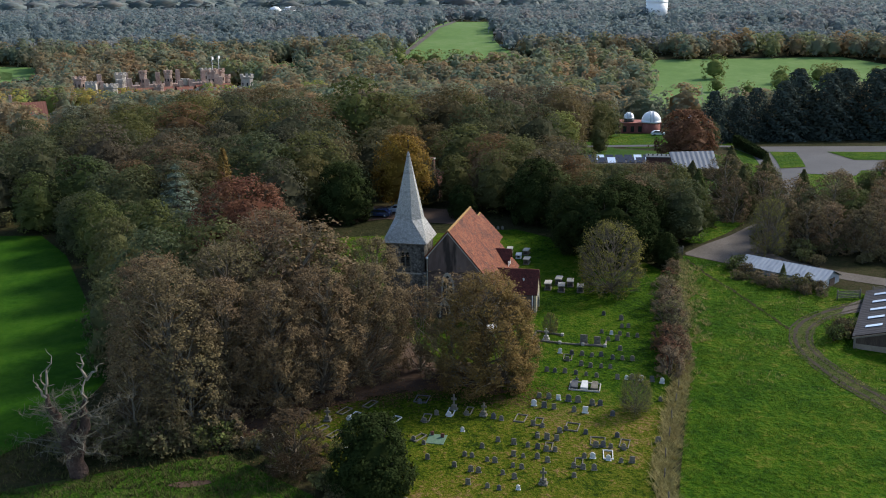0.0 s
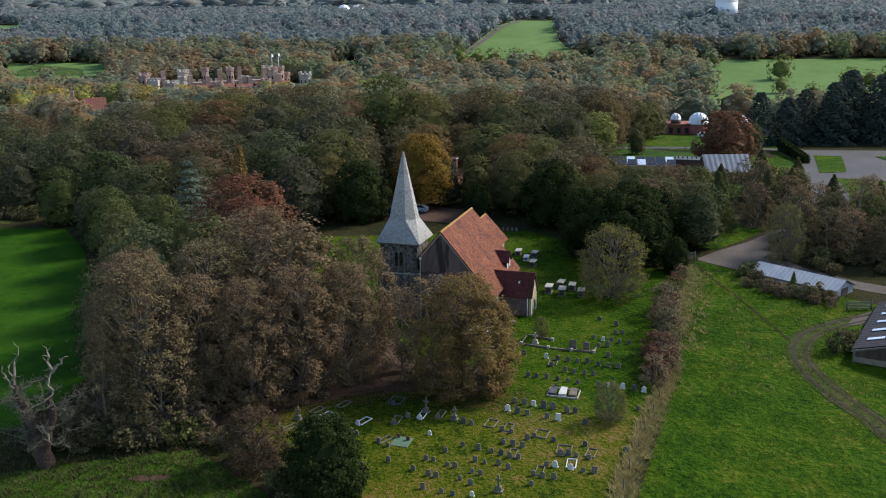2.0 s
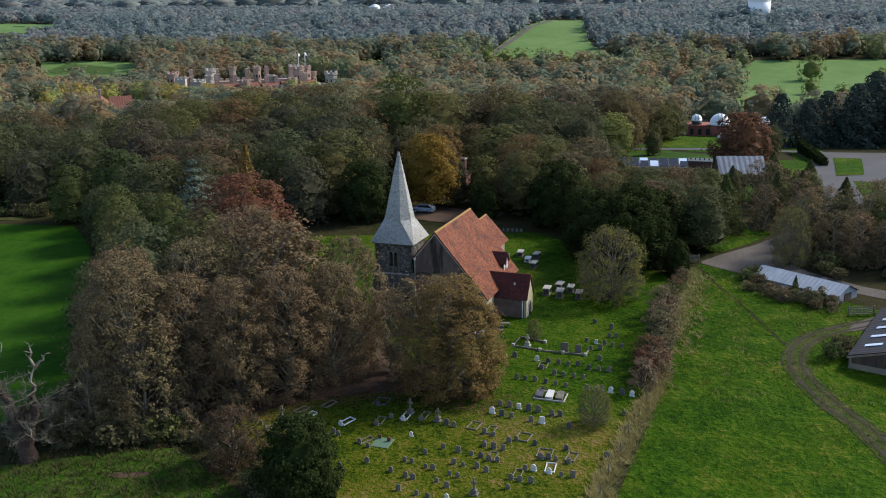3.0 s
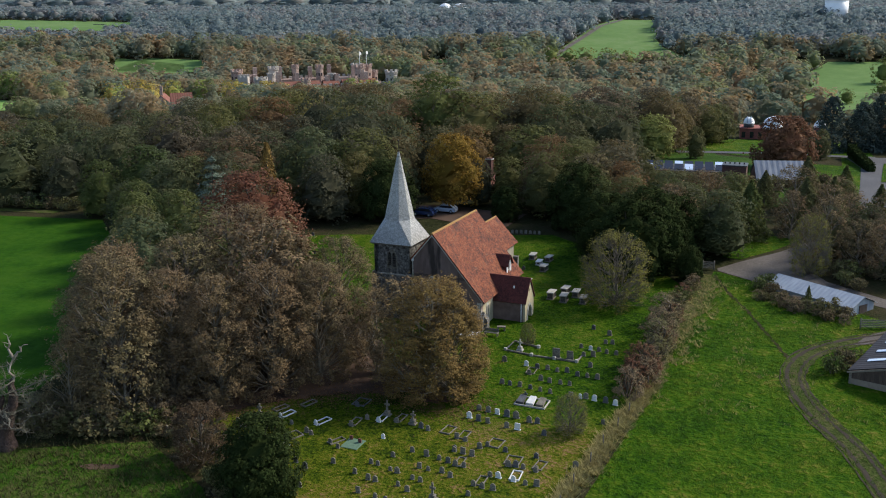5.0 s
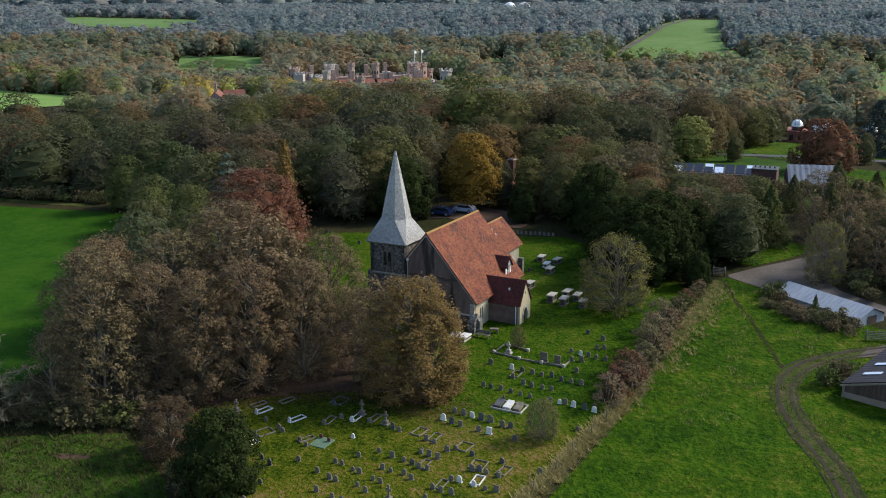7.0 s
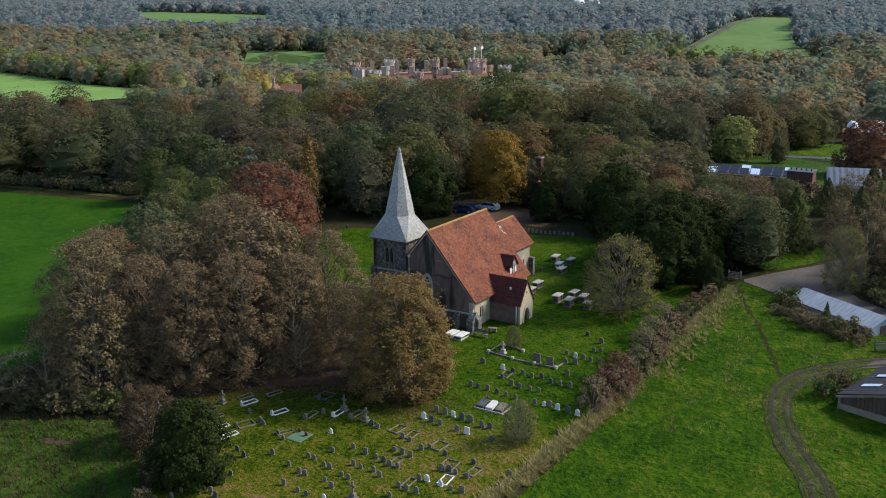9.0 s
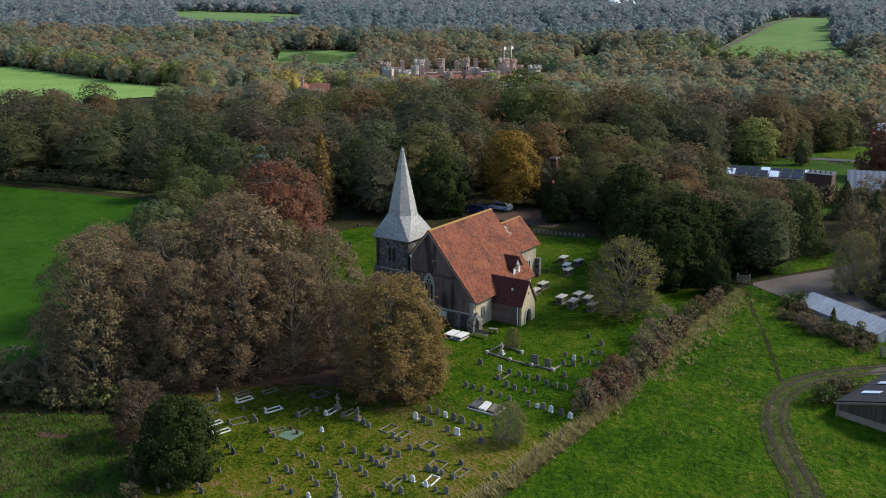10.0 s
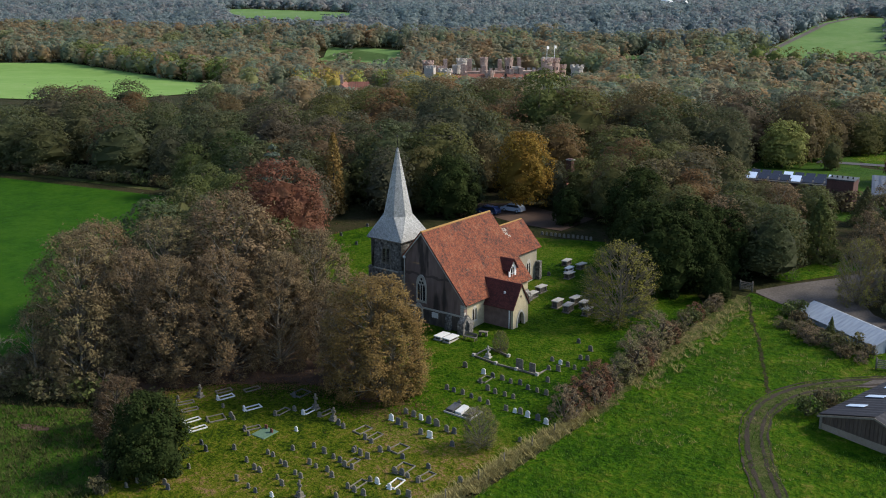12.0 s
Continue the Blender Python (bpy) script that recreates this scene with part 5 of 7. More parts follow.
while len(rough) < 5200:
    x, y = rnd.uniform(-45, -5), rnd.uniform(60, 89)
    if inside(x, y, STRIP_EDGE) or y > 80 and rnd.random() < 0.5 and x < -12:
        rough.append((x, y, rnd.uniform(0.5, 1.4)))
fallen = np.random.default_rng(41)
k = 9000
line = np.array(smooth_line([(-31, 87.5), (-20, 89), (-14, 94.5), (-8, 97.5), (0, 99), (7, 96.5), (10.5, 99)], 0.3))
at = line[fallen.integers(len(line), size=k)] + fallen.normal(0, 1, (k, 2)) * np.where(fallen.random(k) < 0.5, 1.1, 2.4)[:, None]
at = np.stack([at[:, 0], at[:, 1], [ground_z(y) + 0.09 for y in at[:, 1]]], 1)
lv, lf = leaf_tris(fallen, at, unit(fallen, k, 3.0), 0.085)
tagged(new("fallen_leaves", mesh("fallen_leaves", lv, lf, DROPPED)), "brown fallen leaves scattered on the grass", "leaves", kind="stuff")
tufts("rough_tussocks", rough, ROUGHBLADES, "dull rank grass in front of the grove", 0.38, 5, 0.9)
dryspots = []
while len(dryspots) < 420:
    x, y = rnd.uniform(28, 48), rnd.uniform(98, 142)
    if inside(x, y, PASTURE_EDGE) and noise.noise((x * 0.25, y * 0.25, 7)) > 0.12:
        dryspots.append((x, y, rnd.uniform(0.5, 1.0)))
tufts("straw_tussocks", dryspots, BLADES, "pale straw tussocks in the pasture", 0.32, 6, 0.9)
tufts("pasture_tussocks", spots, GREENBLADES, "green grass tussocks in the pasture", 0.3, 4, 0.8)

# ---------------------------------------------------------------- building helpers


def part(name, me, parent, label="", at=None):
    """Links a mesh as one part under a thing or a part."""
    ob = new(name, me)
    ob.parent = parent
    if at is not None:
        ob.matrix_basis = at
    if label:
        ob["label"] = label
    return ob


def root(name, m, label, category, group="", kind=""):
    ob = new(name)
    ob.empty_display_size = 0.5
    ob.matrix_basis = m
    return tagged(ob, label, category, group, kind)


def block(x0, x1, y0, y1, z0, z1, mat, bevel=0.0, name="block"):
    bm = bmesh.new()
    bmesh.ops.create_cube(bm, size=1, matrix=Matrix.Translation(((x0 + x1) / 2, (y0 + y1) / 2, (z0 + z1) / 2)) @ Matrix.Diagonal((x1 - x0, y1 - y0, z1 - z0, 1)))
    if bevel:
        bmesh.ops.bevel(bm, geom=bm.edges[:], offset=bevel, segments=1, affect="EDGES")
    return done(bm, mat, name)


def done(bm, mat, name="mesh", smooth=False):
    bmesh.ops.recalc_face_normals(bm, faces=bm.faces[:])
    me = bpy.data.meshes.new(name)
    bm.to_mesh(me)
    bm.free()
    me.materials.append(mat)
    if smooth:
        me.polygons.foreach_set("use_smooth", [True] * len(me.polygons))
    return me


def slab(outline, thick, mat, holes=(), name="slab"):
    """A flat plate in x-y with holes through it, thick along +z."""
    bm = bmesh.new()
    edges = []
    for loop in (outline, *holes):
        vs = [bm.verts.new((x, y, 0)) for x, y in loop]
        edges += [bm.edges.new((a, b)) for a, b in zip(vs, vs[1:] + vs[:1])]
    bmesh.ops.triangle_fill(bm, use_beauty=True, use_dissolve=False, edges=edges)
    faces = bm.faces[:]
    got = bmesh.ops.extrude_face_region(bm, geom=faces)
    bmesh.ops.translate(bm, verts=[g for g in got["geom"] if isinstance(g, bmesh.types.BMVert)], vec=(0, 0, thick))
    return done(bm, mat, name)


def arch(cx, base, w, h, k=6):
    """A pointed-arch outline."""
    pts = [(cx - w / 2, base), (cx + w / 2, base)]
    spring = base + h - w * 0.85
    for i in range(k + 1):
        a = i / k
        pts.append((cx + w / 2 * (1 - a ** 1.6), spring + w * 0.85 * math.sin(a * math.pi / 2)))
    for i in range(1, k + 1):
        a = 1 - i / k
        pts.append((cx - w / 2 * (1 - a ** 1.6), spring + w * 0.85 * math.sin(a * math.pi / 2)))
    return pts


def upright(x, y, z, heading):
    """A plate's own x runs along the heading (degrees), its y goes up, its z points to the right of the heading."""
    return pose(x, y, z, 90, 0, heading)


def lathe(profile, k, mat, name="lathe", smooth=True):
    v, f = [], []
    for r, z in profile:
        for i in range(k):
            w = 2 * math.pi * i / k
            v.append((r * math.cos(w), r * math.sin(w), z))
    for j in range(len(profile) - 1):
        for i in range(k):
            n = (i + 1) % k
            f.append((j * k + i, j * k + n, (j + 1) * k + n, (j + 1) * k + i))
    f.append(tuple(range(k))[::-1])
    f.append(tuple((len(profile) - 1) * k + i for i in range(k)))
    return mesh(name, v, f, mat, smooth)


def pitch(parent, name, length, x_ridge, z_ridge, x_eave, z_eave, y0, mat, thick=0.16, label="", y_cut=None):
    """One slope of a roof whose ridge runs along the parent's y: a plate with its own x along the ridge and y up the slope."""
    down = Vector((x_eave - x_ridge, 0, z_eave - z_ridge))
    w = down.length
    up = -down.normalized()
    along = Vector((0, 1, 0)) if x_eave > x_ridge else Vector((0, -1, 0))
    nrm = along.cross(up)
    start = Vector((x_eave, y0 if x_eave > x_ridge else y0 + length, z_eave))
    m = Matrix((along, up, nrm)).transposed().to_4x4()
    m.translation = start
    return part(name, slab([(0, 0), (length, 0), (length, w), (0, w)], thick, mat), parent, label, m)


# ---------------------------------------------------------------- the church: own x to the south, own y to the east
CHURCH = pose(0.32, 120.78, 0.4, 0, 0, -12.6)
church = root("church", CHURCH, "old parish church with flint tower, shingled spire and red tiled roofs", "church")
# nave
RZ, EZ = 11.6, 3.45          # ridge and eaves above the base
SL = (RZ - EZ) / 6.9
west = slab([(-2.9, -1.6), (6.5, -1.6), (6.5, RZ - 6.5 * SL - 0.1), (0, RZ - 0.15), (-2.9, RZ - 2.9 * SL - 0.1)], 0.6, STAINED, [arch(-0.1, 2.7, 1.5, 3.5)])
nave_wall = part("nave_wall", west, church, "grey-brown rendered west gable wall", upright(0, 0.6, 0, 0))
# big traceried window
trace = part("window", slab(arch(-0.5, 2.6, 1.62, 3.62), 0.12, STONE, [arch(-0.92, 2.85, 0.42, 2.1), arch(-0.5 + 0.0, 2.85, 0.3, 2.1), arch(-0.08, 2.85, 0.42, 2.1),
            [(-0.72 + 0.2 * math.cos(a), 5.15 + 0.2 * math.sin(a)) for a in np.linspace(0, 6.28, 9)[:-1]], [(-0.28 + 0.2 * math.cos(a), 5.15 + 0.2 * math.sin(a)) for a in np.linspace(0, 6.28, 9)[:-1]],
            [(-0.5 + 0.2 * math.cos(a), 5.62 + 0.2 * math.sin(a)) for a in np.linspace(0, 6.28, 9)[:-1]]]), church, "stone traceried west window", upright(0.4, 0.02, 0, 0))
part("pane", slab(arch(-0.5, 2.6, 1.5, 3.5), 0.03, WINDOW), trace, "dark leaded glass", Matrix.Translation((0, 0, -0.3)))
part("hood", slab(arch(-0.5, 0.2, 1.5, 2.3), 0.1, STONE, [arch(-0.5, 0.2, 1.0, 1.9)]), church, "pale stone surround of a blocked west doorway", upright(0, -0.06, 0, 0))
part("string_course", block(-2.9, 6.5, -0.12, 0.0, 1.85, 2.05, STONE), church, "weathered stone string course")
part("plinth", block(-2.9, 5.98, -0.09, -0.0, -1.6, 1.85, DAMP), church, "dark damp-stained lower wall")
part("plaque", block(1.6, 2.6, -0.14, -0.05, 1.0, 1.7, PALEGRAVE, 0.02), church, "white wall plaque")
part("nave_wall", slab([(0.6, -1.6), (14.4, -1.6), (14.4, EZ + 0.4), (0.6, EZ + 0.4)], 0.6, CREAM, [arch(2.2, 0.9, 0.95, 1.9), arch(11.6, 0.9, 0.95, 1.9)]), church, "cream limewashed south wall", upright(5.9, 0, 0, 90))
for yy in (2.2, 11.6):
    win = part("window", slab(arch(yy, 0.8, 1.15, 2.1), 0.1, STONE, [arch(yy - 0.25, 1.0, 0.38, 1.5), arch(yy + 0.25, 1.0, 0.38, 1.5)]), church, "small stone two-light window", upright(6.42, 0, 0, 90))
    part("pane", slab(arch(yy, 0.9, 0.9, 1.8), 0.03, WINDOW), win, "dark leaded glass", Matrix.Translation((0, 0, -0.25)))
part("nave_wall", slab([(-6.4, -1.6), (6.4, -1.6), (6.4, RZ - 6.5 * SL - 0.1), (0, RZ - 0.15), (-6.4, RZ - 6.4 * SL - 0.1)], 0.5, RENDER), church, "rendered east gable of the nave", upright(0, 14.4, 0, 0))
part("nave_wall", block(-6.4, -5.9, 4.8, 14.3, -1.6, EZ + 0.4, FLINT), church, "flint north wall")
for xx, yy, dx, dy in ((6.0, -0.75, 0.9, 0.9), (6.4, 0.0, 0.9, 0.8), (3.9, -0.5, 0.8, 0.55), (6.4, 13.6, 0.9, 0.8)):
    bm = bmesh.new()
    bmesh.ops.create_cube(bm, size=1, matrix=Matrix.Translation((xx + dx / 2, yy + dy / 2, 0.3)) @ Matrix.Diagonal((dx, dy, 3.8, 1)))
    for q in bm.verts:
        if q.co.z > 0.3 and (q.co.x > xx + dx * 0.5 if dx > 0.85 and yy >= 0 else q.co.y < yy + dy * 0.5):
            q.co.z -= 0.9
    part("buttress", done(bm, FLINT), church, "weathered flint buttress with stone quoins")
for k in range(9):
    part("quoin", block(5.95, 6.53 - 0.12 * (k % 2), -0.03, 0.35 + 0.15 * (k % 2), -0.6 + 0.45 * k, -0.2 + 0.45 * k, STONE, 0.02), church)
pitch(church, "nave_roof", 14.9, 0, RZ, 6.95, EZ - 0.05, -0.25, TILES, label="weathered red clay tile slope")
pitch(church, "nave_roof", 14.9, 0, RZ, -2.95, RZ - 2.95 * SL, -0.25, TILES, label="red clay tile slope beside the tower")
pitch(church, "nave_roof", 9.9, -2.9, RZ - 2.9 * SL, -6.9, EZ, 4.75, TILES, label="red clay tile north slope")
for k in range(33):
    part("ridge_tile", lathe([(0.17, 0), (0.17, 0.43)], 8, RIDGE, smooth=False), church, "", pose(0, -0.24 + k * 0.452, RZ + 0.08, -90, 0, 0))
part("verge", slab([(-2.9, RZ - 2.9 * SL - 0.02), (0, RZ - 0.02), (6.95, EZ - 0.06), (6.95, EZ - 0.2), (0, RZ - 0.2), (-2.9, RZ - 2.9 * SL - 0.2)], 0.06, STONE), church, "pale mortar verge", upright(0, -0.19, 0, 0))
part("gutter", block(6.62, 6.78, 0.0, 4.2, EZ + 0.05, EZ + 0.18, WHITEPAINT), church, "white painted gutter")
part("gutter", block(6.62, 6.78, 7.9, 14.4, EZ + 0.05, EZ + 0.18, WHITEPAINT), church, "white painted gutter")
part("drainpipe", lathe([(0.07, 1.2), (0.07, 7.9), (0.16, 7.95), (0.16, 8.25)], 8, WHITEPAINT), church, "white rainwater pipe", pose(-2.75, -0.12, 0))
# chancel
CR, CE = 9.05, 5.4
part("chancel_wall", slab([(14.4, -1.6), (22.3, -1.6), (22.3, CE + 0.1), (14.4, CE + 0.1)], 0.5, GREYLIME, [arch(16.2, 1.6, 1.0, 2.6), arch(20.2, 1.6, 1.0, 2.6)]), church, "grey limewashed chancel wall", upright(2.4, 0, 0, 90))
for yy in (16.2, 20.2):
    win = part("window", slab(arch(yy, 1.5, 1.2, 2.8), 0.1, STONE, [arch(yy - 0.27, 1.7, 0.4, 2.0), arch(yy + 0.27, 1.7, 0.4, 2.0)]), church, "stone two-light chancel window", upright(2.82, 0, 0, 90))
    part("pane", slab(arch(yy, 1.6, 0.95, 2.5), 0.03, WINDOW), win, "dark leaded glass", Matrix.Translation((0, 0, -0.25)))
part("chancel_wall", slab([(-2.9, -1.6), (2.9, -1.6), (2.9, CE), (-0.1, CR - 0.1), (-2.9, CE)], 0.5, GREYLIME), church, "grey limewashed east gable", upright(-0.1, 22.3, 0, 0))
part("chancel_wall", block(-3.0, -2.5, 14.45, 22.0, -1.6, CE, FLINT), church, "flint north wall of the chancel")
chancel_slope = pitch(church, "chancel_roof", 8.4, -0.1, CR, 3.25, CE + 0.05, 14.45, TILES, label="orange-red clay tile slope with a pale patched corner")
pitch(church, "chancel_roof", 8.4, -0.1, CR, -3.45, CE + 0.05, 14.45, TILES, label="red clay tile slope")
patch = random.Random(17)
for k in range(34):
    u, w, a = patch.betavariate(1.5, 2.2), patch.uniform(0.1, 0.32), patch.uniform(-0.3, 0.3)
    at = Matrix.Translation((2.3 + 1.5 * patch.betavariate(1.4, 2.0), 4.65 - 1.9 * u, 0.161 + 0.0006 * k)) @ pose(0, 0, 0, 0, 0, math.degrees(a))
    part("pale_tile_patch", slab([(0, 0), (w, 0.03), (w * 0.9, 0.14), (w * 0.4, 0.2), (0.02, 0.12)], 0.012, STONE), chancel_slope, "", at)
for k in range(18):
    part("ridge_tile", lathe([(0.15, 0), (0.15, 0.43)], 8, RIDGE, smooth=False), church, "", pose(-0.1, 14.5 + k * 0.458, CR + 0.07, -90, 0, 0))
for yy in (17.9, 22.0):
    part("buttress", block(2.9, 3.6, yy, yy + 0.65, -1.6, 3.6, FLINT, 0.03), church, "stone chancel buttress")
# porch, ridge to the south
porch = root("porch", Matrix.Translation((0, 6.0, 0)), "", "")
porch.parent = church
PR, PE = 5.4, 2.55
# The west side gets the darker render: its shade is put into the colour.
for s in (-1, 1):
    part("porch_wall", slab([(6.5, -1.6), (10.5, -1.6), (10.5, PE + 0.25), (6.5, PE + 0.25)], 0.35, CREAM if s > 0 else RENDER), porch, "rendered porch side wall", upright(0, s * 1.55 + (0.175), 0, 0))
front = slab([(-1.7, -1.6), (1.7, -1.6), (1.7, PE + 0.2), (0, PR - 0.1), (-1.7, PE + 0.2)], 0.35, CREAM, [arch(0, -0.2, 1.5, 2.2), [(0.18 * math.cos(a), 3.9 + 0.2 * math.sin(a)) for a in np.linspace(0, 6.28, 9)[:-1]]])
part("porch_front", front, porch, "cream limewashed porch gable with arched doorway", upright(10.45, 0, 0, 90))
part("door_surround", slab(arch(0, -0.25, 1.9, 2.5), 0.08, STONE, [arch(0, -0.2, 1.45, 2.15)]), porch, "stone door arch", upright(10.8, 0, 0, 90))
part("door", slab(arch(0, -0.2, 1.5, 2.2), 0.06, TIMBER), porch, "dark grey timber door", upright(10.2, 0, 0, 90))
for s in (-1, 1):
    down = Vector((0, s * 1.85, PE - 0.05 - PR))
    w = down.length
    upv = -down.normalized()
    along = Vector((1, 0, 0)) * (-s)
    nrm = along.cross(upv)
    m = Matrix((along, upv, nrm)).transposed().to_4x4()
    m.translation = Vector((5.2 if s < 0 else 10.95, s * 1.85, PE - 0.05))
    part("porch_roof", slab([(0, 0), (5.75, 0), (5.75, w), (0, w)], 0.12, DARKTILES), porch, "dark maroon tile slope", m)
part("porch_ridge", lathe([(0.13, 0), (0.13, 5.7)], 8, DARKTILES, smooth=False), porch, "", pose(5.25, 0, PR + 0.04, 0, 90, 0))
part("vent", block(8.9, 9.1, -1.0, -0.82, 4.2, 4.5, WHITEPAINT, 0.02), porch, "small white roof vent")
part("drainpipe", lathe([(0.06, -0.8), (0.06, 2.5)], 8, WHITEPAINT), porch, "white rainwater pipe", pose(10.3, -1.82, 0))
# dormer
dormer = root("dormer", Matrix.Translation((0, 11.1, 0)), "", "")
dormer.parent = church
part("dormer_wall", slab([(-0.85, 3.9), (0.85, 3.9), (0.85, 5.6), (0, 6.75), (-0.85, 5.6)], 0.2, WHITEPAINT, [[(-0.45, 4.3), (0.45, 4.3), (0.45, 5.5), (0, 6.0), (-0.45, 5.5)]]), dormer, "white painted dormer face", upright(6.0, 0, 0, 90))
part("pane", slab([(-0.45, 4.3), (0.45, 4.3), (0.45, 5.5), (0, 6.0), (-0.45, 5.5)], 0.03, WINDOW), dormer, "dormer window glass", upright(6.05, 0, 0, 90))
part("glazing_bar", block(6.19, 6.23, -0.03, 0.03, 4.3, 5.95, WHITEPAINT), dormer)
part("glazing_bar", block(6.19, 6.23, -0.45, 0.45, 4.9, 4.96, WHITEPAINT), dormer)
for s in (-1, 1):
    part("dormer_cheek", slab([(3.2, 5.6), (6.1, 3.9), (6.1, 5.7)], 0.12, DARKTILES), dormer, "tile-hung cheek", upright(0, s * 0.8 + 0.06, 0, 0))
    down = Vector((0, s * 1.05, -1.4))
    w = down.length
    upv = -down.normalized()
    along = Vector((1, 0, 0)) * (-s)
    m = Matrix((along, upv, along.cross(upv))).transposed().to_4x4()
    m.translation = Vector((3.2 if s < 0 else 6.45, s * 1.05, 5.4))
    part("dormer_roof", slab([(0, 0), (3.25, 0), (3.25, w), (0, w)], 0.1, DARKTILES), dormer, "dark tile dormer roof", m)
# tower with broached spire
TC = (-5.55, 2.15)
tower = root("tower", Matrix.Translation((TC[0], TC[1], 0)), "", "")
tower.parent = church
TH = 9.9
for ang in (0, 90, 180, 270):
    hole = [arch(0, 6.9, 1.3, 2.2)]
    part("tower_wall", slab([(-2.5, -1.6), (2.5, -1.6), (2.5, TH), (-2.5, TH)], 0.5, FLINT, hole), tower, "dark flint rubble tower wall", pose(0, 0, 0, 0, 0, ang) @ upright(0, -2.0, 0, 0))
    lou = part("belfry_opening", slab(arch(0, 6.75, 1.55, 2.5), 0.1, GRAVE, [arch(-0.32, 6.95, 0.5, 1.9), arch(0.32, 6.95, 0.5, 1.9)]), tower, "pale stone belfry arch", pose(0, 0, 0, 0, 0, ang) @ upright(0, -2.45, 0, 0))
    for k in range(6):
        part("louvre", block(-0.62, 0.62, 7.0 + 0.27 * k, 7.05 + 0.27 * k, -0.35, -0.1, TIMBER), lou)
for sx in (-1, 1):
    for sy in (-1, 1):
        part("corner_buttress", block(sx * 2.5 - 0.3, sx * 2.5 + 0.3, sy * 2.5 - 0.3, sy * 2.5 + 0.3, -1.6, 6.2, FLINT, 0.05), tower, "flint corner buttress")
part("string_course", block(-2.57, 2.57, -2.57, 2.57, 5.9, 6.08, STONE), tower, "stone string course")
part("tower_eave", block(-2.8, 2.8, -2.8, 2.8, TH - 0.05, TH + 0.1, TIMBER), tower, "timber spire base")
# spire: a square foot that flares into an octagon
SQ, OCT, Z0, Z1, Z2 = 2.9, 1.75, TH + 0.1, TH + 2.9, 21.35
v = [(sx * SQ, sy * SQ, Z0) for sx, sy in ((1, 1), (-1, 1), (-1, -1), (1, -1))]
o = OCT * math.tan(math.pi / 8)
ring = [(OCT, o), (o, OCT), (-o, OCT), (-OCT, o), (-OCT, -o), (-o, -OCT), (o, -OCT), (OCT, -o)]
v += [(x, y, Z1) for x, y in ring] + [(x * 0.035, y * 0.035, Z2) for x, y in ring]
tri = [(0, 4, 5), (1, 6, 7), (2, 8, 9), (3, 10, 11)]
quad = [(0, 5, 6, 1), (1, 7, 8, 2), (2, 9, 10, 3), (3, 11, 4, 0)]
shaft = [(4 + i, 4 + (i + 1) % 8, 12 + (i + 1) % 8, 12 + i) for i in range(8)]
spire = part("spire", mesh("spire", v, tri + quad, SHINGLE), tower, "silvery grey shingled broach spire")
for k, face in enumerate(tri + quad + shaft):
    pts = [Vector(v[i]) for i in face]
    low = (pts[0] + pts[1]) / 2 if len(face) == 4 and face in shaft else pts[0]
    nrm = (pts[1] - pts[0]).cross(pts[2] - pts[0]).normalized()
    mid = sum(pts, Vector()) / len(pts)
    if nrm.dot(Vector((mid.x, mid.y, 0.3))) < 0:
        nrm = -nrm
    along = Vector((0, 0, 1)).cross(nrm).normalized()
    upv = nrm.cross(along)
    m = Matrix((along, upv, nrm)).transposed().to_4x4()
    m.translation = low
    inv = m.inverted()
    flat = [inv @ q for q in pts]
    loc = [(q.x, q.y) for q in flat]
    area = sum(a[0] * b[1] - a[1] * b[0] for a, b in zip(loc, loc[1:] + loc[:1]))
    part("shingle_face", slab(loc if area > 0 else loc[::-1], 0.04, SHINGLE), spire, "", m)
part("weathervane", lathe([(0.035, Z2 - 0.1), (0.03, Z2 + 1.3), (0.1, Z2 + 1.35), (0.1, Z2 + 1.5), (0.02, Z2 + 1.55)], 6, IRON), tower, "iron finial")

# ---------------------------------------------------------------- graves
GT = -12.6


def rounded_stone(w, h, t, top):
    pts = [(-w / 2, -0.25), (w / 2, -0.25)]
    if top == "round":
        pts += [(w / 2 * math.cos(a), h - w * 0.36 + w * 0.36 * math.sin(a)) for a in np.linspace(0, math.pi, 9)]
    elif top == "shoulder":
        pts += [(w / 2, h * 0.8), (w * 0.36, h * 0.82)] + [(w * 0.34 * math.cos(a), h * 0.84 + h * 0.16 * math.sin(a)) for a in np.linspace(0.2, math.pi - 0.2, 7)] + [(-w * 0.36, h * 0.82), (-w / 2, h * 0.8)]
    elif top == "point":
        pts += [(w / 2, h * 0.78), (w * 0.25, h * 0.92), (0, h), (-w * 0.25, h * 0.92), (-w / 2, h * 0.78)]
    else:
        pts += [(w / 2, h * 0.93), (w * 0.42, h), (-w * 0.42, h), (-w / 2, h * 0.93)]
    return pts


def headstone(style, w, h, mat):
    ob = root("headstone", Matrix(), "", "gravestone")
    part("stone", slab(rounded_stone(w, h, 0.12, style), 0.13, mat), ob, "", upright(0, 0.065, 0, 0))
    part("plinth", block(-w / 2 - 0.08, w / 2 + 0.08, -0.16, 0.16, -0.3, 0.1, mat, 0.02), ob)
    return ob


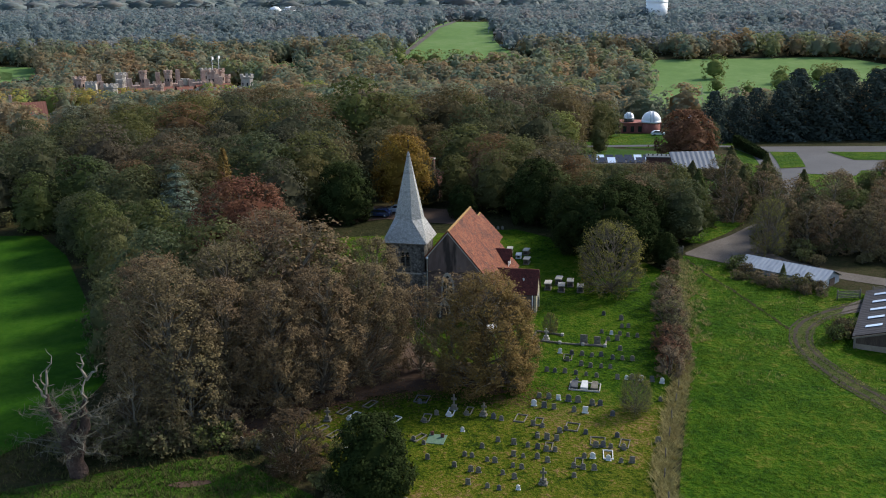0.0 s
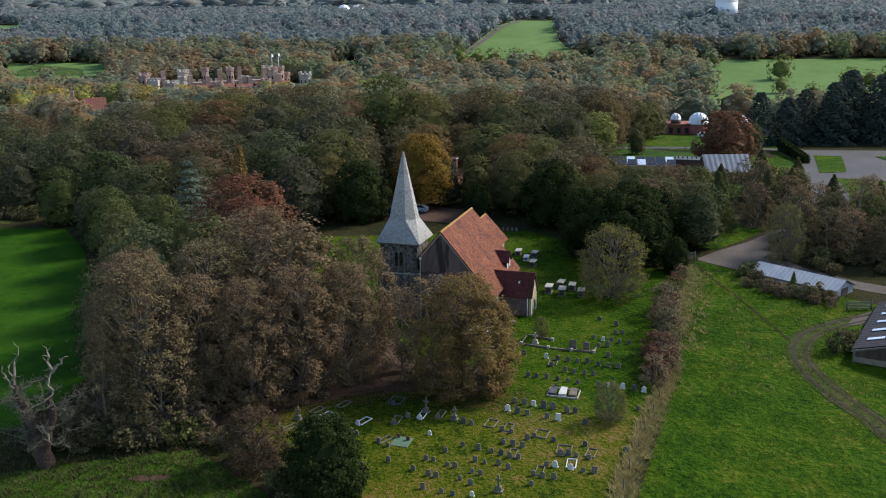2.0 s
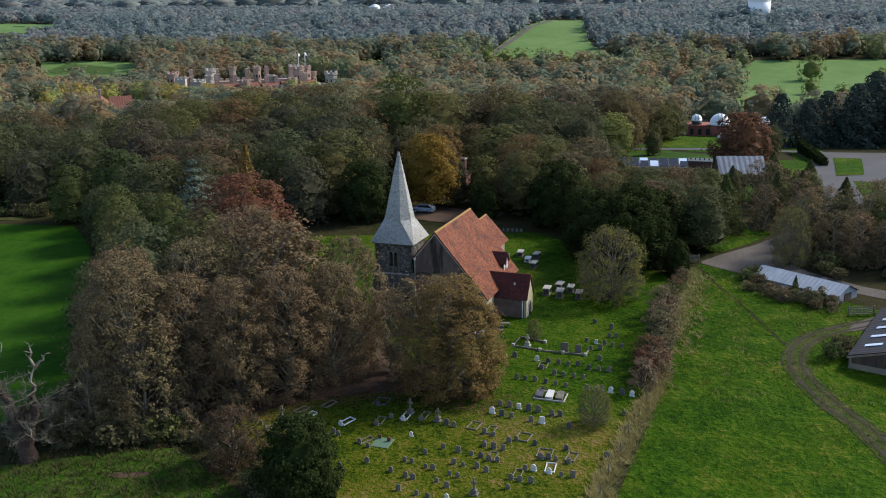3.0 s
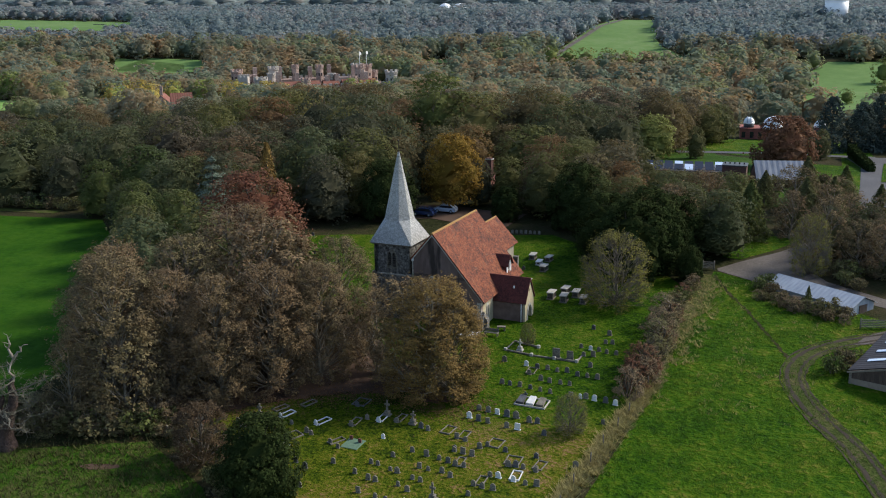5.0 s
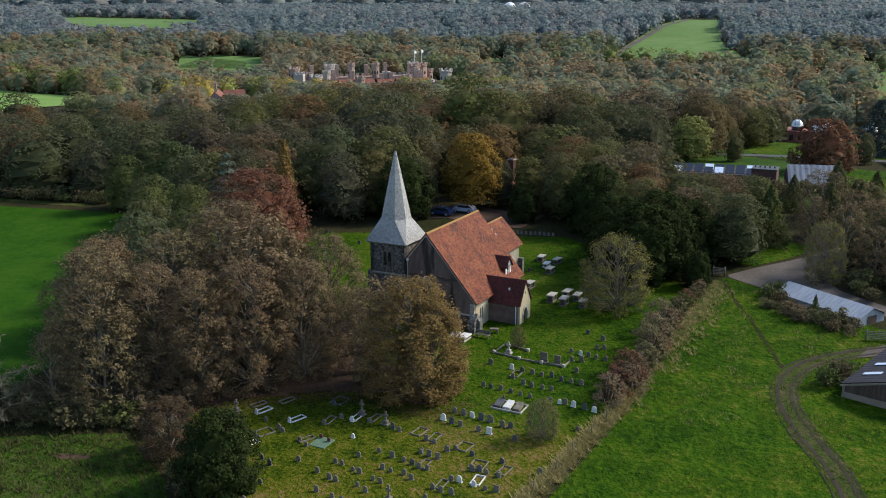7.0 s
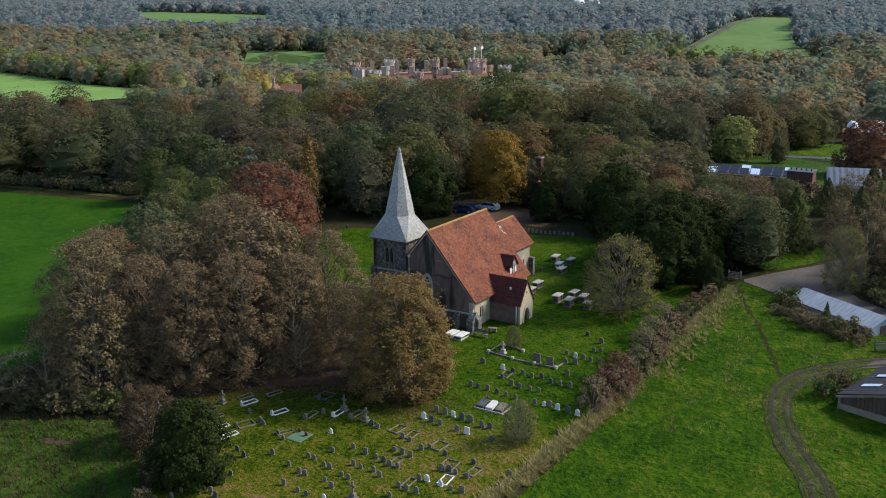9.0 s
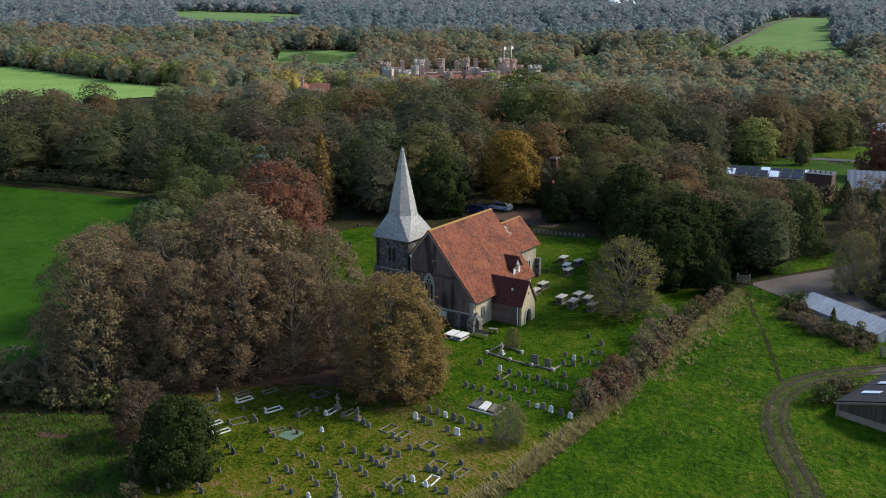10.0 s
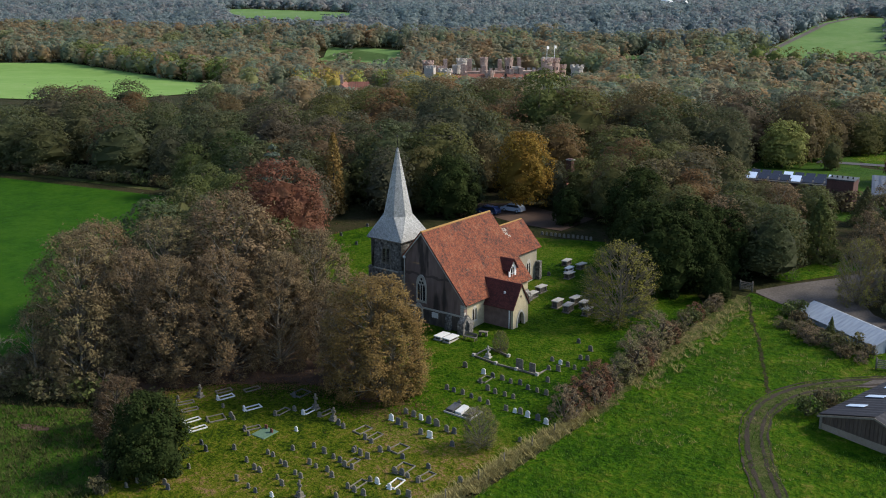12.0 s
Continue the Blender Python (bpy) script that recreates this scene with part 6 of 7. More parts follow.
def kerb_set(w, length, mat):
    ob = root("grave_kerb", Matrix(), "", "grave kerb")
    for s in (-1, 1):
        part("side_kerb", block(s * w / 2 - 0.045, s * w / 2 + 0.045, 0.12, length, -0.2, 0.12, mat, 0.02), ob)
    part("end_kerb", block(-w / 2 - 0.06, w / 2 + 0.06, length, length + 0.1, -0.2, 0.13, mat, 0.02), ob)
    part("end_kerb", block(-w / 2 - 0.06, w / 2 + 0.06, 0.0, 0.12, -0.2, 0.14, mat, 0.02), ob)
    return ob


def cross_stone(h, mat):
    ob = root("stone_cross", Matrix(), "", "gravestone")
    part("step", block(-0.5, 0.5, -0.4, 0.4, -0.3, 0.22, mat, 0.03), ob)
    part("pedestal", block(-0.34, 0.34, -0.27, 0.27, 0.22, 0.62, mat, 0.04), ob)
    c = h * 0.72
    part("cross", slab([(-0.14, 0.62), (0.14, 0.62), (0.1, c - 0.12), (0.34, c - 0.14), (0.34, c + 0.12), (0.1, c + 0.1), (0.11, h), (-0.11, h), (-0.1, c + 0.1), (-0.34, c + 0.12), (-0.34, c - 0.14), (-0.1, c - 0.12)], 0.16, mat), ob, "", upright(0, 0.08, 0, 0))
    return ob


def chest_tomb(w, length, h, mat, top):
    ob = root("chest_tomb", Matrix(), "", "tomb")
    part("base", block(-w / 2 - 0.08, w / 2 + 0.08, -0.08, length + 0.08, -0.3, 0.12, mat, 0.02), ob)
    # Panels painted dark for shade; the paler ledger stands for light from above.
    part("chest", block(-w / 2 + 0.14, w / 2 - 0.14, 0.18, length - 0.18, 0.12, h - 0.1, TOMBSHADE, 0.02), ob, "side panels darkened to stand for shade")
    for s in (-1, 1):
        for e in (0.14, length - 0.14):
            part("corner_pilaster", block(s * (w / 2 - 0.09) - 0.07, s * (w / 2 - 0.09) + 0.07, e - 0.08, e + 0.08, 0.12, h - 0.1, mat, 0.02), ob)
    part("ledger", block(-w / 2 - 0.08, w / 2 + 0.08, -0.06, length + 0.06, h - 0.1, h + 0.04, top, 0.03), ob)
    return ob


STONES, gr = {}, random.Random(9)
COLOURS = {"grey": (GRAVE, "weathered grey"), "white": (PALEGRAVE, "clean white marble"), "dark": (DARKGRAVE, "dark grey granite"), "red": (REDGRAVE, "dark red granite")}
SHAPES = {"round": "round-topped headstone", "shoulder": "shouldered headstone", "point": "pointed headstone", "flat": "square-topped headstone"}


def stand(x, y, style=None, tone=None, size=1.0, lean=None, turn=0.0):
    style = style or gr.choice(("round", "round", "shoulder", "flat", "point"))
    tone = tone or gr.choice(("grey", "grey", "grey", "grey", "dark"))
    tilt = gr.uniform(-5, 5) if lean is None else lean
    m = pose(x, y, ground_z(y), tilt, gr.uniform(-3, 3), GT + turn + gr.uniform(-7, 7)) @ Matrix.Diagonal((0.7 * size, 0.8, 0.72 * size, 1))
    if (style, tone) in STONES:
        keep = STONES[style, tone]
        s0 = keep.scale.copy()
        keep.scale = (1, 1, 1)
        ob = copy_thing(keep, m)
        keep.scale = s0
    else:
        ob = headstone(style, 0.72, 0.95, COLOURS[tone][0])
        ob.matrix_basis = m
        STONES[style, tone] = ob
    return tagged(ob, COLOURS[tone][1] + " " + SHAPES[style] + (" leaning in the grass" if abs(tilt) > 3 else " standing in the grass"), "gravestone", "headstones in the churchyard")


ROW_A = [(9.1, 95.4), (10.1, 94.9), (11.1, 94.6), (13.1, 93.9), (14.2, 93.6), (9.8, 97.3), (10.8, 97.0), (11.8, 96.7), (12.8, 96.3), (13.8, 96.1), (15.2, 95.4), (16.0, 95.3), (16.9, 92.9)]
ROW_C = [(11.3, 104.0), (12.2, 103.8), (13.3, 103.6), (14.5, 103.2), (15.6, 102.8), (16.7, 102.4), (18.9, 101.8), (19.9, 101.7), (20.5, 101.7), (21.4, 101.3), (22.6, 101.0), (23.6, 100.6), (22.5, 96.2)]
ROW_D = [(15.4, 105.5), (16.4, 105.1), (17.6, 104.9), (18.6, 104.7), (13.4, 109.2), (14.7, 108.7), (15.9, 108.5), (17.0, 108.1), (18.1, 108.1), (19.3, 107.3), (20.4, 107.1), (21.5, 106.8), (20.6, 109.9)]
ROW_F = [(10.8, 110.1), (19.3, 115.4), (20.4, 114.9), (21.4, 114.6), (22.3, 114.2), (19.7, 113.0), (20.8, 113.0), (23.4, 113.9), (22.5, 119.8), (22.1, 117.1), (22.9, 117.1)]
ROW_H = [(8.6, 90.9), (9.5, 90.5), (8.8, 88.3), (9.7, 88.0), (10.6, 87.7), (11.1, 89.3), (11.8, 89.8), (13.6, 89.0), (16.6, 88.3), (14.2, 86.3), (14.9, 86.3), (15.6, 86.1), (16.8, 85.7), (13.6, 84.1), (12.8, 84.2), (11.6, 82.4),
         (12.4, 82.1), (13.4, 81.9), (17.1, 83.2), (16.1, 83.3), (11.4, 80.7), (20.3, 87.0)]
ROW_W = [(-14.0, 91.0), (-8.4, 91.3), (-6.3, 89.8), (-5.7, 89.4), (-2.4, 92.0), (-1.1, 93.5), (4.7, 92.5), (5.5, 92.1), (1.5, 89.8), (-3.3, 88.0), (-2.3, 87.2), (-1.5, 89.0), (-0.5, 88.5), (-5.4, 83.9), (-4.2, 83.0), (-1.9, 84.3),
         (1.6, 84.8), (2.3, 84.6), (3.3, 86.4), (4.9, 87.6), (6.4, 87.0), (8.8, 88.5)]
ROW_X = [(0.6, 82.8), (2.1, 81.9), (2.8, 81.7), (3.7, 83.8), (4.4, 83.5), (6.2, 84.7), (7.1, 84.4), (8.4, 84.2), (9.3, 83.5), (7.7, 86.5), (8.6, 86.1), (9.4, 85.6), (10.2, 85.5), (6.0, 82.6), (6.8, 82.3), (5.0, 81.3), (6.0, 80.5),
         (1.8, 79.6), (3.5, 79.0), (4.5, 78.6), (6.2, 78.6), (-3.7, 76.5), (-2.9, 76.0), (-3.6, 79.7), (-6.5, 74.8), (-6.2, 75.8)]
WHITES = {(9.1, 95.4), (14.2, 93.6), (11.8, 96.7), (19.9, 101.7), (23.6, 100.6), (13.4, 109.2), (13.6, 84.1), (1.5, 89.8), (6.2, 78.6), (21.4, 101.3), (20.4, 114.9)}
REDS = {(-1.5, 89.0), (-0.5, 88.5)}
for rows, size in ((ROW_A, 1.1), (ROW_C, 0.9), (ROW_D, 0.95), (ROW_F, 0.95), (ROW_H, 0.9), (ROW_W, 0.85), (ROW_X, 0.85)):
    for q in rows:
        stand(*q, tone="white" if q in WHITES else "red" if q in REDS else None, size=size * gr.uniform(0.8, 1.15))
stand(16.6, 112.0, "flat", "grey", 1.75, 0)
stand(18.2, 111.8, "flat", "grey", 1.5, 0)
for i in range(12):
    stand(1.5 + 0.75 * i, 163.4 + 0.1 * math.sin(i), None, "grey", 0.85)
for x, y in ((-27.5, 157), (-28.8, 150.4), (-24, 147), (-20, 152), (9.3, 143.7), (20.5, 121.6), (-30, 143)):
    stand(x, y, "point", "dark", 0.9)
for x, y, k in ((-19.9, 87.2, 1.5), (-18.8, 87.2, 1.3), (-18.0, 86.4, 1.5), (-17.1, 86.0, 1.2)):
    stand(x, y, "point", "grey", k, 0)
CROSSES = [(-12.2, 92.4, 1.7), (0.7, 94.7, 2.0), (3.7, 93.2, 1.7), (8.5, 79.5, 1.9), (12.2, 113.5, 1.7), (-17.4, 88.6, 1.5), (-16.6, 88.0, 1.3)]
for x, y, h in CROSSES:
    ob = cross_stone(h, GRAVE if x < 12 else STONE)
    ob.matrix_basis = pose(x, y, ground_z(y), 0, gr.uniform(-3, 3), GT + gr.uniform(-6, 6)) @ Matrix.Diagonal((0.8, 0.8, 0.85, 1))
    tagged(ob, "weathered grey stone cross on a stepped pedestal", "gravestone", "stone crosses")
KERBS = [(-5.9, 91.6, "white", 0.9), (-13.2, 89.9, "grey", 0.8), (-11.7, 88.7, "grey", 0.8), (-9.9, 86.8, "white", 0.8), (-8.2, 85.6, "white", 0.8), (-8.0, 88.2, "grey", 1.6), (-10.0, 92.6, "white", 0.9), (-11.2, 93.8, "grey", 0.9),
         (-8.6, 95.3, "grey", 0.9), (-2.3, 91.9, "grey", 0.9), (0.2, 93.2, "white", 0.8), (2.0, 93.4, "grey", 0.8), (7.2, 91.6, "grey", 1.2), (9.0, 90.8, "grey", 0.9), (12.2, 89.6, "grey", 1.5), (15.0, 83.8, "white", 1.0),
         (14.4, 86.5, "grey", 1.6), (-2.9, 96.3, "dark", 1.6), (9.5, 85.5, "grey", 0.8), (12.0, 82.4, "grey", 0.8), (14.0, 107.0, "grey", 1.1), (16.8, 86.0, "grey", 1.0), (-3.4, 87.8, "grey", 0.8)]
for x, y, tone, w in KERBS:
    ob = kerb_set(w * 0.85, 1.65, COLOURS[tone][0])
    ob.matrix_basis = pose(x, y, ground_z(y) + 0.02, 2, 0, GT + gr.uniform(-6, 6) - (22 if x < -3 else 0))
    tagged(ob, COLOURS[tone][1] + " stone kerb round a grave", "grave kerb", "kerbed graves")
    if tone == "white" or gr.random() < 0.4:
        stand(x, y - 0.1, "shoulder" if tone == "white" else None, tone, 0.85, 0, -22 if x < -3 else 0)
chips = root("grave_bed", pose(-1.3, 87.2, ground_z(87.2), 2, 0, GT), "low bed of green glass chippings", "grave bed")
part("chipping_bed", block(-0.9, 0.9, 0, 2.0, -0.1, 0.08, GREENCHIP, 0.03), chips)
# kerbed family plot before the porch
plot = root("family_plot", Matrix(), "low stone kerbs round a family burial plot", "grave kerb")
for k, (a, b) in enumerate((((10.5, 113.3), (13.7, 112.1)), ((13.7, 112.1), (19.0, 111.0)), ((19.0, 111.0), (19.6, 113.4)), ((10.5, 113.3), (11.2, 116.2)), ((11.2, 116.2), (14.3, 114.6)))):
    d = math.hypot(b[0] - a[0], b[1] - a[1])
    part("kerb", block(0, d, -0.1, 0.1, -0.3, 0.18, GRAVE, 0.03), plot, "", pose(a[0], a[1], ground_z(a[1]), 0, 0, math.degrees(math.atan2(b[1] - a[1], b[0] - a[0]))))
for x, y in ((10.5, 113.3), (13.7, 112.1), (16.4, 111.5), (19.0, 111.0), (14.3, 114.6)):
    part("pier", block(-0.18, 0.18, -0.18, 0.18, -0.3, 0.36, STONE, 0.04), plot, "", pose(x, y, ground_z(y), 0, 0, GT))
# tombs
for x, y, w, l, h, tone in ((14.2, 131.4, 0.95, 1.9, 1.05, STONE), (16.0, 130.4, 0.95, 1.9, 1.05, STONE), (15.9, 133.6, 0.9, 1.9, 0.95, GRAVE), (18.6, 130.2, 0.9, 1.9, 0.95, STONE), (17.5, 132.6, 0.9, 1.9, 0.9, GRAVE), (10.3, 136.0, 0.95, 1.9, 0.95, STONE),
                            (10.0, 133.6, 0.9, 1.8, 0.8, STONE), (12.1, 143.0, 0.9, 1.9, 0.9, GRAVE), (11.2, 146.0, 0.8, 1.8, 0.6, PALEGRAVE), (10.0, 148.6, 0.9, 1.9, 0.8, STONE), (12.4, 147.8, 0.9, 1.8, 0.8, STONE)):
    ob = chest_tomb(w * 0.9, l * 0.9, h * 0.95, GRAVE if tone is STONE else tone, STONE if tone is not PALEGRAVE else PALEGRAVE)
    ob.matrix_basis = pose(x, y, ground_z(y), 0, 0, GT + gr.uniform(-5, 5))
    tagged(ob, "old stone chest tomb with shade-dark painted sides and a paler slab", "tomb", "chest tombs")
for x in (4.6, 5.9):
    ob = chest_tomb(0.95, 1.9, 0.5, STONE, PALEGRAVE)
    ob.matrix_basis = pose(x, 115.9 - 0.22 * (x - 5), ground_z(116), 0, 0, GT)
    tagged(ob, "low tomb with a broad white slab", "tomb", "slab tombs")
trio = root("tomb_group", pose(13.9, 99.8, ground_z(99.8), 2, 0, GT) @ Matrix.Diagonal((0.8, 0.8, 0.8, 1)), "kerbed plot with white slabs and a small dark cross", "tomb")
for k, (mt, dx) in enumerate(((DARKGRAVE, 0.0), (PALEGRAVE, 1.35), (GRAVE, 2.7))):
    part("ledger_slab", slab([(-0.5, 0), (0.5, 0), (0.4, 1.8), (-0.4, 1.8)], 0.35, mt), trio, "", pose(dx, -0.7, 0.1, 8, 0, 0))
for a in ((-0.7, 3.5, -1.1, -0.95), (-0.7, 3.5, 1.45, 1.6)):
    part("kerb", block(a[0], a[1], a[2], a[3], -0.2, 0.22, STONE, 0.03), trio)
for a in (-0.7, 3.35):
    part("kerb", block(a, a + 0.15, -0.95, 1.45, -0.2, 0.22, STONE, 0.03), trio)
part("cross", slab([(-0.07, 0), (0.07, 0), (0.07, 0.6), (0.28, 0.6), (0.28, 0.74), (0.07, 0.74), (0.07, 1.0), (-0.07, 1.0), (-0.07, 0.74), (-0.28, 0.74), (-0.28, 0.6), (-0.07, 0.6)], 0.12, DARKGRAVE), trio, "", upright(0.2, 1.2, 0.1, 0))
# bench and table by the porch
bench = root("bench", pose(8.2, 117.6, ground_z(117.6), 0, 0, GT), "weathered grey timber bench on the grass", "bench")
part("seat", block(-0.9, 0.9, -0.25, 0.25, 0.42, 0.48, TIMBER, 0.01), bench)
part("backrest", block(-0.9, 0.9, 0.25, 0.3, 0.55, 0.9, TIMBER, 0.01), bench)
for sx in (-0.8, 0.8):
    part("leg", block(sx - 0.05, sx + 0.05, -0.25, -0.15, -0.2, 0.44, TIMBER), bench)
    part("leg", block(sx - 0.05, sx + 0.05, 0.2, 0.3, -0.2, 0.9, TIMBER), bench)
table = root("table_tomb", pose(9.2, 119.4, ground_z(119.4), 0, 0, GT + 20), "small pale stone table beside the wall", "tomb")
part("top", block(-0.55, 0.55, -0.3, 0.3, 0.5, 0.6, GRAVE, 0.02), table)
for sx in (-0.5, 0.5):
    part("leg", block(sx * 0.8 - 0.1, sx * 0.8 + 0.1, -0.22, 0.22, -0.2, 0.5, GRAVE), table)

# ---------------------------------------------------------------- farm buildings


def corrugated(length, w, step, mat):
    """A ribbed roof sheet: x along the eaves, y up the slope."""
    v, f = [], []
    k = int(length / step)
    for i in range(k + 1):
        z = 0.05 * (i % 2)
        v += [(i * step, 0, z), (i * step, w, z), (i * step, 0, z - 0.08), (i * step, w, z - 0.08)]
    for i in range(k):
        a, b = 4 * i, 4 * i + 4
        f += [(a, b, b + 1, a + 1), (a + 2, a + 3, b + 3, b + 2), (a, a + 2, b + 2, b), (a + 1, b + 1, b + 3, a + 3)]
    return mesh("sheet", v, f, mat)


def gabled(name, m, w, length, eave, ridge, wall, roof, label, category, ribs=0.3, over=0.3):
    """A gabled building: own y along the ridge, own x across, base at the middle of the front gable."""
    ob = root(name, m, label, category)
    part("gable_wall", slab([(-w / 2, -1.5), (w / 2, -1.5), (w / 2, eave), (0, ridge - 0.08), (-w / 2, eave)], 0.2, wall), ob, "", upright(0, 0.2, 0, 0))
    part("gable_wall", slab([(-w / 2, -1.5), (w / 2, -1.5), (w / 2, eave), (0, ridge - 0.08), (-w / 2, eave)], 0.2, wall), ob, "", upright(0, length, 0, 0))
    for s in (-1, 1):
        part("side_wall", block(min(s * w / 2, s * (w / 2 - 0.2)), max(s * w / 2, s * (w / 2 - 0.2)), 0.2, length - 0.2, -1.5, eave, wall), ob)
        e = w / 2 + over
        ez = ridge - (ridge - eave) * e / (w / 2)
        down = Vector((s * e, 0, ez - ridge))
        upv = -down.normalized()
        along = Vector((0, s, 0))
        mm = Matrix((along, upv, along.cross(upv))).transposed().to_4x4()
        mm.translation = Vector((s * e, -over if s > 0 else length + over, ez + 0.06))
        part("roof_sheet", corrugated(length + 2 * over, down.length, ribs, roof), ob, "", mm)
    return ob


barn = gabled("long_barn", pose(54.2, 132.3, 0.4, 0, 0, 44), 4.6, 13.0, 1.6, 2.6, METALROOF, METALROOF, "long low barn with a pale corrugated metal roof", "barn", 0.32)
part("door", block(-0.8, 0.8, -0.08, 0.0, -0.6, 1.6, BOARDS), barn, "grey sliding barn door")
shed = gabled("timber_shed", pose(53.1, 107.5, -0.4, 0, 0, -27), 10.6, 20, 1.8, 3.35, BOARDS, DARKSHEET, "dark-roofed timber cattle shed with skylight strips", "shed", 0.4)
part("plinth_wall", block(-5.38, 5.38, -0.12, -0.02, -1.5, 0.95, BLOCKWALL), shed, "low concrete panel wall")
for k in range(26):
    x = -5.2 + 0.4 * k
    part("board", block(x, x + 0.36, -0.07, -0.01, 0.95, 1.75 + 1.45 * (1 - abs(x + 0.18) / 5.3), BOARDS), shed)
part("verge_board", slab([(-5.6, 1.72), (0, 3.4), (5.6, 1.72), (5.6, 1.52), (0, 3.2), (-5.6, 1.52)], 0.08, TIMBER), shed, "ochre verge board", upright(0, -0.3, 0, 0))
part("corner_post", block(-5.4, -5.15, -0.18, 0.05, -1.5, 1.75, TIMBER), shed)
for k in range(5):
    slope = (3.35 - 1.8) / 5.3
    upv = Vector((1, 0, slope)).normalized()
    along = Vector((0, -1, 0))
    mm = Matrix((along, upv, along.cross(upv))).transposed().to_4x4()
    mm.translation = Vector((-4.4, 3.4 + 3.6 * k, 3.35 - slope * 4.4 + 0.16))
    part("skylight", slab([(0, 0), (0.8, 0), (0.8, 1.9), (0, 1.9)], 0.04, SKYLIGHT), shed, "translucent skylight strip", mm)


def gate(m, w, label):
    ob = root("field_gate", m, label, "gate", "field gates")
    for sx in (0, w):
        part("post", lathe([(0.1, -0.3), (0.1, 1.35), (0.04, 1.4)], 8, TIMBER), ob, "", pose(sx, 0, 0))
    for k in range(5):
        part("rail", block(0.1, w - 0.1, -0.03, 0.03, 0.2 + 0.22 * k, 0.3 + 0.22 * k, TIMBER), ob)
    part("brace", slab([(0.15, 0.2), (0.3, 0.2), (w - 0.15, 1.15), (w - 0.3, 1.15)], 0.03, TIMBER), ob, "", upright(0, -0.035, 0, 0))
    return ob


gate(pose(35.2, 147.6, ground_z(147.6), 0, 0, -5), 1.6, "grey wooden gate at the head of the pasture")
gate(pose(52.8, 126.6, ground_z(126.6), 0, 0, 5), 3.2, "grey wooden field gate by the barn")
gate(pose(58.2, 128, ground_z(128), 0, 0, 20), 3.2, "grey wooden field gate by the yard")
fence = root("post_fence", Matrix(), "weathered post and wire fence along the churchyard bank", "fence")
for i, q in enumerate(smooth_line([(18.6, 72), (19.4, 80), (21.6, 88), (25, 99), (27, 106)], 3.0)):
    part("post", lathe([(0.06, -0.3), (0.06, 1.15), (0.02, 1.2)], 6, TIMBER), fence, "", pose(q[0], q[1], ground_z(q[1]), gr.uniform(-4, 4), gr.uniform(-4, 4), 0))


# ---------------------------------------------------------------- cars


def car(m, paint, label):
    ob = root("car", m, label, "car", "parked cars")
    mt = glassy("car_paint", paint, 0.25)
    side = [(-2.1, 0.3), (2.1, 0.3), (2.15, 0.75), (1.3, 0.95), (0.7, 1.45), (-1.3, 1.48), (-2.0, 1.0), (-2.15, 0.6)]
    bm = bmesh.new()
    me0 = slab(side, 1.7, mt)
    bm.from_mesh(me0)
    for q in bm.verts:
        if q.co.y > 1.2:
            q.co.z = 0.85 + (q.co.z - 0.85) * 0.74
    part("body", done(bm, mt), ob, "", upright(0, 0.85, 0, 0))
    part("windscreen", slab([(1.22, 0.98), (0.72, 1.4), (0.68, 1.4), (1.12, 0.98)], 1.5, WINDOW), ob, "", upright(0, 0.75, 0.02, 0))
    part("side_glass", slab([(-1.7, 1.0), (1.05, 1.0), (0.62, 1.38), (-1.25, 1.4)], 1.66, WINDOW), ob, "", upright(0, 0.83, 0, 0))
    for sx in (-1.3, 1.3):
        for sy in (-0.78, 0.78):
            wheel = part("wheel", lathe([(0.1, -0.1), (0.32, -0.1), (0.33, 0.1), (0.1, 0.1)], 14, IRON), ob, "", pose(sx, sy, 0.33, 90, 0, 0))
            part("rim", lathe([(0.02, -0.11), (0.19, -0.11), (0.19, 0.11), (0.02, 0.11)], 10, METALROOF), wheel)
    return ob


car(pose(-8.6, 176.6, ground_z(176.6) + 0.08, 0, 0, 170), (0.3, 0.34, 0.4), "silver-blue car parked behind the church")
car(pose(-12, 173.4, ground_z(173.4) + 0.08, 0, 0, 168), (0.02, 0.035, 0.09), "dark blue car parked behind the church")
car(pose(66, 302, ground_z(302) + 0.1, 0, 0, 0), (0.7, 0.72, 0.74), "white car parked by the observatory")


# ---------------------------------------------------------------- observatory and neighbours


def dome_on_drum(parent, x, y, z0, r, drum, mat_wall, ribs=6):
    part("drum", lathe([(r * 0.97, z0), (r * 0.97, z0 + drum)], 24, mat_wall), parent, "", pose(x, y, 0))
    prof = [(r * 1.02, z0 + drum), (r * 1.02, z0 + drum + 0.4)] + [(r * math.cos(a), z0 + drum + 0.4 + r * math.sin(a)) for a in np.linspace(0, math.pi / 2 - 0.03, 9)]
    d = part("dome", lathe(prof, 28, DOMEWHITE), parent, "white painted observatory dome", pose(x, y, 0))
    for s in (-0.5, 0.5):
        pts = [(s, -r * 1.03 * math.cos(a), z0 + drum + 0.4 + r * 1.03 * math.sin(a)) for a in np.linspace(0, math.pi * 0.6, 9)]
        vv, ff = [], []
        tube(pts, [0.1] * 9, 4, vv, ff)
        part("shutter_rail", mesh("rail", vv, ff, METALROOF), d)
    return d


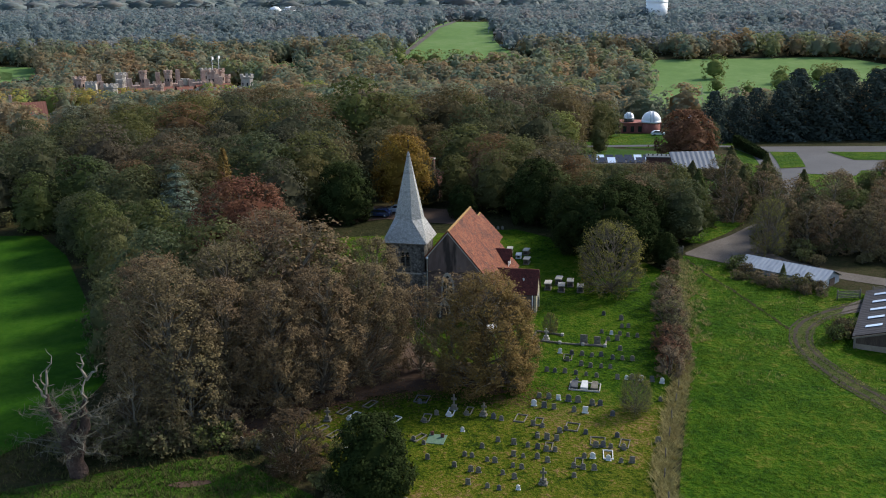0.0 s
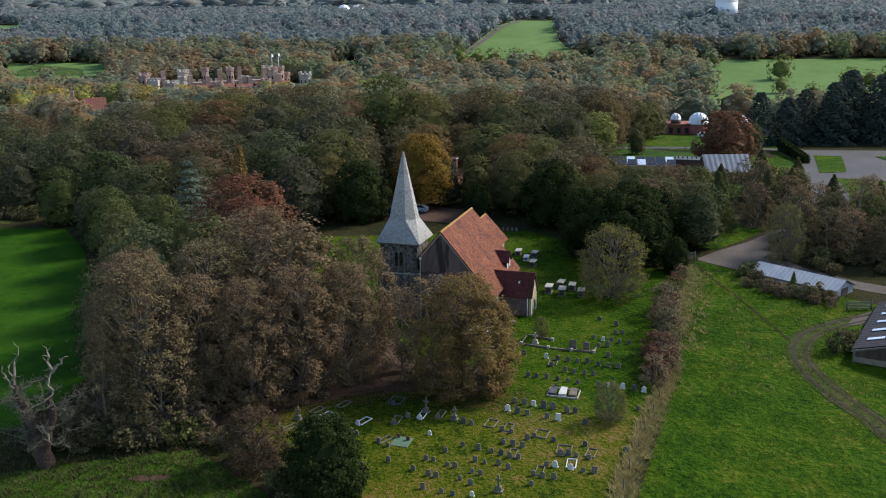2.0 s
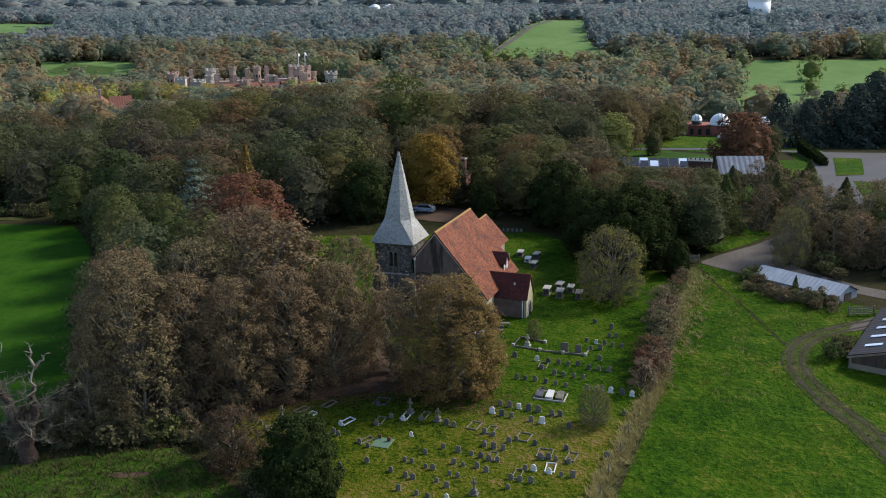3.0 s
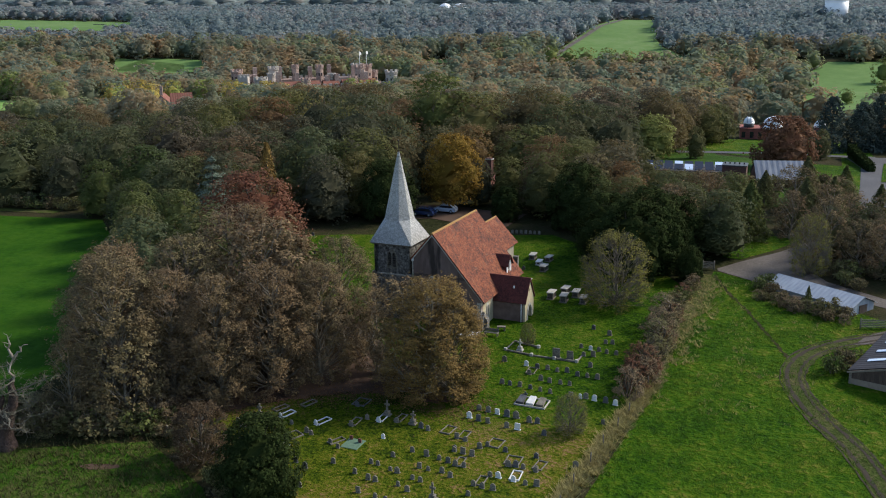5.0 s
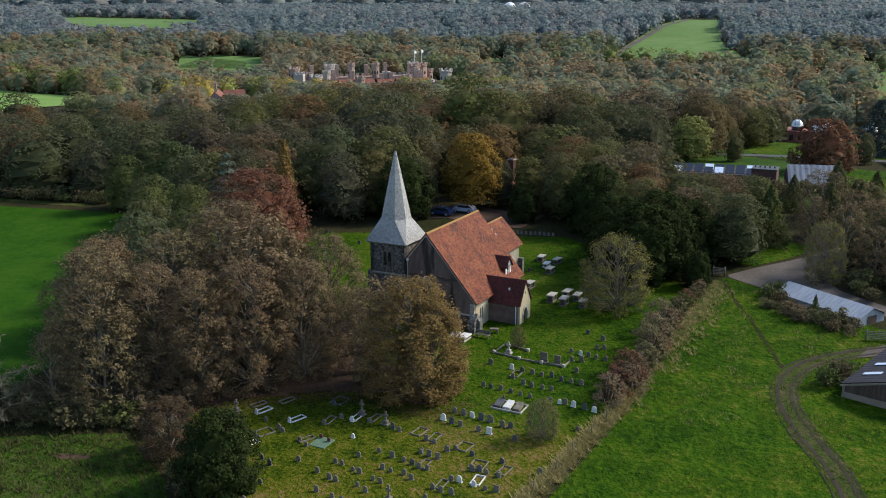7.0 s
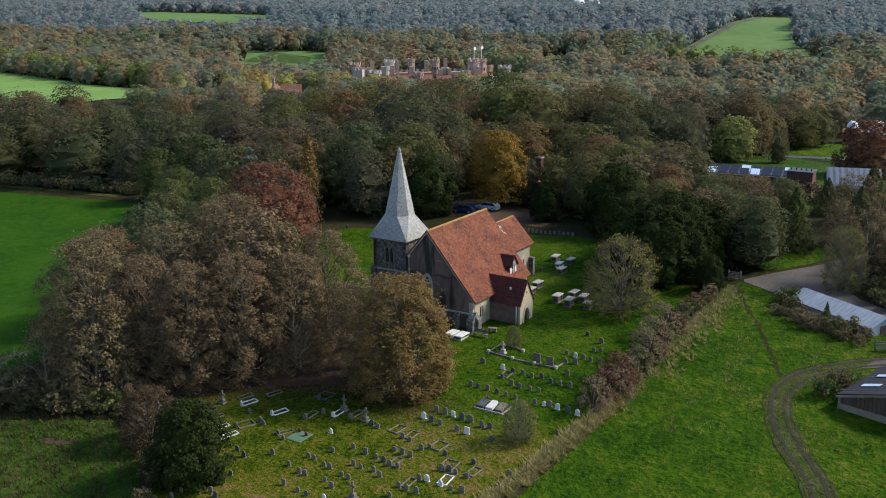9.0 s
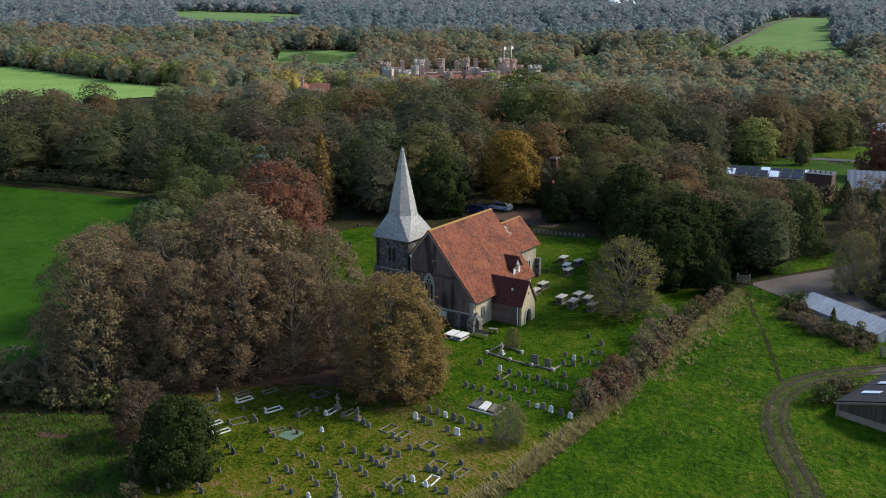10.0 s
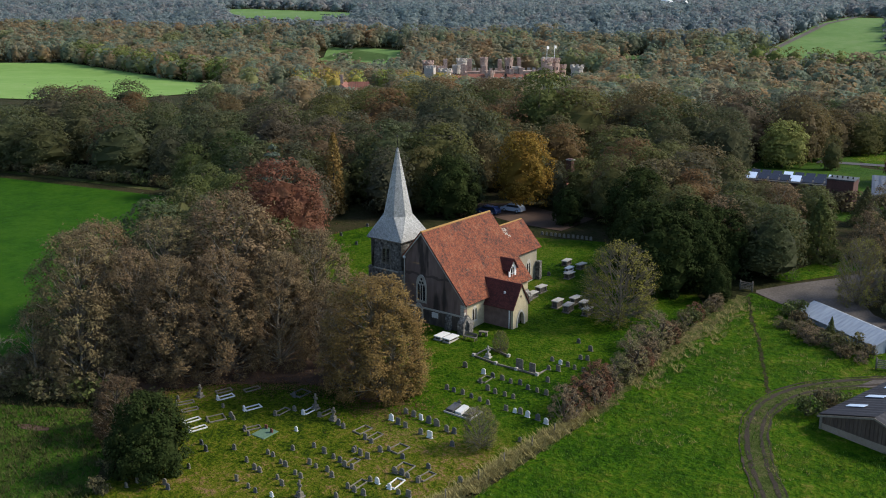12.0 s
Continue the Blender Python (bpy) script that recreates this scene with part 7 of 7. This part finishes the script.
obs = root("observatory", pose(61.5, 317, -3.0, 0, 0, -5), "red brick observatory with white domes", "observatory")
part("brick_range", block(-4.5, 8, -3.5, 5, -2, 3.6, OBSBRICK, 0.05), obs, "red brick block")
part("parapet", block(-4.7, 8.2, -3.7, 5.2, 3.6, 3.9, OBSBRICK, 0.03), obs)
for k in range(4):
    part("window", block(-4.0 + 2.4 * k, -2.9 + 2.4 * k, -3.58, -3.48, 1.0, 2.8, WINDOW), obs)
dome_on_drum(obs, 4.9, -2.6, -2, 3.1, 6.0, OBSBRICK)
dome_on_drum(obs, -2.0, -1, 3.5, 1.6, 1.5, IRON)
obs2 = root("small_observatory", pose(80, 316, -3.2), "small white dome among the trees", "observatory")
dome_on_drum(obs2, 0, 0, -2, 1.7, 6.4, OBSBRICK)
big = root("ridge_observatory", pose(186, 880, 19.5), "large white observatory dome on the ridge", "observatory")
dome_on_drum(big, 0, 0, -2, 9.5, 16, DOMEWHITE)
for x in (-188, -172):
    g = root("ridge_dome", pose(x, 1130, 15.5), "pale green observatory dome on the ridge", "observatory", "ridge domes")
    dome_on_drum(g, 0, 0, -2, 8, 9, DOMEWHITE)

hall = gabled("metal_roofed_hall", pose(49.5, 213.5, 1.6, 0, 0, -86), 8.0, 9.5, 2.6, 5.6, BRICK, PANELROOF, "hall with a seamed blue-grey metal roof", "building", 0.55)
stack = root("brick_plant_room", pose(44.6, 203.8, 2.4, 0, 0, -10), "tall square brick plant room with rooftop railings", "building")
part("walls", block(-2.3, 2.3, -2, 2, -2, 5.4, BRICK, 0.05), stack)
part("coping", block(-2.4, 2.4, -2.1, 2.1, 5.4, 5.65, IRON, 0.03), stack)
for k in range(5):
    part("roof_vent", block(-2.0 + 0.9 * k, -1.75 + 0.9 * k, -0.2, 0.1, 5.65, 6.0, IRON, 0.03), stack)
low = root("solar_roof_range", pose(38.6, 213, 1.9, 0, 0, -3), "long flat-roofed brick range with rows of solar panels", "building")
part("brick_wall", block(-12, 8, -4, 4, -2, 3.4, BRICK, 0.05), low)
part("roof", block(-12.3, 8.3, -4.3, 4.3, 3.4, 3.65, ASPHALT, 0.03), low)
for k in range(9):
    for j in range(2):
        part("solar_panel", slab([(0, 0), (1.7, 0), (1.7, 2.2), (0, 2.2)], 0.06, SOLAR if (k + j) % 4 else SKYLIGHT), low, "", pose(-11.4 + 2.05 * k, -3.6 + 3.6 * j, 3.75, 22, 0, 0))
cottage = gabled("rectory", pose(-4.5, 190, 2.4, 0, 0, -20), 7, 9, 2.6, 4.2, BRICK, REDROOF, "red-roofed house with a tall brick chimney in the wood", "house", 0.4)
part("chimney", block(0.9, 2.1, 1.0, 2.0, 3.5, 7.8, BRICK, 0.04), cottage, "tall brick chimney stack")
part("chimney_cap", block(0.8, 2.2, 0.9, 2.1, 7.5, 7.7, STONE, 0.02), cottage)
lodge = gabled("red_lodge", pose(-179, 407, -10.2, 0, 0, 20), 9, 13, 5, 9, CASTLEBRICK, REDROOF, "red brick lodge with steep gables beside the wood", "house", 0.5)
wing = gabled("red_lodge", pose(-172.5, 403, -10.2, 0, 0, -60), 7, 9, 6, 10.5, CASTLEBRICK, REDROOF, "red brick lodge with steep gables beside the wood", "house", 0.5)
part("chimney", block(-0.6, 0.6, 2, 3.2, 8, 13, CASTLEBRICK, 0.05), lodge, "tall chimney")
for x, y, z in ((-172, 800, 6.0), (-495, 925, 13.5)):
    gabled("white_house", pose(x, y, z - 8, 0, 0, 80), 8, 13, 6, 9, PALEWALL, DARKSHEET, "small white house among distant trees", "house", 0.6)

# ---------------------------------------------------------------- the castle
castle = root("castle", pose(-152, 536, -15.5, 0, 0, 34), "moated red brick castle with battlemented towers and tall chimneys", "castle")
CW, CD = 36.0, 30.0


def battlements(parent, x0, x1, y0, y1, z, mat, k):
    for i in range(k):
        for yy in (y0, y1):
            a = x0 + (x1 - x0) * (i + 0.2) / k
            part("merlon", block(a, a + (x1 - x0) / k * 0.55, yy - 0.4, yy + 0.4, z, z + 1.3, mat), parent)


def turret(x, y, r, h, mat, sides=8):
    t = part("turret", lathe([(r, -3), (r, h), (r * 1.12, h + 0.4), (r * 1.12, h + 1.2)], sides, mat, smooth=False), castle, "", pose(x, y, 0))
    for i in range(sides):
        a = 2 * math.pi * (i + 0.5) / sides
        part("merlon", block(-0.7, 0.7, -0.3, 0.3, h + 1.2, h + 2.3, mat), t, "", pose(r * math.cos(a), r * math.sin(a), 0, 0, 0, math.degrees(a) + 90))
    for zz in (h * 0.45, h * 0.75):
        for i in (4, 5, 6):
            a = 2 * math.pi * (i + 0.5) / sides
            part("slit_window", block(-0.35, 0.35, -0.1, 0.1, zz, zz + 1.6, WINDOW), t, "", pose(r * 0.94 * math.cos(a), r * 0.94 * math.sin(a), 0, 0, 0, math.degrees(a) + 90))
    return t


for x0, x1, y0, y1 in ((-CW, CW, -CD, -CD + 7), (-CW, CW, CD - 7, CD), (-CW, -CW + 7, -CD + 7, CD - 7), (CW - 7, CW, -CD + 7, CD - 7)):
    part("range", block(x0, x1, y0, y1, -4, 9.5, CASTLEBRICK, 0.1), castle, "pinkish brick range")
battlements(castle, -CW, CW, -CD + 0.4, CD - 0.4, 9.5, PALEWALL, 22)
for x, y, r, h, mt in ((-CW, -CD, 3.2, 13.5, PALEWALL), (CW, -CD, 3.4, 14.5, PALEWALL), (-CW, CD, 3.2, 13.5, CASTLEBRICK), (CW, CD, 3.2, 14.5, PALEWALL), (CW, 0, 2.6, 12.5, CASTLEBRICK), (-CW, 0, 2.6, 12.5, CASTLEBRICK),
                       (-12, -CD, 2.4, 12, CASTLEBRICK), (14, -CD, 2.4, 12, CASTLEBRICK), (24, -12, 3.0, 16.5, CASTLEBRICK), (30, -6, 3.0, 16.5, CASTLEBRICK), (-20, 8, 2.8, 16, PALEWALL), (-28, -20, 2.0, 14.5, PALEWALL), (4, -24, 2.0, 13.5, PALEWALL), (10, 20, 2.2, 15, CASTLEBRICK), (-6, 14, 2.0, 16, CASTLEBRICK)):
    turret(x, y, r, h, mt)
for x, y, h in ((24, -12, 26), (30, -6, 26)):
    pole = part("flagpole", lathe([(0.2, 15), (0.12, h)], 6, WHITEPAINT), castle, "white flagpole", pose(x, y, 0))
    part("flag", slab([(0, h - 1.8), (1.7, h - 2.0), (1.6, h - 0.5), (0, h - 0.3)], 0.05, WHITEPAINT), pole, "white flag", upright(0, 0, 0, 35))
cr = random.Random(3)
for i in range(17):
    x, y = -32 + 4 * i + cr.uniform(-2, 2), cr.choice((-CD + 3.5, CD - 3.5, -2))
    part("chimney", block(x - 1.1, x + 1.1, y - 0.8, y + 0.8, 8, 14.5 + cr.uniform(0, 3.5), CASTLEBRICK, 0.08), castle, "tall brick chimney")
for i in range(6):
    x = -29 + 10.5 * i
    for s in (-1, 1):
        down = Vector((0, s * 3.4, -2.8))
        upv = -down.normalized()
        along = Vector((-s, 0, 0))
        mm = Matrix((along, upv, along.cross(upv))).transposed().to_4x4()
        mm.translation = Vector((x - 4.5 if s < 0 else x + 4.5, -CD + 3.5 + s * 3.4, 9.5))
        part("roof_slope", slab([(0, 0), (9, 0), (9, down.length), (0, down.length)], 0.2, REDROOF), castle, "red tiled roof", mm)
for i in range(14):
    for zz in (2.0, 5.6):
        part("window", block(-33.5 + 5 * i, -32.0 + 5 * i, -CD - 0.06, -CD + 0.02, zz, zz + 2, WINDOW), castle)
for i in range(10):
    for zz in (2.0, 5.6):
        part("window", block(-CW - 0.06, -CW + 0.02, -25 + 5.2 * i, -23.6 + 5.2 * i, zz, zz + 2, WINDOW), castle)
gatehouse = part("gatehouse", block(-32, -20, -10, 8, -4, 12, CASTLEBRICK, 0.1), castle, "brick gatehouse block")
oldtower = root("stone_tower", pose(-178, 500, -13, 0, 0, 10), "lone pale battlemented tower at the castle's edge", "tower")
part("shaft", block(-2.6, 2.6, -2.6, 2.6, -3, 12.5, PALEWALL, 0.1), oldtower)
for sx in (-1.9, 0, 1.9):
    for sy in (-2.3, 2.3):
        part("merlon", block(sx - 0.6, sx + 0.6, sy - 0.3, sy + 0.3, 12.5, 13.7, PALEWALL), oldtower)
hedge = root("clipped_hedge", pose(76.5, 232, 1.6, 0, 0, -3), "tall clipped hedge beside the car park", "hedge")
rng = np.random.default_rng(12)
pp = np.stack([rng.uniform(-0.8, 0.8, 3600), rng.uniform(0, 30, 3600), rng.uniform(0, 2.3, 3600)], 1)
side = rng.integers(0, 3, 3600)
pp[side == 0, 0] = np.sign(pp[side == 0, 0]) * 0.8
pp[side == 1, 2] = 2.3
nn = rng.normal(0, 0.5, pp.shape)
nn[side == 0, 0] += np.sign(pp[side == 0, 0])
nn[side == 1, 2] += 1
nn /= np.linalg.norm(nn, axis=1)[:, None]
hv, hf = leaf_cards(rng, pp, nn, 0.28)
part("foliage", mesh("foliage", hv, hf, YEWLEAF), hedge)
part("stem_core", block(-0.65, 0.65, 0.2, 29.8, -1.5, 2.15, YEWLEAF, 0.2), hedge)
for x, y, h in ((49, 203.5, 3.2), (53, 205, 3.6), (57, 206, 3.0), (61, 207, 4.0), (46, 201, 4.5), (41, 203, 3.5), (64, 209, 3.5)):
    plant("shrub", x, y, h, 1.2, "dark shrub before the metal-roofed hall")
